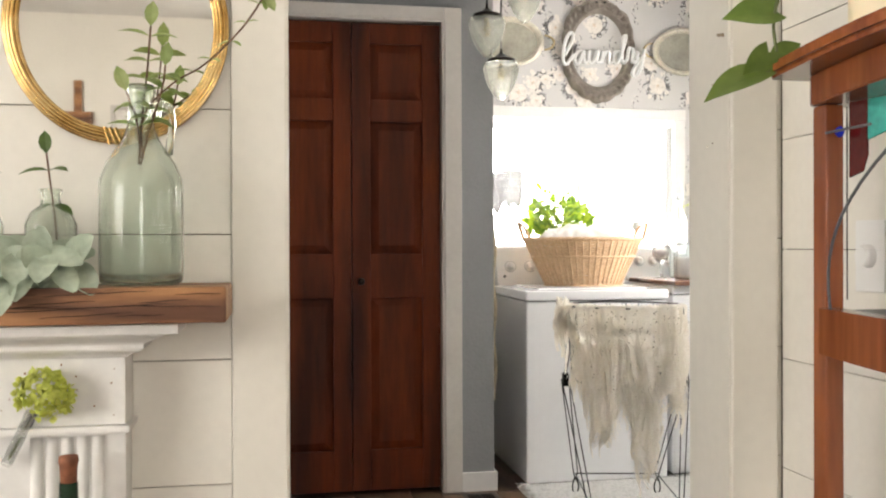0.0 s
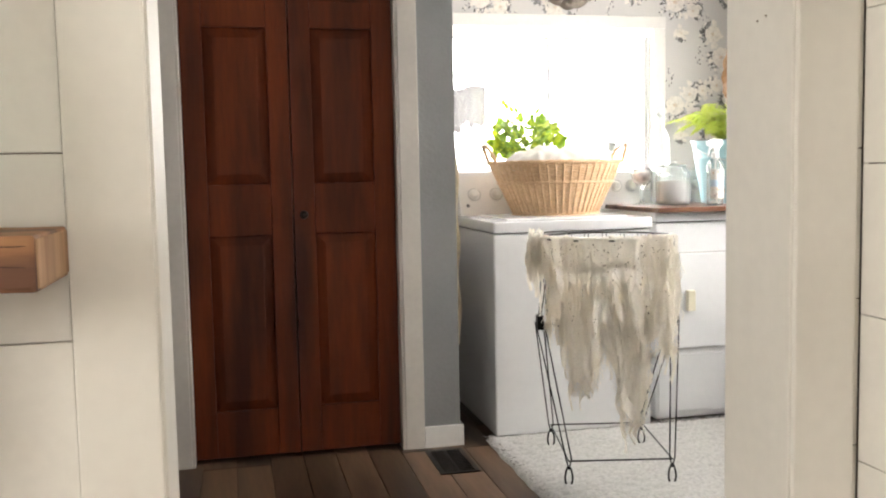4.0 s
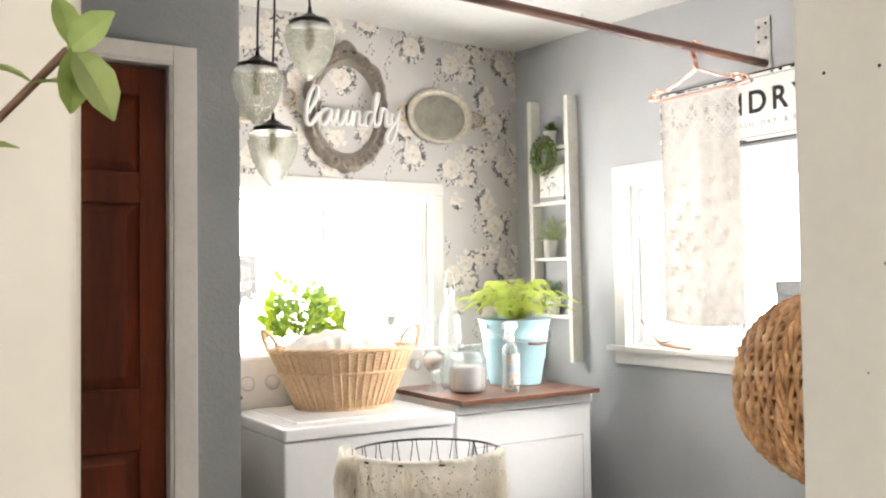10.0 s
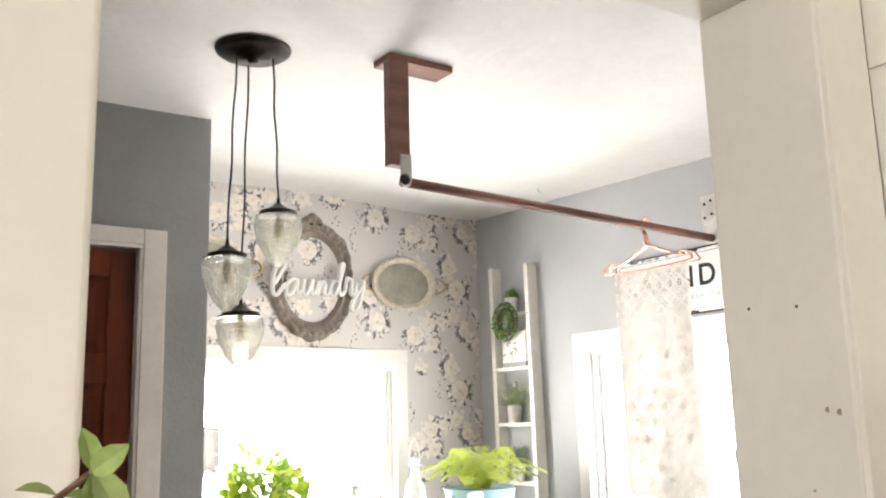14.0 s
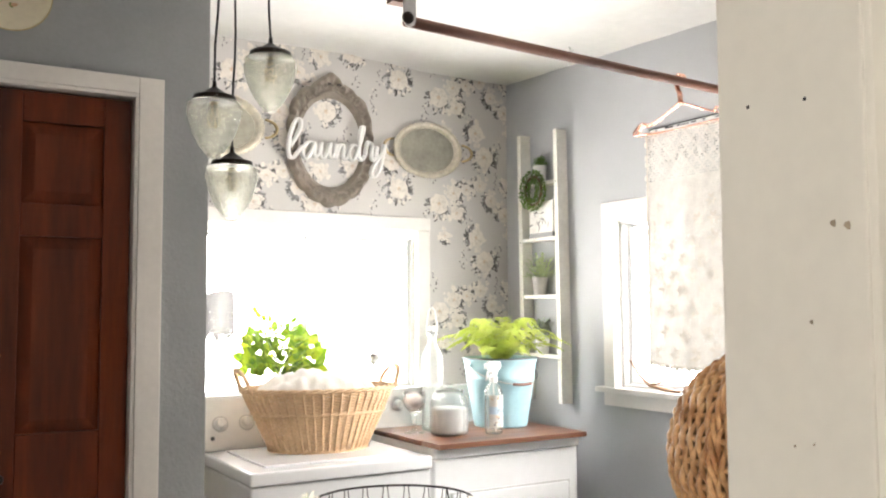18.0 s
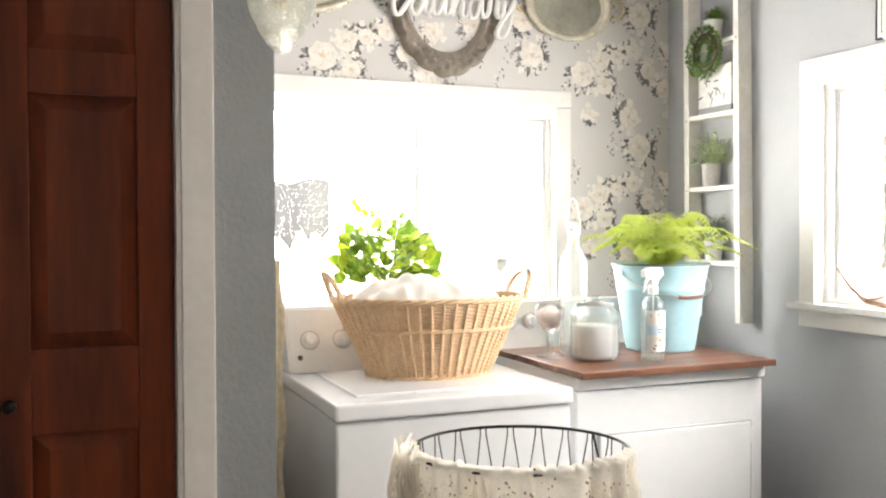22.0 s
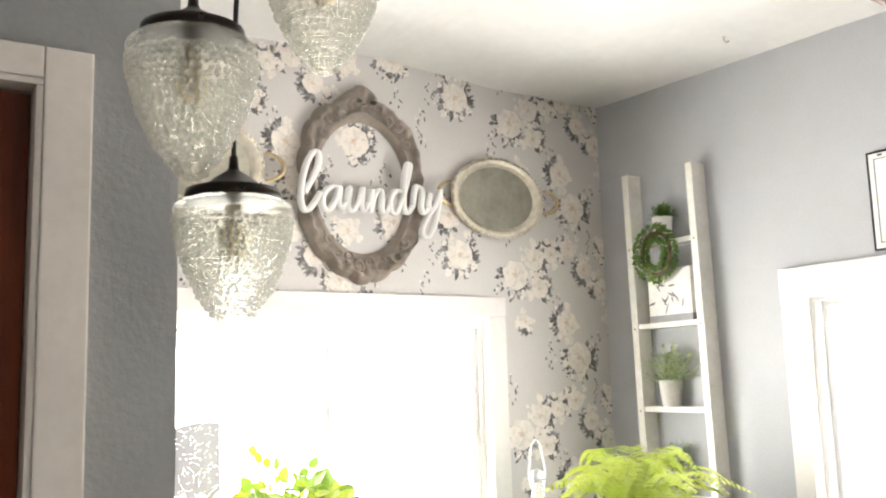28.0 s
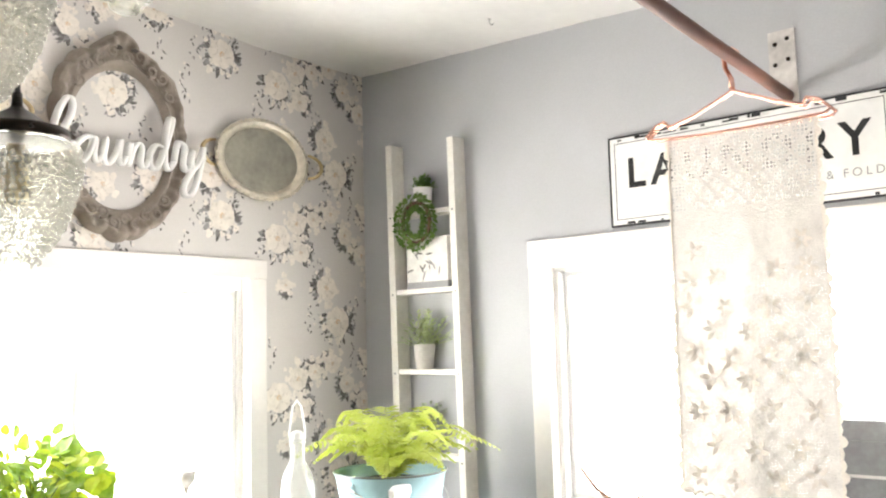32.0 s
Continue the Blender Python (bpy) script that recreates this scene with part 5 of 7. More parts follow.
def crochet_flower(u, v, r, petals):
    bm = bmesh.new()
    c = Vector(runner_at(u, v))
    for k in range(petals):
        a = 2 * math.pi * k / petals + rng.uniform(-0.15, 0.15)
        q = c + Vector((-0.003, 0.62 * r * math.cos(a), 0.62 * r * math.sin(a)))
        ring = []
        for j in range(10):
            e = 2 * math.pi * j / 10
            w, h = 0.42 * r * math.cos(e), 0.21 * r * math.sin(e) * (1 - 0.25 * math.cos(e))
            ring.append(bm.verts.new(q + Vector((-0.002 * math.cos(e), w * math.cos(a) - h * math.sin(a), w * math.sin(a) + h * math.cos(a)))))
        bm.faces.new(ring)
    part("flower", bm, crochet, run)


rng.seed(77)
for v, us in ((0.33, (0.14, 0.86)), (0.40, (0.12, 0.3, 0.7, 0.88)), (0.48, (0.14, 0.35, 0.65, 0.86)), (0.55, (0.25, 0.5, 0.75)), (0.61, (0.14, 0.38, 0.62, 0.86)), (0.68, (0.26, 0.5, 0.74)), (0.76, (0.14, 0.38, 0.62, 0.86)), (0.85, (0.25, 0.5, 0.75)), (0.93, (0.14, 0.38, 0.62, 0.86))):
    for u in us:
        crochet_flower(u + rng.uniform(-0.02, 0.02), v + rng.uniform(-0.012, 0.012), rng.uniform(0.020, 0.031), rng.choice((5, 6, 7)))
for e, side in ((0.0, 1), (1.0, -1)):
    bm = bmesh.new()
    for k in range(34):
        c = Vector(runner_at(e, (k + 0.5) / 34))
        ring = [bm.verts.new(c + Vector((0.001 * math.cos(3 * j), side * ((0.013 + 0.005 * math.sin(2.3 * k)) * math.cos(math.pi * (j / 8 - 0.5)) - 0.004), 0.0142 * math.sin(math.pi * (j / 8 - 0.5))))) for j in range(9)]
        bm.faces.new(ring)
    tagged(part("scalloped_edge", bm, crochet, run), kind="stuff")
for k in range(13):
    bm = bmesh.new()
    c = Vector(runner_at((k + 0.5) / 13, 1.0))
    tube([tuple(c + Vector((0, 0.0125 * math.cos(2 * math.pi * j / 10), 0.012 * math.sin(2 * math.pi * j / 10)))) for j in range(10)], 0.0028, 5, closed=True, bm=bm)
    part("hem_loop", bm, crochet, run)


# ---- sign over the side window ----
sg = thing("laundry_sign", "white enamel sign with worn black edge reading laundry", "sign", at=(XR - 0.001, 3.480, 2.055), turn=(0, 0, -90))
part("panel", box(-0.388, 0.388, -0.012, 0, -0.130, 0.130, bevel=0.003), sign_white, sg)
edge = bmesh.new()
for q in ((-0.390, 0.390, 0.127, 0.132), (-0.390, 0.390, -0.132, -0.127), (-0.3905, -0.386, -0.1269, 0.1269), (0.386, 0.3905, -0.1269, 0.1269)):
    box(q[0], q[1], -0.014, -0.0015, q[2], q[3], bm=edge)
part("worn_edge", edge, sign_black, sg, "chipped black edge")
for i in range(26):
    u = rng.uniform(-0.37, 0.37)
    w = rng.choice((-1, 1))
    part("chip", box(u, u + rng.uniform(0.006, 0.03), -0.0135, -0.0121, w * 0.122 - 0.004, w * 0.122 + rng.uniform(0.0, 0.005), bevel=0.0), sign_black, sg)
line = bmesh.new()
for q in ((-0.371, 0.371, 0.1105, 0.1125), (-0.371, 0.371, -0.1125, -0.1105), (-0.371, -0.369, -0.1104, 0.1104), (0.369, 0.371, -0.1104, 0.1104)):
    box(q[0], q[1], -0.0128, -0.0121, q[2], q[3], bm=line)
part("border_line", line, sign_black, sg)


def lettering(txt, size, x, z, material, parent, name, spacing=1.0, bold=0.0, depth=-0.0125):
    cu = bpy.data.curves.new(name, "FONT")
    cu.body, cu.size, cu.align_x, cu.align_y = txt, size, "CENTER", "BOTTOM_BASELINE"
    cu.space_character, cu.extrude, cu.offset = spacing, 0.0004, bold
    tmp = bpy.data.objects.new("tmp_text", cu)
    scene.collection.objects.link(tmp)
    bpy.context.view_layer.update()
    me = bpy.data.meshes.new_from_object(tmp.evaluated_get(bpy.context.evaluated_depsgraph_get()))
    bpy.data.objects.remove(tmp)
    me.materials.clear()
    me.materials.append(material)
    o = new(name, me)
    o.parent = parent
    o.matrix_local = pose(x, depth, z, 90, 0, 0)
    return o


word = lettering("LAUNDRY", 0.120, 0.0, -0.020, sign_black, sg, "lettering", spacing=1.34, bold=0.0024)
word.scale.x = 0.665 / (max(v.co.x for v in word.data.vertices) - min(v.co.x for v in word.data.vertices))
for w, x in (("WASH.", 0.038), ("DRY.", 0.163), ("&", 0.233), ("FOLD", 0.313)):
    lettering(w, 0.030, x, -0.074, mid_grey, sg, "small_word", spacing=1.5)


# ---- plants ----
def round_leaf(bm, at, way, up, r, cup=0.25, n=8):
    at, way, up = Vector(at), Vector(way).normalized(), Vector(up)
    side = way.cross(up)
    if side.length < 1e-3:
        side = way.cross(Vector((0.3, 1, 0)))
    side.normalize()
    up = side.cross(way).normalized()
    c = bm.verts.new(at + way * r - up * r * cup * 0.4)
    ring = []
    for k in range(n):
        a = 2 * math.pi * k / n
        q = r * (0.92 + 0.10 * math.cos(2 * a) + rng.uniform(-0.06, 0.06))
        ring.append(bm.verts.new(at + way * (r + q * math.cos(a)) + side * q * math.sin(a) + up * r * cup * (0.3 + 0.4 * math.cos(2 * a))))
    for k in range(n):
        bm.faces.new((c, ring[k], ring[(k + 1) % n]))


def pot(t, r0, r1, h, material, rim=0.004, label=""):
    part("pot", lathe([(0, 0), (r0, 0), (r1, h), (r1 + rim * 0.3, h + 0.002), (r1 - rim, h + 0.002), (r1 - rim - 0.002, h - 0.012), (0, h - 0.012)], 28), material, t, label, smooth=False)
    part("soil", lathe([(0, h - 0.0115), (r1 - rim - 0.003, h - 0.0115), (0, h - 0.006)], 20), soil, t)


# geranium-like plant on the window sill
ivy = thing("potted_plant", "bushy bright green potted plant on the window sill", "plant", at=(1.655, 4.885, 1.0595))
pot(ivy, 0.034, 0.043, 0.085, bucket_blue, label="pale blue pot")
rng.seed(21)
st, leaves = bmesh.new(), [bmesh.new() for _ in range(3)]
for k in range(320):
    a, e = rng.uniform(0, 6.28), rng.uniform(0.0, 1.0)
    rad = 0.178 * math.sqrt(rng.random())
    x, y = rad * math.cos(a), min(0.02, 0.75 * rad * math.sin(a)) - 0.03
    z = 0.12 + 0.235 * e * (1 - 0.55 * (rad / 0.178) ** 2)
    p = Vector((x, y, z))
    if k < 46:
        tube([(0.01 * math.cos(a), 0.008 * math.sin(a), 0.075), p * 0.5 + Vector((0, 0, 0.05)), p], 0.0014, 5, bm=st)
    out = Vector((x * 2 + rng.uniform(-.05, .05), y * 2 + rng.uniform(-.1, 0.0), rng.uniform(-0.06, 0.10)))
    round_leaf(leaves[k % 3], p, out, (rng.uniform(-0.5, 0.5), -1, rng.uniform(0.1, 0.9)), rng.uniform(0.015, 0.027))
for z, x in ((0.375, -0.115), (0.355, -0.10), (0.34, -0.075)):
    round_leaf(leaves[1], (x, -0.02, z), (-0.3, 0, 1), (0, -1, 0.2), 0.016)
tube([(0, 0, 0.075), (-0.06, -0.01, 0.22), (-0.112, -0.02, 0.375)], 0.0018, 5, bm=st)
part("branching_stem", st, stem_green, ivy)
leaf_lime = leafy("lime_young_leaf", (0.34, 0.42, 0.03), (0.44, 0.50, 0.05), trans=0.16)
for b, m in zip(leaves, (leaf_ivy, leaf_lime, leaf_ivy)):
    tagged(part("leaves", b, m, ivy), kind="stuff")

suc = thing("succulent", "tiny grey-green succulent in a white pot", "plant", at=(1.885, 4.885, 1.0595))
pot(suc, 0.020, 0.026, 0.09, pot_white)
bm = bmesh.new()
for k in range(70):
    a, e = rng.uniform(0, 6.28), rng.uniform(0.1, 1.4)
    leaf_blade(bm, (0.012 * math.cos(a), 0.012 * math.sin(a), 0.088), (math.cos(a) * math.cos(e), math.sin(a) * math.cos(e) * 0.7, math.sin(e)), (0, 0, 1), rng.uniform(0.022, 0.042), 0.008)
tagged(part("leaves", bm, leaf_sage, suc), kind="stuff")

pew = thing("metal_candle_cup", "small dull pewter cup on a slim stem", "candle holder", at=(2.108, 4.880, 1.0595))
part("stem", lathe([(0, 0), (0.022, 0), (0.020, 0.004), (0.005, 0.012), (0.004, 0.12), (0.010, 0.14), (0, 0.14)], 20), steel, pew, smooth=True)
part("cup", lathe([(0, 0.140), (0.014, 0.142), (0.026, 0.162), (0.028, 0.188), (0.024, 0.188), (0.020, 0.165), (0, 0.150)], 24), steel, pew, smooth=True)

# fern in a blue bucket
bk = thing("metal_bucket", "pale blue enamelled bucket on the walnut board", "bucket", at=(2.494, 4.42, 0.9428))
part("pail", lathe([(0, 0.006), (0.098, 0.006), (0.100, 0), (0.104, 0.002), (0.106, 0.012), (0.134, 0.205), (0.137, 0.210), (0.134, 0.215), (0.146, 0.285), (0.150, 0.288), (0.150, 0.294), (0.145, 0.296), (0.142, 0.288), (0.102, 0.020), (0, 0.014)], 44, sx=1.1, sy=1.1), bucket_blue, bk, smooth=True)
part("rim_wire", tube(arc((0, 0, 0.293), 0.164, 0, 352, 44, "xy"), 0.0032, 8, closed=True), slate, bk, "dark worn rim", smooth=True)
for s in (-1, 1):
    e = part("ear", lathe([(0, 0), (0.016, 0), (0.015, 0.004), (0.006, 0.007), (0, 0.007)], 16), bucket_blue, bk)
    e.matrix_local = pose(s * 0.158, 0, 0.262, 0, s * 82, 0)
part("bail", tube([(0.168 * math.cos(radians(a)), -0.170 * math.sin(radians(a)), 0.262 - 0.075 * math.sin(radians(a))) for a in range(0, 181, 9)], 0.0024, 8), steel, bk, "thin wire bail handle", smooth=True)
part("bail_grip", tube([(0.168 * math.cos(radians(a)), -0.170 * math.sin(radians(a)), 0.262 - 0.075 * math.sin(radians(a))) for a in range(74, 107, 4)], 0.0062, 10), rod_wood, bk, "turned wooden grip", smooth=True)
fern = thing("fern_plant", "yellow-green fern spilling out of the blue bucket", "fern", at=(2.494, 4.42, 0.9428))
part("soil", lathe([(0, 0.262), (0.132, 0.262), (0, 0.272)], 24), soil, fern)
rng.seed(8)
for f in range(48):
    a = 2 * math.pi * f / 48 * 3.0 + rng.uniform(-0.2, 0.2)
    reach, rise = rng.uniform(0.13, 0.330), rng.uniform(0.09, 0.225)
    if math.sin(a) > 0.3:
        reach *= 0.75
    bm = bmesh.new()
    pts = []
    for k in range(23):
        u = k / 22
        pts.append(Vector((reach * math.cos(a) * u, reach * math.sin(a) * u, 0.262 + rise * math.sin(u * 2.15) - 0.035 * u * u)))
    tube(pts, [0.0016 * (1 - 0.7 * k / 22) for k in range(23)], 4, bm=bm)
    for k in range(2, 23):
        u = k / 22
        d = (pts[min(k + 1, 22)] - pts[k - 1]).normalized()
        sd = d.cross(Vector((0, 0, 1))).normalized()
        ln = 0.050 * math.sin(math.pi * (0.12 + 0.86 * u)) + 0.004
        for s in (-1, 1):
            leaf_blade(bm, pts[k], sd * s + d * 0.55 + Vector((0, 0, rng.uniform(-0.25, 0.1))), (0, -0.5, 1), ln, 0.0105, fold=0.2, droop=0.2, rows=3)
    part("frond", bm, leaf_fern, fern)

# ---- bottles and jars on the board ----
sp = thing("spray_bottle", "clear spray bottle with white trigger and floral label", "spray bottle", at=(2.312, 4.205, 0.9428), turn=(0, 0, 8))
prof = [(0, 0.002), (0.030, 0.0), (0.036, 0.004), (0.037, 0.012), (0.037, 0.165), (0.034, 0.182), (0.022, 0.198), (0.014, 0.206), (0.013, 0.222)]
part("body", lathe(prof + [(r * 0.93 if r > 0.012 else 0.011, z + (0.003 if z < 0.01 else 0)) for r, z in prof[::-1]], 36), clear_glass, sp, smooth=True)
part("liquid", lathe([(0, 0.006), (0.033, 0.006), (0.0335, 0.150), (0, 0.150)], 28), clear_glass, sp, smooth=False)


def curved_label(r, z0, z1, a0, a1, material, parent, label=""):
    return part("label", grid(14, 2, lambda u, v: (r * math.cos(radians(a0 + (a1 - a0) * u)), r * math.sin(radians(a0 + (a1 - a0) * u)), z0 + (z1 - z0) * v)), material, parent, label, smooth=True)


lb2 = curved_label(0.0376, 0.03, 0.158, -160, -20, label_white, sp, "floral printed label")
band = part("label_band", grid(14, 2, lambda u, v: (0.0379 * math.cos(radians(-160 + 140 * u)), 0.0379 * math.sin(radians(-160 + 140 * u)), 0.082 + 0.030 * v)), label_paper, lb2, smooth=True)
for k in range(22):
    a, z = radians(rng.uniform(-150, -30)), rng.choice((rng.uniform(0.034, 0.074), rng.uniform(0.122, 0.154)))
    bm = bmesh.new()
    leaf_blade(bm, (0.0381 * math.cos(a), 0.0381 * math.sin(a), z), (-math.sin(a), math.cos(a), rng.uniform(-1, 1)), (math.cos(a), math.sin(a), 0), rng.uniform(0.008, 0.016), 0.007, fold=0, droop=0, rows=3)
    part("flower_print", bm, rng.choice((label_tan, ink_blush, ink_grey)), lb2)
for z in (0.098, 0.090):
    part("text_bar", box(-0.014, 0.014, -0.0392, -0.0385, z, z + 0.0035), ink_char, lb2)
part("collar", lathe([(0.0155, 0.208), (0.0165, 0.212), (0.0165, 0.230), (0.012, 0.236), (0, 0.236)], 24), plastic_white, sp)
part("trigger_head", prism([(-0.040, 0.262), (-0.042, 0.282), (-0.020, 0.292), (0.030, 0.290), (0.036, 0.270), (0.016, 0.252), (0.012, 0.237), (-0.010, 0.237), (-0.014, 0.256)], -0.010, 0.010), plastic_white, sp, "white spray head")
part("trigger", tube([(-0.014, 0, 0.258), (-0.030, 0, 0.250), (-0.034, 0, 0.232), (-0.040, 0, 0.215)], [0.005, 0.005, 0.0045, 0.003], 8), plastic_white, sp, smooth=True)
part("dip_tube", tube([(0, 0, 0.236), (0.002, 0, 0.12), (0.008, 0, 0.012)], 0.002, 6), plastic_white, sp)

jar = thing("glass_jar", "lidded glass jar of white washing powder", "jar", at=(2.150, 4.285, 0.9428))
jp = [(0, 0.003), (0.060, 0.0), (0.075, 0.006), (0.078, 0.020), (0.078, 0.125), (0.074, 0.148), (0.060, 0.162), (0.058, 0.178)]
part("body", lathe(jp + [(max(r - 0.004, 0), z + (0.004 if z < 0.01 else 0)) for r, z in jp[::-1]], 44), clear_glass, jar, smooth=True)
part("powder", lathe([(0, 0.009), (0.070, 0.009), (0.0725, 0.02), (0.0725, 0.104), (0.05, 0.112), (0.02, 0.106), (0, 0.108)], 32), powder, jar, "white washing powder", smooth=True)
part("lid", lathe([(0, 0.202), (0.012, 0.202), (0.015, 0.196), (0.010, 0.190), (0.030, 0.184), (0.062, 0.179), (0.062, 0.1745), (0, 0.1745)], 36), clear_glass, jar, "glass lid with a knob", smooth=True)

tall = thing("glass_bottle", "tall clear swing-top glass bottle", "bottle", at=(2.162, 4.44, 0.9428))
tp = [(0, 0.003), (0.036, 0.0), (0.044, 0.006), (0.045, 0.02), (0.045, 0.285), (0.042, 0.312), (0.030, 0.338), (0.019, 0.356), (0.018, 0.395), (0.022, 0.400), (0.022, 0.412), (0.017, 0.414)]
part("body", lathe(tp + [(max(r - 0.0035, 0), z + (0.004 if z < 0.01 else 0)) for r, z in tp[::-1]], 40), clear_glass, tall, smooth=True)
part("stopper", lathe([(0, 0.402), (0.014, 0.404), (0.018, 0.416), (0.016, 0.430), (0.007, 0.436), (0, 0.437)], 20), plastic_white, tall, "white stopper", smooth=True)
part("wire_bail", tube([(0.024, 0, 0.395), (0.028, 0, 0.43), (0.015, 0, 0.50), (0.0, 0, 0.515), (-0.015, 0, 0.50), (-0.028, 0, 0.43), (-0.024, 0, 0.395)], 0.003, 7), plastic_white, tall, "pale wire bail", smooth=True)
gob = thing("glass_goblet", "footed clear glass dish with a steel scoop", "glass dish", at=(2.050, 4.395, 0.9428))
gp = [(0, 0.004), (0.040, 0.0), (0.042, 0.003), (0.012, 0.012), (0.008, 0.03), (0.010, 0.06), (0.008, 0.075), (0.024, 0.088), (0.042, 0.110), (0.048, 0.140), (0.044, 0.170)]
part("bowl", lathe(gp + [(0.041, 0.170), (0.044, 0.140), (0.038, 0.112), (0.020, 0.094), (0, 0.092)], 36), clear_glass, gob, smooth=True)
part("bath_salts", lathe([(0, 0.096), (0.020, 0.098), (0.036, 0.114), (0.041, 0.140), (0.02, 0.152), (0, 0.150)], 24), mat("pink_salts", (0.80, 0.70, 0.66), rough=1.0, vary=0.06, scale=50, fine=200, bump=0.4), gob, "pale pink salts", smooth=True)
part("scoop", tube([(0.02, -0.01, 0.15), (0.03, -0.02, 0.20), (0.028, -0.025, 0.27), (0.024, -0.028, 0.32)], [0.012, 0.004, 0.003, 0.004], 8, flat=0.5), steel, gob, "small steel scoop", smooth=True)

# ---- ladder shelf ----
LX = 2.828
lad = thing("ladder_shelf", "distressed white wooden ladder shelf on the grey wall", "shelf", at=(0, 0, 0))
def lean(bm):
    """The ladder stands a little off plumb along the wall."""
    for v in bm.verts:
        v.co.y += 0.016 * (v.co.z - 2.285)
    return bm


for y0, y1, top in ((4.430, 4.457, 2.285), (4.714, 4.743, 2.300)):
    part("rail", lean(box(LX, XR - 0.001, y0, y1, 1.015, top, bevel=0.003)), ladder_white, lad)
    for z in (1.215, 1.5, 1.77, 2.04):
        s = part("screw", lathe([(0, 0), (0.0035, 0), (0.003, 0.001), (0, 0.0012)], 8), slate, lad)
        s.matrix_local = pose(LX - 0.0004, (y0 + y1) / 2 + 0.016 * (z - 2.285), z, 0, -90, 0)
SHELF = (2.052, 1.786, 1.514, 1.236)
for z in SHELF:
    part("shelf", lean(box(LX + 0.004, XR - 0.002, 4.4575, 4.7135, z - 0.017, z, bevel=0.002)), ladder_white, lad)


def shelf_pot(at, material, r0, r1, h, leaf, n, ln, w, label, spread=1.0, droop=0.3):
    t = thing("potted_plant", label, "plant", at=at, group="small plants on the ladder shelf")
    pot(t, r0, r1, h, material, 0.003)
    bm = bmesh.new()
    for k in range(n):
        a, e = rng.uniform(0, 6.28), rng.uniform(0.15, 1.5)
        d = Vector((math.cos(a) * math.cos(e) * 0.55, math.sin(a) * math.cos(e) * spread, math.sin(e)))
        tip = Vector((0, 0, h - 0.006)) + d * ln * rng.uniform(0.6, 1.0)
        tube([(0.3 * r1 * math.cos(a), 0.3 * r1 * math.sin(a), h - 0.008), tip], 0.0008, 4, bm=bm)
        for j in range(5):
            u = 0.35 + 0.16 * j
            p = Vector((0, 0, h - 0.006)).lerp(tip, u)
            leaf_blade(bm, p, d + Vector((rng.uniform(-.8, .8), rng.uniform(-.8, .8), rng.uniform(-.3, .5))), (0, 0, 1), w * rng.uniform(1.4, 2.2), w, droop=droop, rows=3)
    tagged(part("leaves", bm, leaf, t), kind="stuff")
    return t


PX = 2.852
shelf_pot((PX, 4.590, SHELF[0]), pot_white, 0.026, 0.034, 0.078, leaf_box, 44, 0.060, 0.008, "small green plant in a white ceramic pot")
shelf_pot((PX, 4.598, SHELF[2]), pot_stone, 0.028, 0.037, 0.082, leaf_pale, 48, 0.118, 0.012, "frosted green plant in a stone grey pot", spread=1.45)
shelf_pot((PX, 4.585, SHELF[3]), pot_white, 0.028, 0.036, 0.080, leaf_sage, 44, 0.095, 0.011, "grey-green plant in a white pot", spread=1.1)
wr = thing("wreath", "small round boxwood wreath hung on the ladder shelf", "wreath", at=(LX - 0.020, 4.585, 2.008))
part("hoop", tube([(0, 0.062 * math.cos(2 * math.pi * k / 32), 0.068 * math.sin(2 * math.pi * k / 32)) for k in range(32)], 0.006, 8, closed=True), twig, wr, smooth=True)
bm = bmesh.new()
for k in range(860):
    a, b = rng.uniform(0, 6.28), rng.uniform(0, 6.28)
    q = 0.064 + 0.020 * math.cos(b)
    p = (0.016 * math.sin(b) - 0.005, q * math.cos(a), q * 1.08 * math.sin(a))
    leaf_blade(bm, p, (math.sin(b) * 0.8 - 0.2, math.cos(a) * math.cos(b) - 0.8 * math.sin(a) + rng.uniform(-.5, .5), math.sin(a) * math.cos(b) + 0.8 * math.cos(a) + rng.uniform(-.5, .5)), (-1, 0, 0), rng.uniform(0.010, 0.017), 0.008, rows=3)
tagged(part("leaves", bm, leaf_box, wr), kind="stuff")
part("hanging_loop", tube([(0.002, 0, 0.068), (0.006, 0, 0.045), (0.016, 0, 0.034)], 0.0012, 5), twig, wr)
bx = thing("printed_block", "small cream wooden block with a printed grey motif", "block sign", at=(PX, 4.562, SHELF[1]))
part("block", box(-0.018, 0.020, -0.092, 0.092, 0, 0.172, bevel=0.002), label_white, bx)
for k in range(14):
    y, z = rng.uniform(-0.06, 0.06), rng.uniform(0.05, 0.13)
    bm = bmesh.new()
    leaf_blade(bm, (-0.0185, y, z), (0, rng.uniform(-1, 1), rng.uniform(-1, 1)), (-1, 0, 0), rng.uniform(0.02, 0.045), 0.007, fold=0, droop=0, rows=3)
    part("print", bm, rng.choice((ink_grey, ink_char)), bx)
part("grey_base", box(-0.0188, 0.0208, -0.0925, 0.0925, 0.0, 0.022), mid_grey, bx)

# ---- on the side window sill ----
tin = thing("metal_file_box", "grey worn tin file box with a label holder", "box", at=(XR + 0.004, 3.13, 1.1102))
part("body", box(-0.048, 0.022, -0.155, 0.155, 0, 0.235, bevel=0.004), slate, tin)
part("lid", box(-0.051, 0.024, -0.158, 0.158, 0.235, 0.285, bevel=0.005), slate, tin)
hold = bmesh.new()
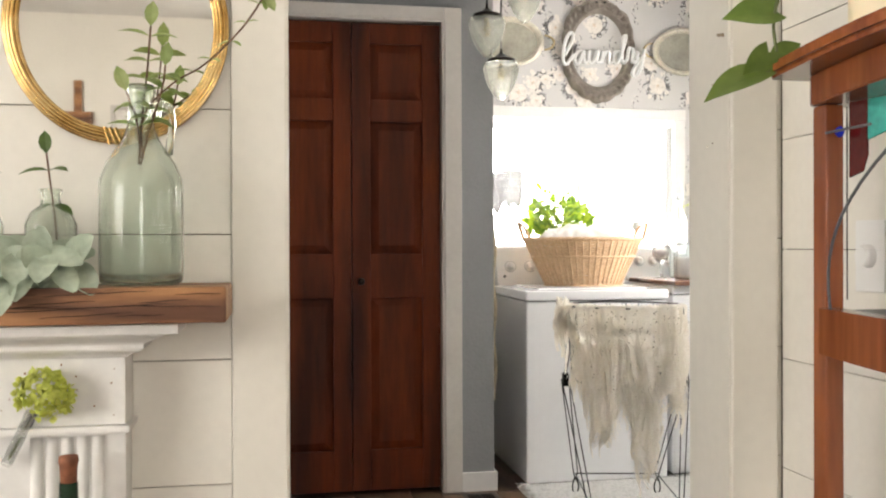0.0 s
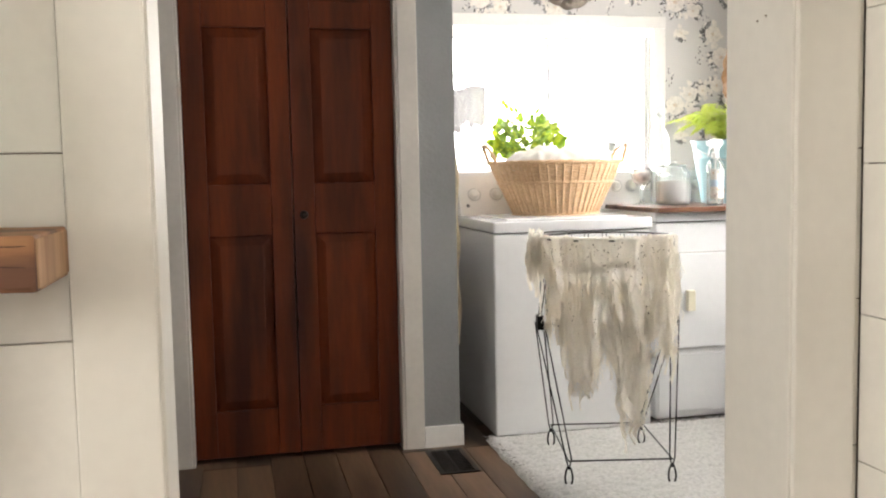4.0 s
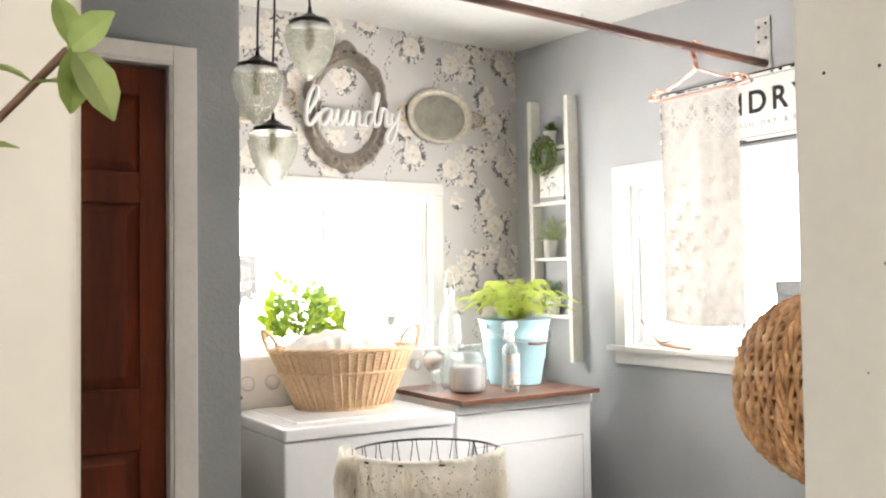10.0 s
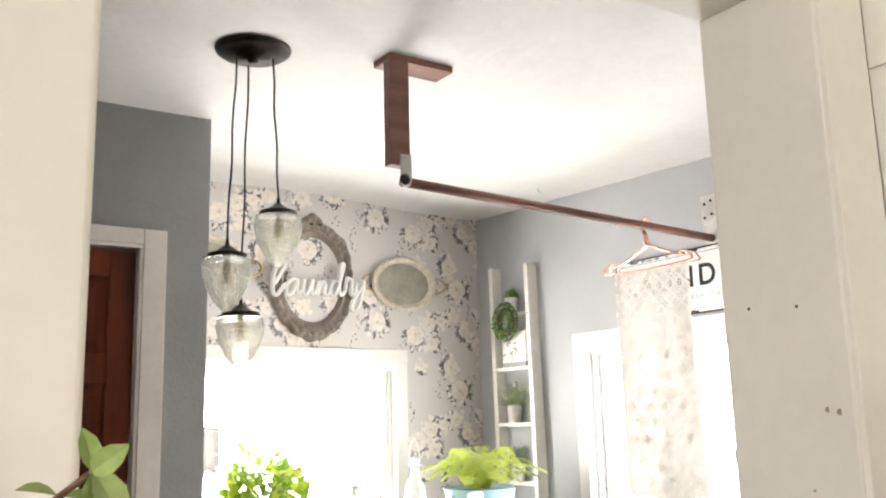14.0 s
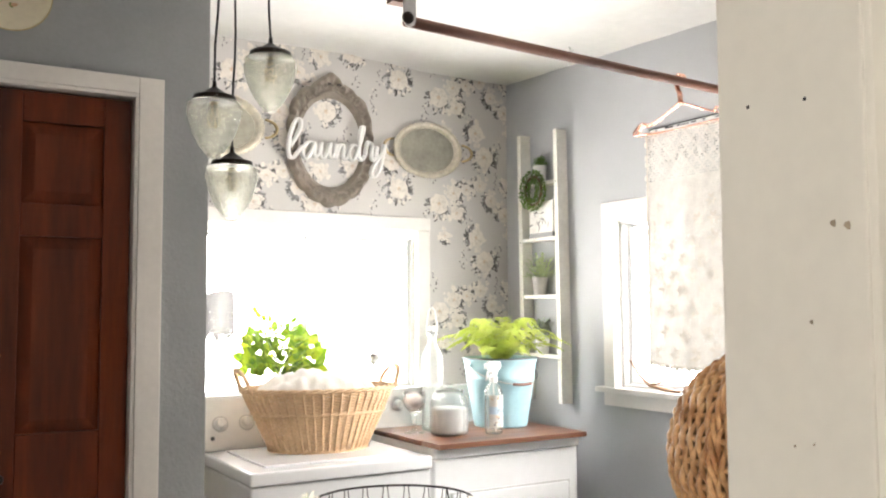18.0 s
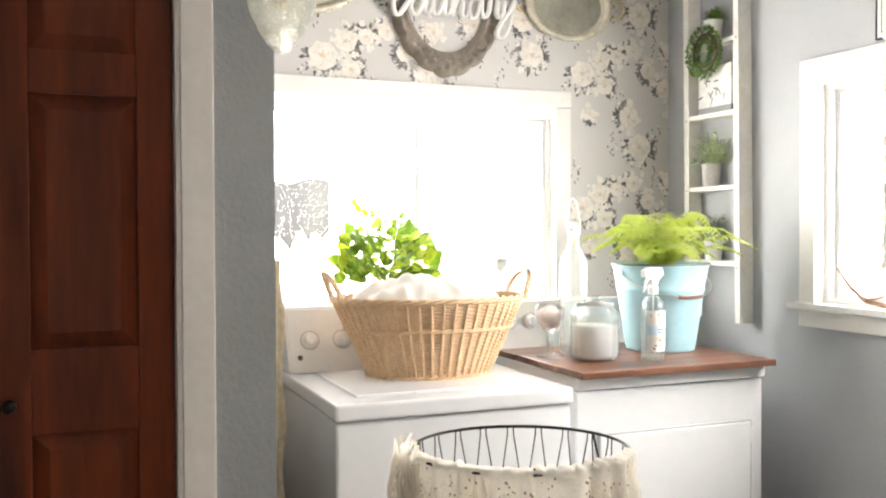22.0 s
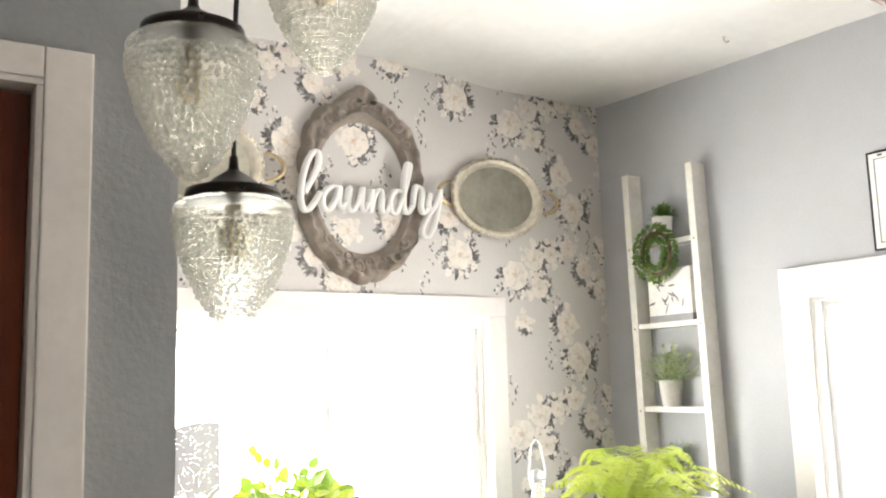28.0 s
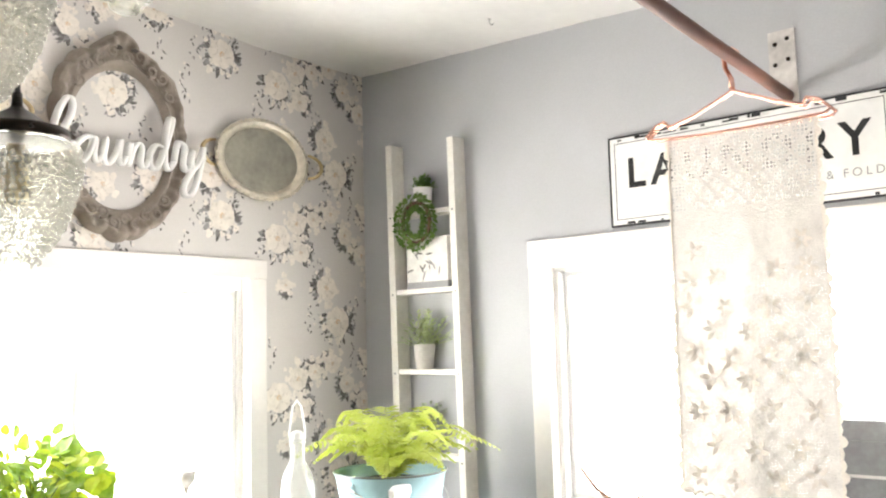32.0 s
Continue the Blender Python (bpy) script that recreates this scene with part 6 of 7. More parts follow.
for q in ((0.02, 0.13, 0.080, 0.087), (0.02, 0.13, 0.150, 0.157), (0.02, 0.027, 0.087, 0.150), (0.123, 0.13, 0.087, 0.150)):
    box(-0.0515, -0.0485, q[0], q[1], q[2], q[3], bm=hold)
part("label_holder", hold, steel, tin, "pale metal label frame")
part("handle", tube([(-0.012, -0.05 + 0.1 * k / 10, 0.285 + 0.022 * math.sin(math.pi * k / 10)) for k in range(11)], 0.003, 7), steel, tin, "thin wire top handle", smooth=True)
driftwood = mat("reddish_driftwood", (0.50, 0.32, 0.21), rough=0.7, vary=0.12, scale=30, fine=90, bump=0.2)
ant = thing("driftwood_twig", "forked reddish brown twig lying on the window sill", "twig", at=(XR - 0.006, 3.86, 1.1102))
part("branch", tube([(0, 0.16, 0.118), (0.002, 0.11, 0.06), (0.004, 0.05, 0.02), (0.002, -0.03, 0.010), (0, -0.12, 0.006)], [0.0035, 0.0055, 0.007, 0.0075, 0.006], 8), driftwood, ant, smooth=True)
part("fork", tube([(0.004, 0.05, 0.02), (0.006, 0.0, 0.035), (0.004, -0.05, 0.05)], [0.006, 0.0045, 0.003], 7), driftwood, ant, smooth=True)

# ---- lace in the window corner, hook and towel at the closet end ----
val = tagged(mesh_ob("lace_cloth", grid(60, 24, lambda u, v: (0.30 * u - 0.15, -0.014 - 0.018 * math.sin(u * 11 + v), 0.02 * abs(math.sin(u * 5 + 0.6)) * (1 - v) - (0.15 + 0.05 * (1 - u)) * v - (0.03 * abs(math.sin(u * 9)) + 0.045 * noise.noise(Vector((u * 9, 0, 4))) + 0.03 * noise.noise(Vector((u * 30, 2, 4)))) * v)), grey_lace, smooth=True), "greyish lace cloth hung in the window corner", "lace cloth")
val.matrix_world = pose(1.305, YB - 0.030, 1.512)
hk = thing("wall_hook", "small black wall hook on the closet end", "hook", at=(XC, 4.42, 1.285))
part("plate", box(0.0003, 0.004, -0.012, 0.012, -0.03, 0.025, bevel=0.001), black_metal, hk)
part("arm", tube([(0.003, 0, 0.010), (0.03, 0, 0.012), (0.054, 0, 0.014), (0.062, 0, 0.004), (0.056, 0, -0.016), (0.040, 0, -0.026)], [0.004, 0.004, 0.004, 0.005, 0.0035, 0.0025], 8), black_metal, hk, smooth=True)
tow = tagged(mesh_ob("lace_towel", grid(10, 40, lambda u, v: (0.012 + 0.082 * u + 0.006 * math.sin(v * 20 + u * 4), 0.012 * math.sin(u * 9 + v * 3), -0.92 * v)), mat("cream_lace_linen", (0.74, 0.63, 0.44), rough=0.9, vary=0.08, scale=40, fine=200, bump=0.6), smooth=True), "narrow cream lace towel hanging from the wall hook", "towel")
tow.matrix_world = pose(XC, 4.42, 1.268)
tm = tow.modifiers.new("thickness", "SOLIDIFY")
tm.thickness = 0.003

# ---- woven basket on the laundry side of the dividing wall ----
wb = woven_basket("hanging_basket", "brown woven oval basket hung on the wall by the doorway", 0.100, 0.098, 0.158, 0.152, 0.175, 19, 30, wicker_dark, (1.166, YF + 0.190, 1.262), turn=(90, 0, 0), power=0.55, weave_r=0.0040, amp=0.0048, rib_r=0.0042)
wb["category"] = "basket"


# ---- wire laundry hamper ----
HC = Vector((1.545, 3.62, 0))
ham = thing("wire_hamper", "black folding wire laundry hamper on shag rug", "hamper", at=HC, turn=(0, 0, -12))


def rim_pt(a, r, z):
    return (r * 1.0 * math.cos(a), r * 0.92 * math.sin(a), z)


part("top_ring", tube([rim_pt(2 * math.pi * k / 48, 0.245, 0.866) for k in range(48)], 0.0038, 8, closed=True), black_metal, ham, smooth=True)
part("waist_ring", tube([rim_pt(2 * math.pi * k / 40, 0.218, 0.555) for k in range(40)], 0.004, 6, closed=True), black_metal, ham, smooth=True)
for k in range(22):
    a = 2 * math.pi * k / 22
    for s in (-1, 1):
        part("side_wire", tube([rim_pt(a + s * 0.03, 0.245, 0.869), rim_pt(a + s * 0.03, 0.244, 0.849), rim_pt(a + s * 0.235, 0.218, 0.555)], 0.0017, 5), black_metal, ham)
corners = [(-0.18, -0.23), (0.18, -0.23), (0.18, 0.23), (-0.18, 0.23)]
for sx in (-1, 1):
    mid = Vector((sx * 0.248, 0, 0.555))
    for dy in (-0.016, 0.016):
        part("clamp", box(mid.x - 0.012, mid.x + 0.012, dy - 0.012, dy + 0.012, 0.53, 0.582, bevel=0.004), black_metal, ham, "dark pivot clamp")
    for s in (-0.10, 0.10):
        part("stay_wire", tube([mid + Vector((0, s * 0.2, 0.02)), (sx * 0.213, s * 1.2, 0.863)], 0.003, 6), black_metal, ham)
for x, y in corners:
    sx = 1 if x > 0 else -1
    d = Vector((0, 1 if y > 0 else -1, 0))
    top = Vector((sx * 0.248, 0.012 * d.y, 0.555))
    for s in (-0.030, 0.030):
        sd = Vector((s, 0, 0))
        part("leg", tube([top + sd * 0.5, Vector((x, y, 0.11)) + sd * 0.3, Vector((x, y, 0.075))], 0.0026, 7), black_metal, ham, smooth=True)
    loop = []
    for k in range(16):
        a = 2 * math.pi * k / 16
        loop.append(Vector((x + 0.016 * math.sin(a) * (0.6 + 0.4 * (1 - math.cos(a)) / 2), y, 0.052 + 0.034 * math.cos(a))))
    part("foot_loop", tube(loop, 0.0034, 7, closed=True), black_metal, ham, smooth=True)
for i in range(4):
    (x0, y0), (x1, y1) = corners[i], corners[(i + 1) % 4]
    part("base_wire", tube([(x0, y0, 0.105), (x1, y1, 0.105)], 0.003, 6), black_metal, ham)

# cream throw draped over the front of the rim, with torn strips
rng.seed(31)


def throw_at(u, v):
    """u along the rim, v from inside over the rim and down; deep soft folds and a ragged hem."""
    a = radians(186 + 150 * u + (0.5 - u) * 10 * max(0, v - 0.25) + 20 * (1 - u) ** 2 * min(1, 2.2 * max(0, v - 0.2)))
    w = max(0.0, (v - 0.16) / 0.84)
    fold = 0.020 * math.sin(u * 31 + 1.4 * math.sin(v * 3.2)) + 0.010 * math.sin(u * 67 + 1.0 + v * 4)
    ragged = 0.07 * noise.noise(Vector((u * 13, 3.0, 0))) + 0.05 * noise.noise(Vector((u * 44, 7.0, 0)))
    longest = 0.38 + 0.24 * math.exp(-((u - 0.60) / 0.10) ** 4) + 0.10 * math.exp(-((u - 0.27) / 0.14) ** 4) - 0.12 * math.exp(-((u - 0.02) / 0.08) ** 2) + ragged
    lump = 0.004 + 0.014 * abs(noise.noise(Vector((u * 22, 1.0, 5.0))))
    if v < 0.16:
        q = (v - 0.16) / 0.16
        r, z = 0.233 + 0.012 * q, 0.874 + 0.10 * q + lump
    else:
        r = 0.256 + fold * (0.30 + w) - 0.012 * w
        z = 0.874 + lump * (1 - w) - longest * w
    r += 0.009 * noise.noise(Vector((u * 24, v * 9, 0))) * min(1, 4 * w + 0.2)
    return rim_pt(a, r, z)


thr = thing("ruffled_throw", "cream ragged ruffled throw draped over the wire hamper", "throw blanket", at=HC, turn=(0, 0, -12))
tan_cloth = thin_cloth(mat("unbleached_lace_cotton", (0.93, 0.89, 0.82), rough=0.95, vary=0.12, scale=26, fine=150, bump=0.3, sheen=0.15, second=(0.88, 0.82, 0.73)), 0.46, (0.98, 0.94, 0.86))
part("cloth", grid(170, 70, throw_at), tan_cloth, thr, smooth=True)
eyelets = bmesh.new()
for k in range(260):
    u, v = rng.uniform(0.05, 0.95), rng.choice((0.23, 0.29, 0.36, 0.62)) + rng.gauss(0, 0.035)
    p = Vector(throw_at(u, min(0.98, v)))
    n = Vector((p.x, p.y, 0)).normalized()
    sd, q = Vector((-n.y, n.x, 0)), rng.uniform(0.0011, 0.0027)
    eyelets.faces.new([eyelets.verts.new(p + n * 0.004 + sd * q * math.cos(e) + Vector((0, 0, q * 1.3 * math.sin(e)))) for e in (0, 1.05, 2.1, 3.14, 4.19, 5.24)])
tagged(part("eyelet_holes", eyelets, mat("shadowed_eyelet", (0.30, 0.245, 0.19), rough=1.0), thr, "small dark eyelets"), kind="stuff")


def strip(p, ln, wd, flare=0.0):
    """A torn, slightly curled ribbon of the same cloth hanging from a point."""
    n = Vector((p.x, p.y, 0)).normalized()
    sd = Vector((-n.y, n.x, 0))
    ph = rng.uniform(0, 6)
    bm = bmesh.new()
    last = None
    for j in range(13):
        t = j / 12
        c = p + n * (0.006 + 0.006 * math.sin(t * 6 + ph) + flare * t * (1.4 - t)) + sd * 0.008 * math.sin(t * 5 + ph) - Vector((0, 0, ln * t))
        c.z = max(c.z, 0.05)
        w = 0.62 * wd * (1 - 0.45 * t) * (0.75 + 0.25 * math.sin(t * 11 + ph) + rng.uniform(-0.15, 0.15))
        tw = 0.9 * math.sin(t * 4 + ph)
        row = (bm.verts.new(c - sd * w * math.cos(tw) - n * w * math.sin(tw)), bm.verts.new(c + n * 0.005), bm.verts.new(c + sd * w * math.cos(tw) + n * w * math.sin(tw)))
        if last:
            bm.faces.new((last[0], last[1], row[1], row[0]))
            bm.faces.new((last[1], last[2], row[2], row[1]))
        last = row
    part("torn_strip", bm, cream_cloth, thr, smooth=True)


# bunched end of the throw on the rim
for k in range(70):
    a = radians(rng.uniform(166, 200))
    strip(Vector(rim_pt(a, rng.uniform(0.235, 0.275), rng.uniform(0.82, 0.905))), rng.uniform(0.07, 0.17), rng.uniform(0.006, 0.013), rng.uniform(0.01, 0.04))
# ribbons sewn over the sheet
for k in range(70):
    u, v0 = rng.uniform(0.03, 0.98), rng.choice((0.2, 0.3, 0.42, 0.55)) + rng.uniform(-0.05, 0.05)
    room = throw_at(u, v0)[2] - throw_at(u, 1.0)[2]
    strip(Vector(throw_at(u, v0)), min(rng.uniform(0.12, 0.30), room + 0.04), rng.uniform(0.008, 0.022))
for k in range(44):
    u = min(0.98, max(0.02, rng.gauss(0.54, 0.22)))
    strip(Vector(throw_at(u, rng.uniform(0.88, 1.0))), rng.uniform(0.04, 0.16), rng.uniform(0.006, 0.015))
for k in range(11):
    u0, v0 = rng.uniform(0.1, 0.7), rng.uniform(0.3, 0.8)
    line = []
    for j in range(24):
        u = min(0.98, u0 + 0.013 * j)
        p = Vector(throw_at(u, min(0.97, v0 + 0.008 * j * rng.choice((1, 1, 0.6)))))
        line.append(tuple(p + Vector((p.x, p.y, 0)).normalized() * 0.005))
    part("seam", tube(line, 0.0028, 5), cream_cloth, thr, smooth=True)
fr = bmesh.new()
for k in range(900):
    u = rng.uniform(0.0, 1.0)
    p = Vector(throw_at(u, rng.choice((1.0, rng.uniform(0.25, 1.0), rng.uniform(0.4, 1.0)))))
    n = Vector((p.x, p.y, 0)).normalized()
    ln = rng.uniform(0.02, 0.07)
    tube([p + n * 0.006, p + n * rng.uniform(0.004, 0.018) + Vector((rng.uniform(-.012, .012), 0, -ln * 0.5)), p + n * rng.uniform(0, 0.014) + Vector((rng.uniform(-.02, .02), 0, -ln))], 0.0010, 4, bm=fr)
tagged(part("fringe", fr, cream_cloth, thr), kind="stuff")

# ---- rug, bin, floor vent ----
RX0, RX1, RY0, RY1 = 1.20, 2.62, 2.35, 4.085


def rug_at(u, v):
    x, y = RX0 + (RX1 - RX0) * u, RY0 + (RY1 - RY0) * v
    e = min(u, 1 - u, v, 1 - v)
    z = 0.012 + 0.012 * min(1, e / 0.03) + 0.006 * noise.noise(Vector((x * 40, y * 40, 0)))
    return (x + (0.012 * noise.noise(Vector((y * 9, 1, 0))) if e < 0.01 else 0), y + (0.012 * noise.noise(Vector((x * 9, 2, 0))) if e < 0.01 else 0), z if e > 0.001 else 0.002)


rug = thing("shag_rug", "cream shag wool rug in front of the machines", "rug", at=(0, 0, 0))
part("pile_base", grid(100, 120, rug_at), rug_wool, rug, smooth=True)
tf = bmesh.new()
for k in range(9000):
    x, y = rng.uniform(RX0, RX1), RY1 - (RY1 - RY0) * rng.random() ** 1.5
    a = rng.uniform(0, 6.28)
    l, w = rng.uniform(0.008, 0.018), 0.0035
    z = 0.018
    c, s = math.cos(a), math.sin(a)
    v = [tf.verts.new(q) for q in ((x - s * w, y + c * w, z), (x + s * w, y - c * w, z), (x + c * l * 0.6, y + s * l * 0.6, z + l * 0.35), (x + c * l, y + s * l, z + l * 0.2))]
    tf.faces.new((v[0], v[1], v[2]))
    tf.faces.new((v[0], v[2], v[3]))
tagged(part("shag", tf, rug_wool, rug), kind="stuff")

binn = thing("waste_bin", "dark blue-grey round plastic waste bin beside the dryer", "waste bin", at=(2.742, 3.955, 0))
part("tub", lathe([(0, 0.004), (0.080, 0.0), (0.084, 0.004), (0.100, 0.29), (0.104, 0.295), (0.104, 0.303), (0.100, 0.305), (0.097, 0.295), (0.080, 0.010), (0, 0.010)], 32), bin_grey, binn, smooth=True)
part("rim", tube(arc((0, 0, 0.303), 0.101, 0, 351, 40, "xy"), 0.004, 6, closed=True), bin_grey, binn, smooth=True)

vent = thing("floor_vent", "dark brown metal floor register set in planks", "floor vent", at=(1.005, 3.865, 0.0))
part("frame", box(-0.075, 0.075, -0.15, 0.15, 0.0005, 0.004, bevel=0.0015), bronze, vent)
for i in range(2):
    for k in range(14):
        y = -0.125 + 0.0185 * k
        part("slat", box(-0.058 + 0.062 * i, -0.004 + 0.062 * i, y, y + 0.006, 0.0042, 0.0062), bronze, vent)


# ---- living room: mantel and what stands on it ----
shelf = thing("mantel_shelf", "thick rustic reclaimed wood mantel shelf", "mantel shelf", at=(0, 0, 0))
ms = box(-1.75, 0.041, 1.437, 1.608, 1.003, 1.058, bevel=0.005, seg=2)
bmesh.ops.subdivide_edges(ms, edges=[e for e in ms.edges if e.calc_length() > 0.6], cuts=60)
for v in ms.verts:
    v.co += Vector((0, 0.0022 * noise.noise(v.co * 9), 0.0020 * noise.noise(v.co * 13 + Vector((4, 0, 0)))))
part("beam", ms, mantel_wood, shelf)
end_wood = wood("sawn_end_grain", (0.44, 0.27, 0.15), (0.27, 0.14, 0.07), rough=0.7, axis="Z", scale=30, bump=0.4)
part("sawn_end", box(0.0395, 0.0425, 1.442, 1.603, 1.007, 1.054, bevel=0.001), end_wood, shelf, "paler sawn end grain")
crack_dark = mat("dark_wood_crack", (0.055, 0.025, 0.013), rough=0.9, vary=0.2, scale=40, fine=90, bump=0.2)
rng.seed(5)
for k in range(46):
    x, z, n = rng.uniform(-1.0, 0.0), rng.uniform(1.010, 1.052), rng.uniform(0.04, 0.16)
    slope = rng.uniform(-0.02, 0.07)
    pts = [(x + n * j / 8, 1.4352, min(1.054, max(1.008, z + slope * n * j / 8 + 0.0005 * math.sin(j * 1.3 + k)))) for j in range(9)]
    pts = [q for q in pts if q[0] < 0.036]
    if len(pts) > 3:
        part("crack", tube(pts, [0.00055 * math.sin(math.pi * (j + 0.6) / (len(pts) + 0.2)) * rng.uniform(0.5, 1.0) + 0.0003 for j in range(len(pts))], 5), crack_dark, shelf)
sur = thing("mantel_surround", "chippy white painted fireplace mantel with fluted pilaster", "fireplace surround", at=(0, 0, 0))
part("top_ledge", box(-1.60, -0.033, 1.468, 1.608, 0.984, 1.000, bevel=0.003), mantel_white, sur)
crown = [(0.0, 0.983), (-0.004, 0.979), (-0.010, 0.977)]
for k in range(9):
    q = k / 8
    crown.append((-0.014 - 0.040 * q - 0.007 * math.sin(2 * math.pi * q), 0.975 - 0.025 * q))
crown += [(-0.058, 0.948), (-0.062, 0.9445)]
cb, last = bmesh.new(), None
for d, z in crown:
    y = 1.485 - 0.7 * d
    row = [cb.verts.new(p) for p in ((-1.57, y, z), (-0.055 + d, y, z), (-0.055 + d, 1.608, z))]
    if last:
        for q in range(2):
            cb.faces.new((last[q], row[q], row[q + 1], last[q + 1]))
    last = row
bmesh.ops.recalc_face_normals(cb, faces=cb.faces[:])
part("crown_moulding", cb, mantel_white, sur)
part("frieze", box(-1.52, -0.120, 1.532, 1.608, 0.838, 0.944, bevel=0.002), mantel_white, sur)
part("ledge", box(-1.53, -0.112, 1.520, 1.608, 0.826, 0.8375, bevel=0.003), mantel_white, sur)
part("pilaster", box(-0.43, -0.122, 1.545, 1.608, 0.0, 0.8255, bevel=0.002), mantel_white, sur)
part("pilaster", box(-1.52, -1.34, 1.545, 1.608, 0.0, 0.8255, bevel=0.002), mantel_white, sur)
for x in (-1.42, -0.20):
    for k in range(5):
        c = x - 0.048 + 0.023 * k - 0.008
        fl = tube([(c, 1.545, 0.10), (c, 1.545, 0.818)], 0.0095, 12)
        part("flute", fl, mantel_white, sur, smooth=True)
part("firebox_back", box(-1.34, -0.4305, 1.585, 1.608, 0.0, 0.826), sign_black, sur, "dark firebox back")
for k in range(26):
    o = part("chip", lathe([(0, 0), (rng.uniform(0.001, 0.0022), 0), (0, 0.0005)], 6), mantel_wood, sur)
    o.matrix_local = pose(rng.uniform(-0.5, -0.13), 1.5318, rng.uniform(0.85, 0.94), 90, 0, 0)

mir = thing("round_mirror", "round mirror in a ribbed gilded brass frame", "mirror", at=(-0.140, 1.604, 1.484))
part("glass", prism([(0.158 * math.cos(2 * math.pi * k / 64), 0.174 * math.sin(2 * math.pi * k / 64)) for k in range(64)], -0.006, -0.001), mirror_mat, mir)
for i, (r, d) in enumerate(((0.157, 0.010), (0.162, 0.014), (0.167, 0.015), (0.172, 0.012), (0.176, 0.007))):
    part("reed", tube([(r * math.cos(2 * math.pi * k / 72), -d, (r + 0.017) * math.sin(2 * math.pi * k / 72)) for k in range(72)], 0.0034, 8, closed=True), gold, mir, smooth=True)
part("frame_back", oval_ring(72, 4, lambda a, s: (0.153 + 0.026 * s, 0.170 + 0.026 * s, -0.0015 - 0.007 * math.sin(math.pi * s))), gold, mir)
for a in (20, 160, 268):
    for j in range(3):
        r = 0.167
        part("ribbon_tie", tube([((r + q * 0.014) * math.cos(radians(a + 3 * (j - 1) + q * 2)), -0.017, (r + 0.017 + q * 0.014) * math.sin(radians(a + 3 * (j - 1) + q * 2))) for q in (-1, 0, 1)], 0.003, 6), gold, mir)

jug = thing("glass_jug", "large pale green glass jug with looped handle on mantel", "jug", at=(-0.094, 1.528, 1.0585))
gp = [(0, 0.010), (0.045, 0.003), (0.056, 0.0), (0.063, 0.006), (0.0645, 0.018), (0.0645, 0.150), (0.0625, 0.168), (0.054, 0.190), (0.040, 0.212), (0.028, 0.230), (0.0215, 0.250), (0.0195, 0.272), (0.0185, 0.292), (0.0215, 0.300), (0.0225, 0.308), (0.020, 0.316)]
part("body", lathe(gp + [(max(r - 0.0032, 0), z + (0.004 if z < 0.02 else 0)) for r, z in gp[::-1]], 48), green_glass, jug, smooth=True)
part("handle", tube([(0.019, -0.004, 0.284), (0.034, -0.004, 0.290), (0.046, -0.004, 0.282), (0.049, -0.004, 0.262), (0.046, -0.004, 0.232), (0.042, -0.004, 0.206)], [0.005, 0.0052, 0.0055, 0.0055, 0.006, 0.007], 10), green_glass, jug, "looped glass handle", smooth=True)
spr = thing("leafy_cutting", "variegated leafy green cuttings standing in the jug", "plant cutting", at=(-0.094, 1.528, 1.0585))
bm, sm = bmesh.new(), bmesh.new()


def stalk(pts, count, size, sm, bm):
    line = smooth_line(pts, 6)
    tube([tuple(p) for p in line], 0.0016, 5, bm=sm)
    m = len(line)
    for k in range(count):
        i = int(m * (0.45 + 0.55 * k / count))
        p = line[min(i, m - 1)]
        for s in (-1, 1):
            leaf_blade(bm, p, (s * rng.uniform(0.7, 1.0), rng.uniform(-0.9, 0.2), rng.uniform(-0.25, 0.45)), (0, -0.4, 1), size * rng.uniform(0.75, 1.2), size * 0.55, droop=0.3, fold=0.3)
    leaf_blade(bm, line[-1], line[-1] - line[-3], (0, -1, 0.3), size, size * 0.55)


stalk([(0.004, 0, 0.20), (0.0, 0.002, 0.25), (0.010, 0, 0.34), (0.016, -0.004, 0.41)], 4, 0.040, sm, bm)
stalk([(-0.004, 0.004, 0.19), (0.006, 0.0, 0.27), (0.05, -0.012, 0.318), (0.10, -0.022, 0.348), (0.158, -0.050, 0.400), (0.194, -0.104, 0.439)], 6, 0.021, sm, bm)
for way, n in (((0.6, -0.1, -0.85), 0.027), ((0.1, 0.1, -1.0), 0.022), ((-0.2, -0.1, 1.0), 0.018)):
    leaf_blade(bm, (0.195, -0.105, 0.440), way, (0.3, -1, 0.2), n, n * 0.6)
stalk([(0.0, -0.004, 0.19), (0.012, -0.004, 0.24), (0.034, -0.012, 0.31), (0.040, -0.02, 0.345)], 3, 0.036, sm, bm)
stalk([(0.0, 0.0, 0.20), (-0.006, -0.004, 0.26), (-0.020, -0.012, 0.305)], 2, 0.040, sm, bm)
part("branching_stem", sm, twig, spr, smooth=True)
part("foliage", bm, leafy("variegated_leaf", (0.19, 0.27, 0.08), (0.50, 0.55, 0.28), trans=0.30), spr)

sb = thing("small_glass_bottle", "small pale green glass bottle holding one sprig", "bottle", at=(-0.226, 1.515, 1.0585))
bp_ = [(0, 0.006), (0.024, 0.0), (0.035, 0.004), (0.038, 0.03), (0.038, 0.095), (0.030, 0.114), (0.016, 0.124), (0.013, 0.138), (0.017, 0.148), (0.015, 0.150)]
part("body", lathe(bp_ + [(max(r - 0.003, 0), z + (0.004 if z < 0.01 else 0)) for r, z in bp_[::-1]], 36), green_glass, sb, smooth=True)
bm, sm = bmesh.new(), bmesh.new()
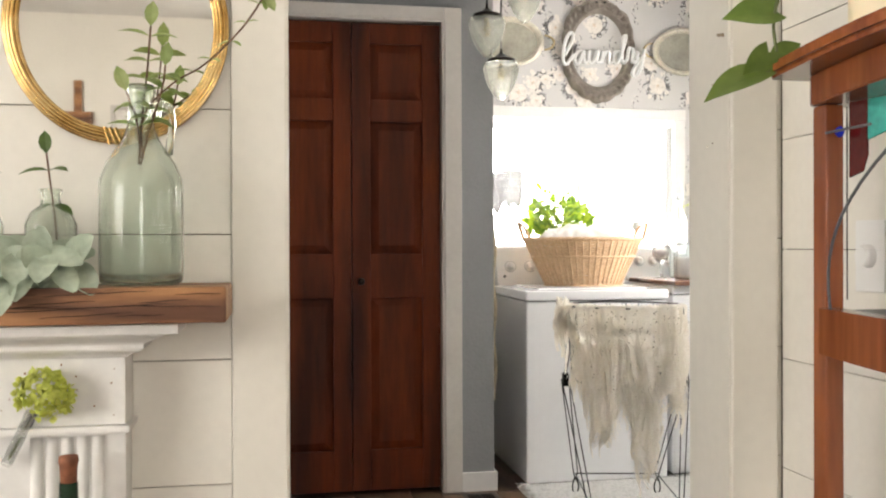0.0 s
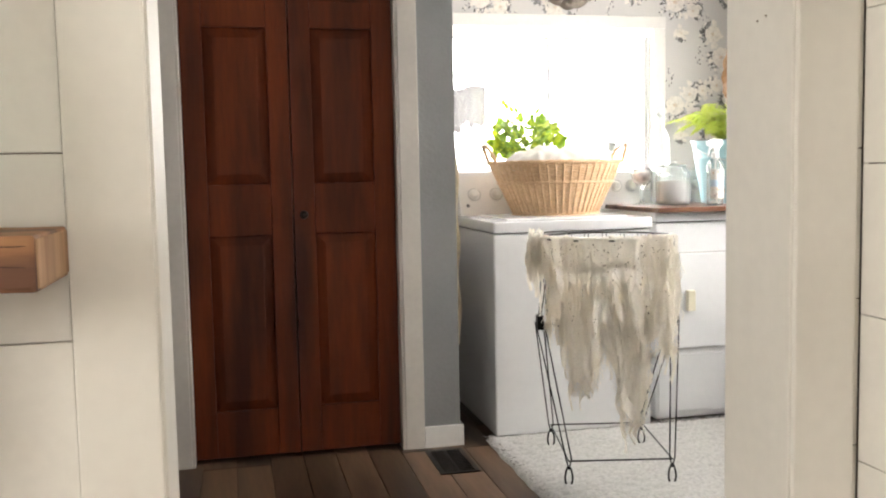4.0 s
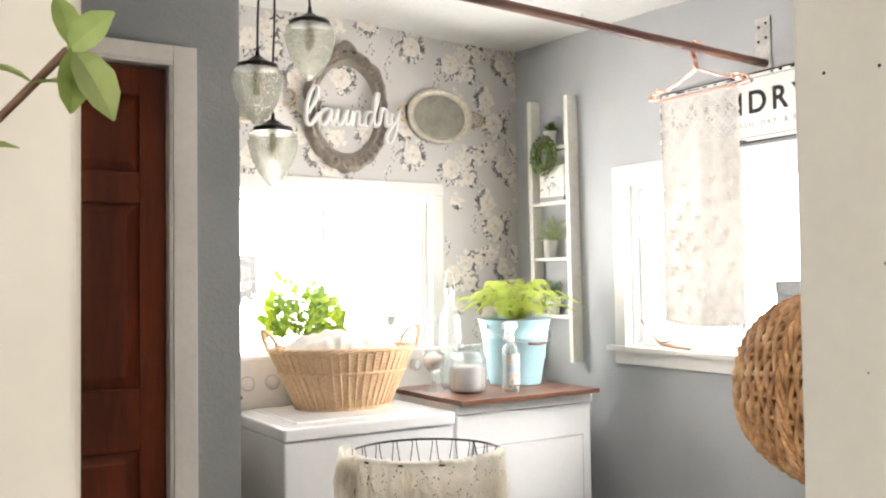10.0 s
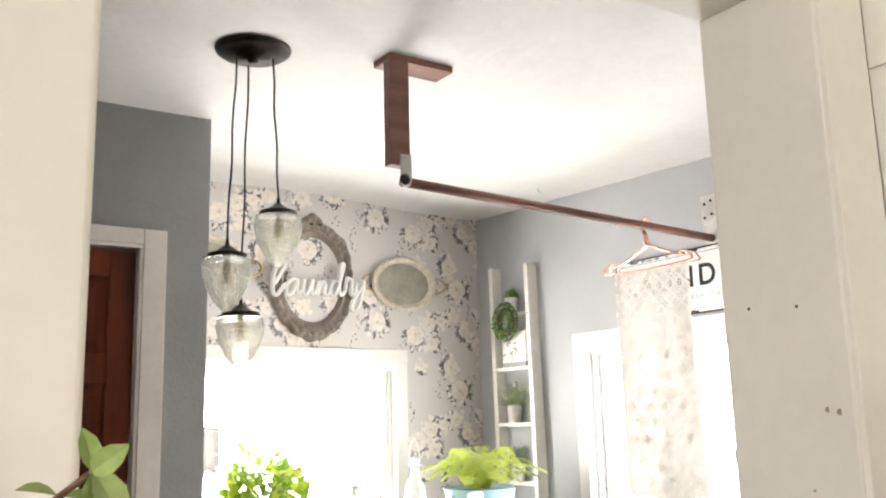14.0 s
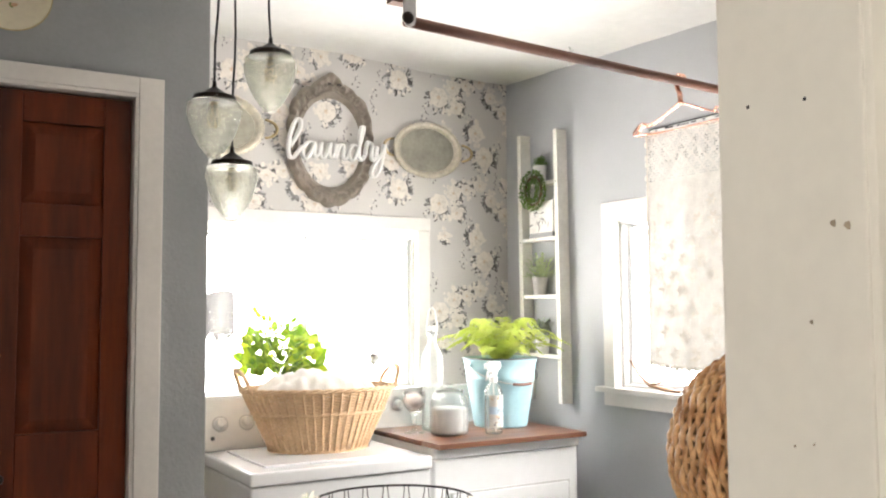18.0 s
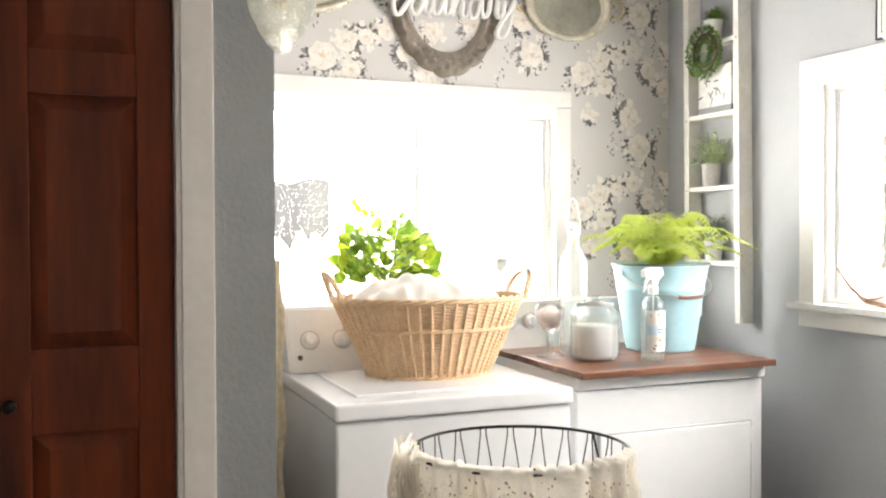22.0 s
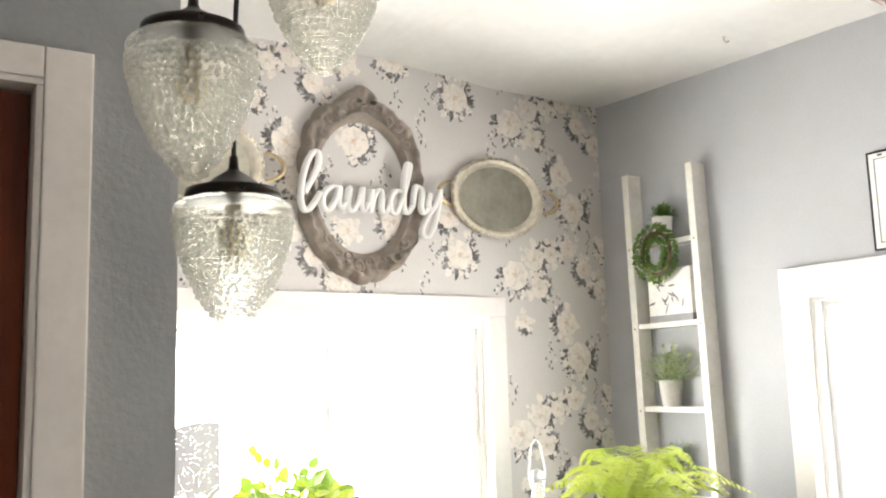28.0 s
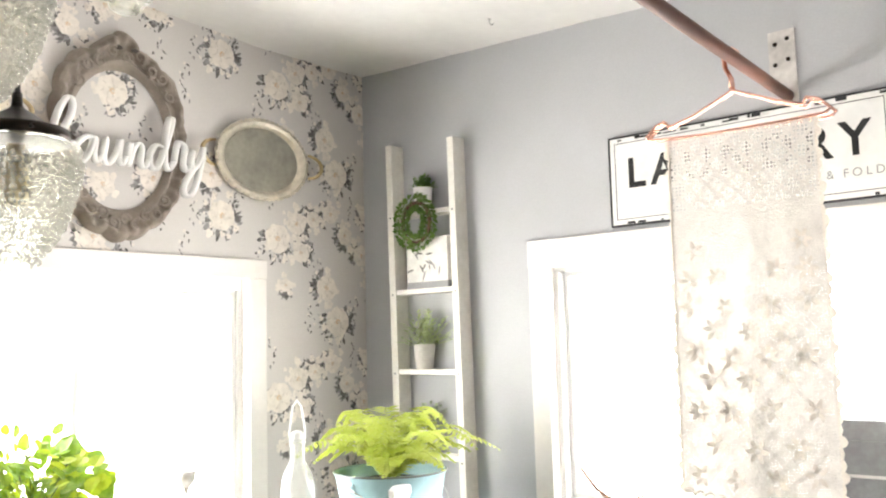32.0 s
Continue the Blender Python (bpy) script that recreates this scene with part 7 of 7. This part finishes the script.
stalk([(0.012, 0, 0.02), (0.006, 0, 0.10), (-0.002, 0, 0.17), (-0.006, 0, 0.205)], 2, 0.036, sm, bm)
part("sprig_stem", sm, twig, sb)
part("sprig_foliage", bm, leaf_dark, sb)
copy_thing(sb, pose(-0.335, 1.52, 1.0585, 0, 0, 70))

def paddle_leaf(bm, at, way, up, n, w):
    """A soft rounded leaf, broadest past its middle, cupped along the midrib."""
    at, way, up = Vector(at), Vector(way).normalized(), Vector(up)
    side = way.cross(up).normalized()
    up = side.cross(way).normalized()
    rows = []
    for k in range(8):
        u = k / 7
        half = w * 0.5 * (0.16 + 0.84 * math.sqrt(max(0.0, math.sin(math.pi * min(1.0, 0.04 + 0.93 * u ** 1.15))))) if k < 7 else w * 0.12
        c = at + way * n * u - up * n * 0.30 * u * u
        rows.append([bm.verts.new(c + side * half * q + up * half * 0.30 * q * q) for q in (-1, -0.55, 0, 0.55, 1)])
    for r0, r1 in zip(rows, rows[1:]):
        for q in range(4):
            bm.faces.new((r0[q], r0[q + 1], r1[q + 1], r1[q]))


lamb = thing("lambs_ear_bunch", "bunch of fuzzy sage green lamb's ear leaves", "foliage", at=(-0.218, 1.475, 1.0585))
rng.seed(12)
for k in range(32):
    a = rng.uniform(0.0, 6.28)
    bm = bmesh.new()
    base = Vector((rng.uniform(-0.09, 0.050), rng.uniform(-0.02, 0.010), rng.uniform(0.012, 0.052)))
    d = Vector((math.cos(a), -0.25 - 0.35 * abs(math.sin(a)), 0.55 * math.sin(a) + 0.25))
    if k % 5 == 0:
        d = Vector((rng.uniform(-0.6, 0.4), -0.75, -0.35))
    paddle_leaf(bm, base, d, (0.2 * math.cos(a), -0.9, 0.55), rng.uniform(0.050, 0.074), rng.uniform(0.033, 0.045))
    part("leaf", bm, leaf_sage, lamb, smooth=True)

tv = thing("test_tube_vase", "slim glass tube vase with a lime hydrangea head", "vase", at=(-0.296, 1.523, 0.782), turn=(0, 26, 0))
part("tube", lathe([(0, 0.002), (0.006, 0), (0.009, 0.004), (0.0095, 0.09), (0.0085, 0.09), (0.008, 0.006), (0, 0.004)], 20), clear_glass, tv, smooth=True)
part("stem", tube([(0, 0, 0.01), (0.002, 0, 0.06), (0.004, 0, 0.11)], 0.002, 6), stem_green, tv)
bm = bmesh.new()
for k in range(240):
    a, e = rng.uniform(0, 6.28), math.acos(rng.uniform(-0.85, 1))
    d = Vector((math.sin(e) * math.cos(a), math.sin(e) * math.sin(a) * 0.35 - 0.1, math.cos(e)))
    c = Vector((0.006, -0.016, 0.125)) + Vector((d.x * 0.040, d.y * 0.030, d.z * 0.036))
    for q in range(2):
        round_leaf(bm, c, (rng.uniform(-1, 1), rng.uniform(-1, 1), rng.uniform(-1, 1)), d, 0.0055, n=5)
tagged(part("flower_head", bm, petal_lime, tv), kind="stuff")
cb2 = thing("corked_bottle", "dark green bottle with a reddish cork by the mantel", "bottle", at=(-0.197, 1.490, 0.0))
part("body", lathe([(0, 0.0), (0.040, 0.0), (0.043, 0.006), (0.043, 0.48), (0.036, 0.56), (0.016, 0.64), (0.0135, 0.76), (0, 0.76)], 32), dark_bottle, cb2, smooth=True)
part("cork", lathe([(0, 0.7605), (0.012, 0.7605), (0.013, 0.785), (0.015, 0.792), (0.014, 0.800), (0, 0.802)], 20), cork, cb2, "reddish brown cork", smooth=True)

# ---- curio cabinet against the side wall ----
cur = thing("curio_cabinet", "orange-brown wooden curio cabinet with stained glass corner", "cabinet", at=(0, 0, 0))


def top_outline(gx, gy, r=0.05):
    x0, x1, y0, y1 = 0.845 - gx, 1.058, 0.50 - gy, 1.225 + gy
    bow = 0.045
    pts = [(x1, y1), (x0 + r * 0.4, y1)]
    for k in range(13):
        u = k / 12
        pts.append((x0 - bow * math.sin(math.pi * u) + 0.012, y1 - 0.015 + (y0 + 0.015 - y1 + 0.015) * u))
    return pts + [(x0 + r * 0.4, y0), (x1, y0)]


def slab_from(outline, z0, z1, bevel=0.0):
    bm = bmesh.new()
    a = [bm.verts.new((x, y, z0)) for x, y in outline]
    b = [bm.verts.new((x, y, z1)) for x, y in outline]
    bm.faces.new(a)
    bm.faces.new(b[::-1])
    n = len(outline)
    for k in range(n):
        bm.faces.new((a[k], b[k], b[(k + 1) % n], a[(k + 1) % n]))
    bmesh.ops.recalc_face_normals(bm, faces=bm.faces[:])
    if bevel:
        bmesh.ops.bevel(bm, geom=bm.edges[:], offset=bevel, segments=3, affect="EDGES")
    return bm


part("top", slab_from(top_outline(0.035, 0.035), 1.361, 1.385, 0.007), cabinet_red, cur)
part("frieze", slab_from(top_outline(-0.012, 0.0), 1.318, 1.3605, 0.002), cabinet_red, cur)
for y0, y1 in ((1.190, 1.222), (0.503, 0.535)):
    part("post", box(0.880, 0.908, y0, y1, 0.10, 1.3175, bevel=0.004), cabinet_red, cur)
    part("post", box(1.018, 1.058, y0, y1, 0.10, 1.3175, bevel=0.003), cabinet_red, cur)
for z0, z1 in ((0.965, 1.030), (0.10, 0.17)):
    front = [(0.868 - 0.045 * math.sin(math.pi * k / 12), 1.189 - 0.653 * k / 12) for k in range(13)]
    bm = slab_from(front + [(x + 0.03, y) for x, y in front[::-1]], z0, z1)
    part("rail", bm, cabinet_red, cur)
part("shelf", slab_from([(1.057, 1.17), (0.90, 1.17), (0.87, 0.86), (0.90, 0.555), (1.057, 0.555)], 1.018, 1.028), slate, cur, "dark shelf")
part("bottom", slab_from([(1.057, 1.17), (0.90, 1.17), (0.87, 0.86), (0.90, 0.555), (1.057, 0.555)], 0.11, 0.13), cabinet_red, cur)
for x, y in ((0.891, 1.197), (0.891, 0.528), (1.038, 1.197), (1.038, 0.528)):
    part("foot", lathe([(0, 0), (0.016, 0), (0.022, 0.02), (0.014, 0.05), (0.024, 0.085), (0.024, 0.0995), (0, 0.0995)], 18, at=(x, y, 0)), cabinet_red, cur, smooth=True)
pg = part("ruby_glass", prism([(0.0, 0.0), (0.030, 0.0), (0.030, -0.075), (0.022, -0.098), (0.0, -0.105)], -0.002, 0.002), red_glass, cur, "ruby stained glass")
pg.matrix_local = pose(0.905, 1.171, 1.3175, 0, 0, -78)
tg = part("teal_glass", prism([(0.032, 0.0), (0.16, 0.0), (0.13, -0.018), (0.085, -0.040), (0.032, -0.055)], -0.002, 0.002), teal_glass, cur, "teal stained glass")
tg.matrix_local = pose(0.905, 1.171, 1.3175, 0, 0, -78)
gm = part("gem", lathe([(0, -0.004), (0.006, -0.003), (0.008, 0.0), (0.006, 0.003), (0, 0.004)], 14), blue_gem, cur, "round blue glass gem", smooth=True)
gm.matrix_local = pose(0.888, 1.170, 1.276, 90, 0, -78)
part("lead_line", tube([(0.868 + 0.0 * k, 1.171 - 0.012 * k, 1.274) for k in range(9)], 0.0018, 6), slate, cur)
part("lead_curve", tube([(0.873 - 0.03 * math.sin(1.4 * u), 1.170 - 0.23 * u * u, 1.03 + 0.243 * u ** 0.9) for u in [k / 12 for k in range(13)]], 0.0022, 6), slate, cur, "thin dark curved came", smooth=True)
part("lock_plate", box(0.918, 0.926, 1.2225, 1.2265, 1.262, 1.317, bevel=0.001), steel, cur, "steel catch")
pg2 = part("side_glass", box(0.918, 1.016, 1.196, 1.199, 1.04, 1.315), pane_mat, cur)
pg2.visible_shadow = False

can = thing("pillar_candle", "thick ivory pillar candle on the cabinet top", "candle", at=(0.93, 1.14, 1.3855))
part("wax", lathe([(0, 0), (0.040, 0), (0.041, 0.004), (0.041, 0.135), (0.038, 0.142), (0.03, 0.136), (0, 0.132)], 36), candle_wax, can, smooth=True)
part("wick", tube([(0, 0, 0.132), (0.001, 0, 0.146)], 0.0012, 5), sign_black, can)


def heart_leaf(bm, at, way, up, n):
    """A broad heart-shaped leaf."""
    at, way, up = Vector(at), Vector(way).normalized(), Vector(up)
    side = way.cross(up).normalized()
    up = side.cross(way).normalized()
    mid, lft, rgt = [], [], []
    for k in range(9):
        u = k / 8
        w = n * 0.37 * (math.sin(math.pi * (0.10 + 0.90 * u) ** 0.72)) if k < 8 else 0.0005
        back = -0.16 * n * (1 - u) ** 3
        c = at + way * n * u - up * n * 0.22 * u * u
        mid.append(bm.verts.new(c))
        lft.append(bm.verts.new(c - side * w + way * back + up * w * 0.18))
        rgt.append(bm.verts.new(c + side * w + way * back + up * w * 0.18))
    for k in range(8):
        bm.faces.new((lft[k], mid[k], mid[k + 1], lft[k + 1]))
        bm.faces.new((mid[k], rgt[k], rgt[k + 1], mid[k + 1]))


pth = thing("trailing_plant", "dark green heart-leaved trailing plant on the cabinet", "plant", at=(0.99, 0.98, 1.3855))
part("pot", lathe([(0, 0), (0.030, 0), (0.036, 0.06), (0.033, 0.06), (0.030, 0.05), (0, 0.05)], 28), pot_white, pth)
PV = Vector((0.99, 0.98, 1.3855))
part("vine", tube([tuple(Vector(p) - PV) for p in smooth_line([(0.99, 0.98, 1.415), (0.93, 1.03, 1.50), (0.86, 1.13, 1.535), (0.826, 1.20, 1.49), (0.820, 1.224, 1.44), (0.824, 1.226, 1.385), (0.795, 1.226, 1.352)])], 0.0024, 6), stem_green, pth, smooth=True)
leaf_vine = leafy("mid_green_leaf", (0.085, 0.135, 0.025), (0.15, 0.20, 0.045), rough=0.35, trans=0.3)
for at, way, up, n in (((0.800, 1.225, 1.366), (-0.95, 0.05, -0.30), (0, -0.6, 1), 0.090), ((0.812, 1.224, 1.395), (-0.55, 0.05, -0.8), (0.1, -1, 0.1), 0.062), ((0.826, 1.224, 1.392), (0.85, -0.1, 0.5), (0, -1, 0.5), 0.042), ((0.822, 1.224, 1.455), (-0.95, 0.0, -0.05), (0, -0.9, 0.5), 0.075), ((0.90, 1.06, 1.52), (-0.5, -0.5, 0.2), (0, -0.6, 0.8), 0.07), ((0.96, 1.0, 1.46), (0.6, -0.3, 0.3), (0, -0.3, 1), 0.06), ((0.98, 0.97, 1.42), (-0.4, -0.7, 0.5), (0, -0.3, 1), 0.065)):
    bm = bmesh.new()
    heart_leaf(bm, Vector(at) - PV, way, up, n)
    part("leaf", bm, leaf_vine, pth, smooth=True)

dim = thing("dimmer_switch", "white rotary dimmer knob on the shiplap wall", "light switch", at=(XS - 0.011, 1.343, 1.10))
part("plate", box(-0.005, -0.0003, -0.036, 0.036, -0.058, 0.058, bevel=0.002), plastic_white, dim)
k_ = part("knob", lathe([(0.019, 0), (0.018, 0.012), (0.015, 0.016), (0, 0.017)], 28), plastic_white, dim, smooth=False)
k_.matrix_local = pose(-0.005, 0, 0, 0, -90, 0)

# ---- back wall of the living room, seen in the mirror ----
pad = thing("paddle_board", "brown wooden paddle board hung on the far wall", "cutting board", at=(-1.13, -2.998, 1.98))
part("blade", box(-0.09, 0.09, 0.0, 0.022, -0.42, 0.0, bevel=0.008), mantel_wood, pad)
part("handle", box(-0.026, 0.026, 0.002, 0.020, -0.002, 0.20, bevel=0.007), mantel_wood, pad)
pf = thing("picture_frame", "plain whitewashed picture frame on the far wall", "picture frame", at=(-0.78, -2.998, 1.86))
for q in ((-0.15, 0.15, 0.14, 0.165), (-0.15, 0.15, -0.165, -0.14), (-0.15, -0.125, -0.1395, 0.1395), (0.125, 0.15, -0.1395, 0.1395)):
    part("frame_side", box(q[0], q[1], 0.0, 0.022, q[2], q[3], bevel=0.002), pot_stone, pf)
part("mat_board", box(-0.1245, 0.1245, 0.002, 0.008, -0.1395, 0.1395), label_white, pf)
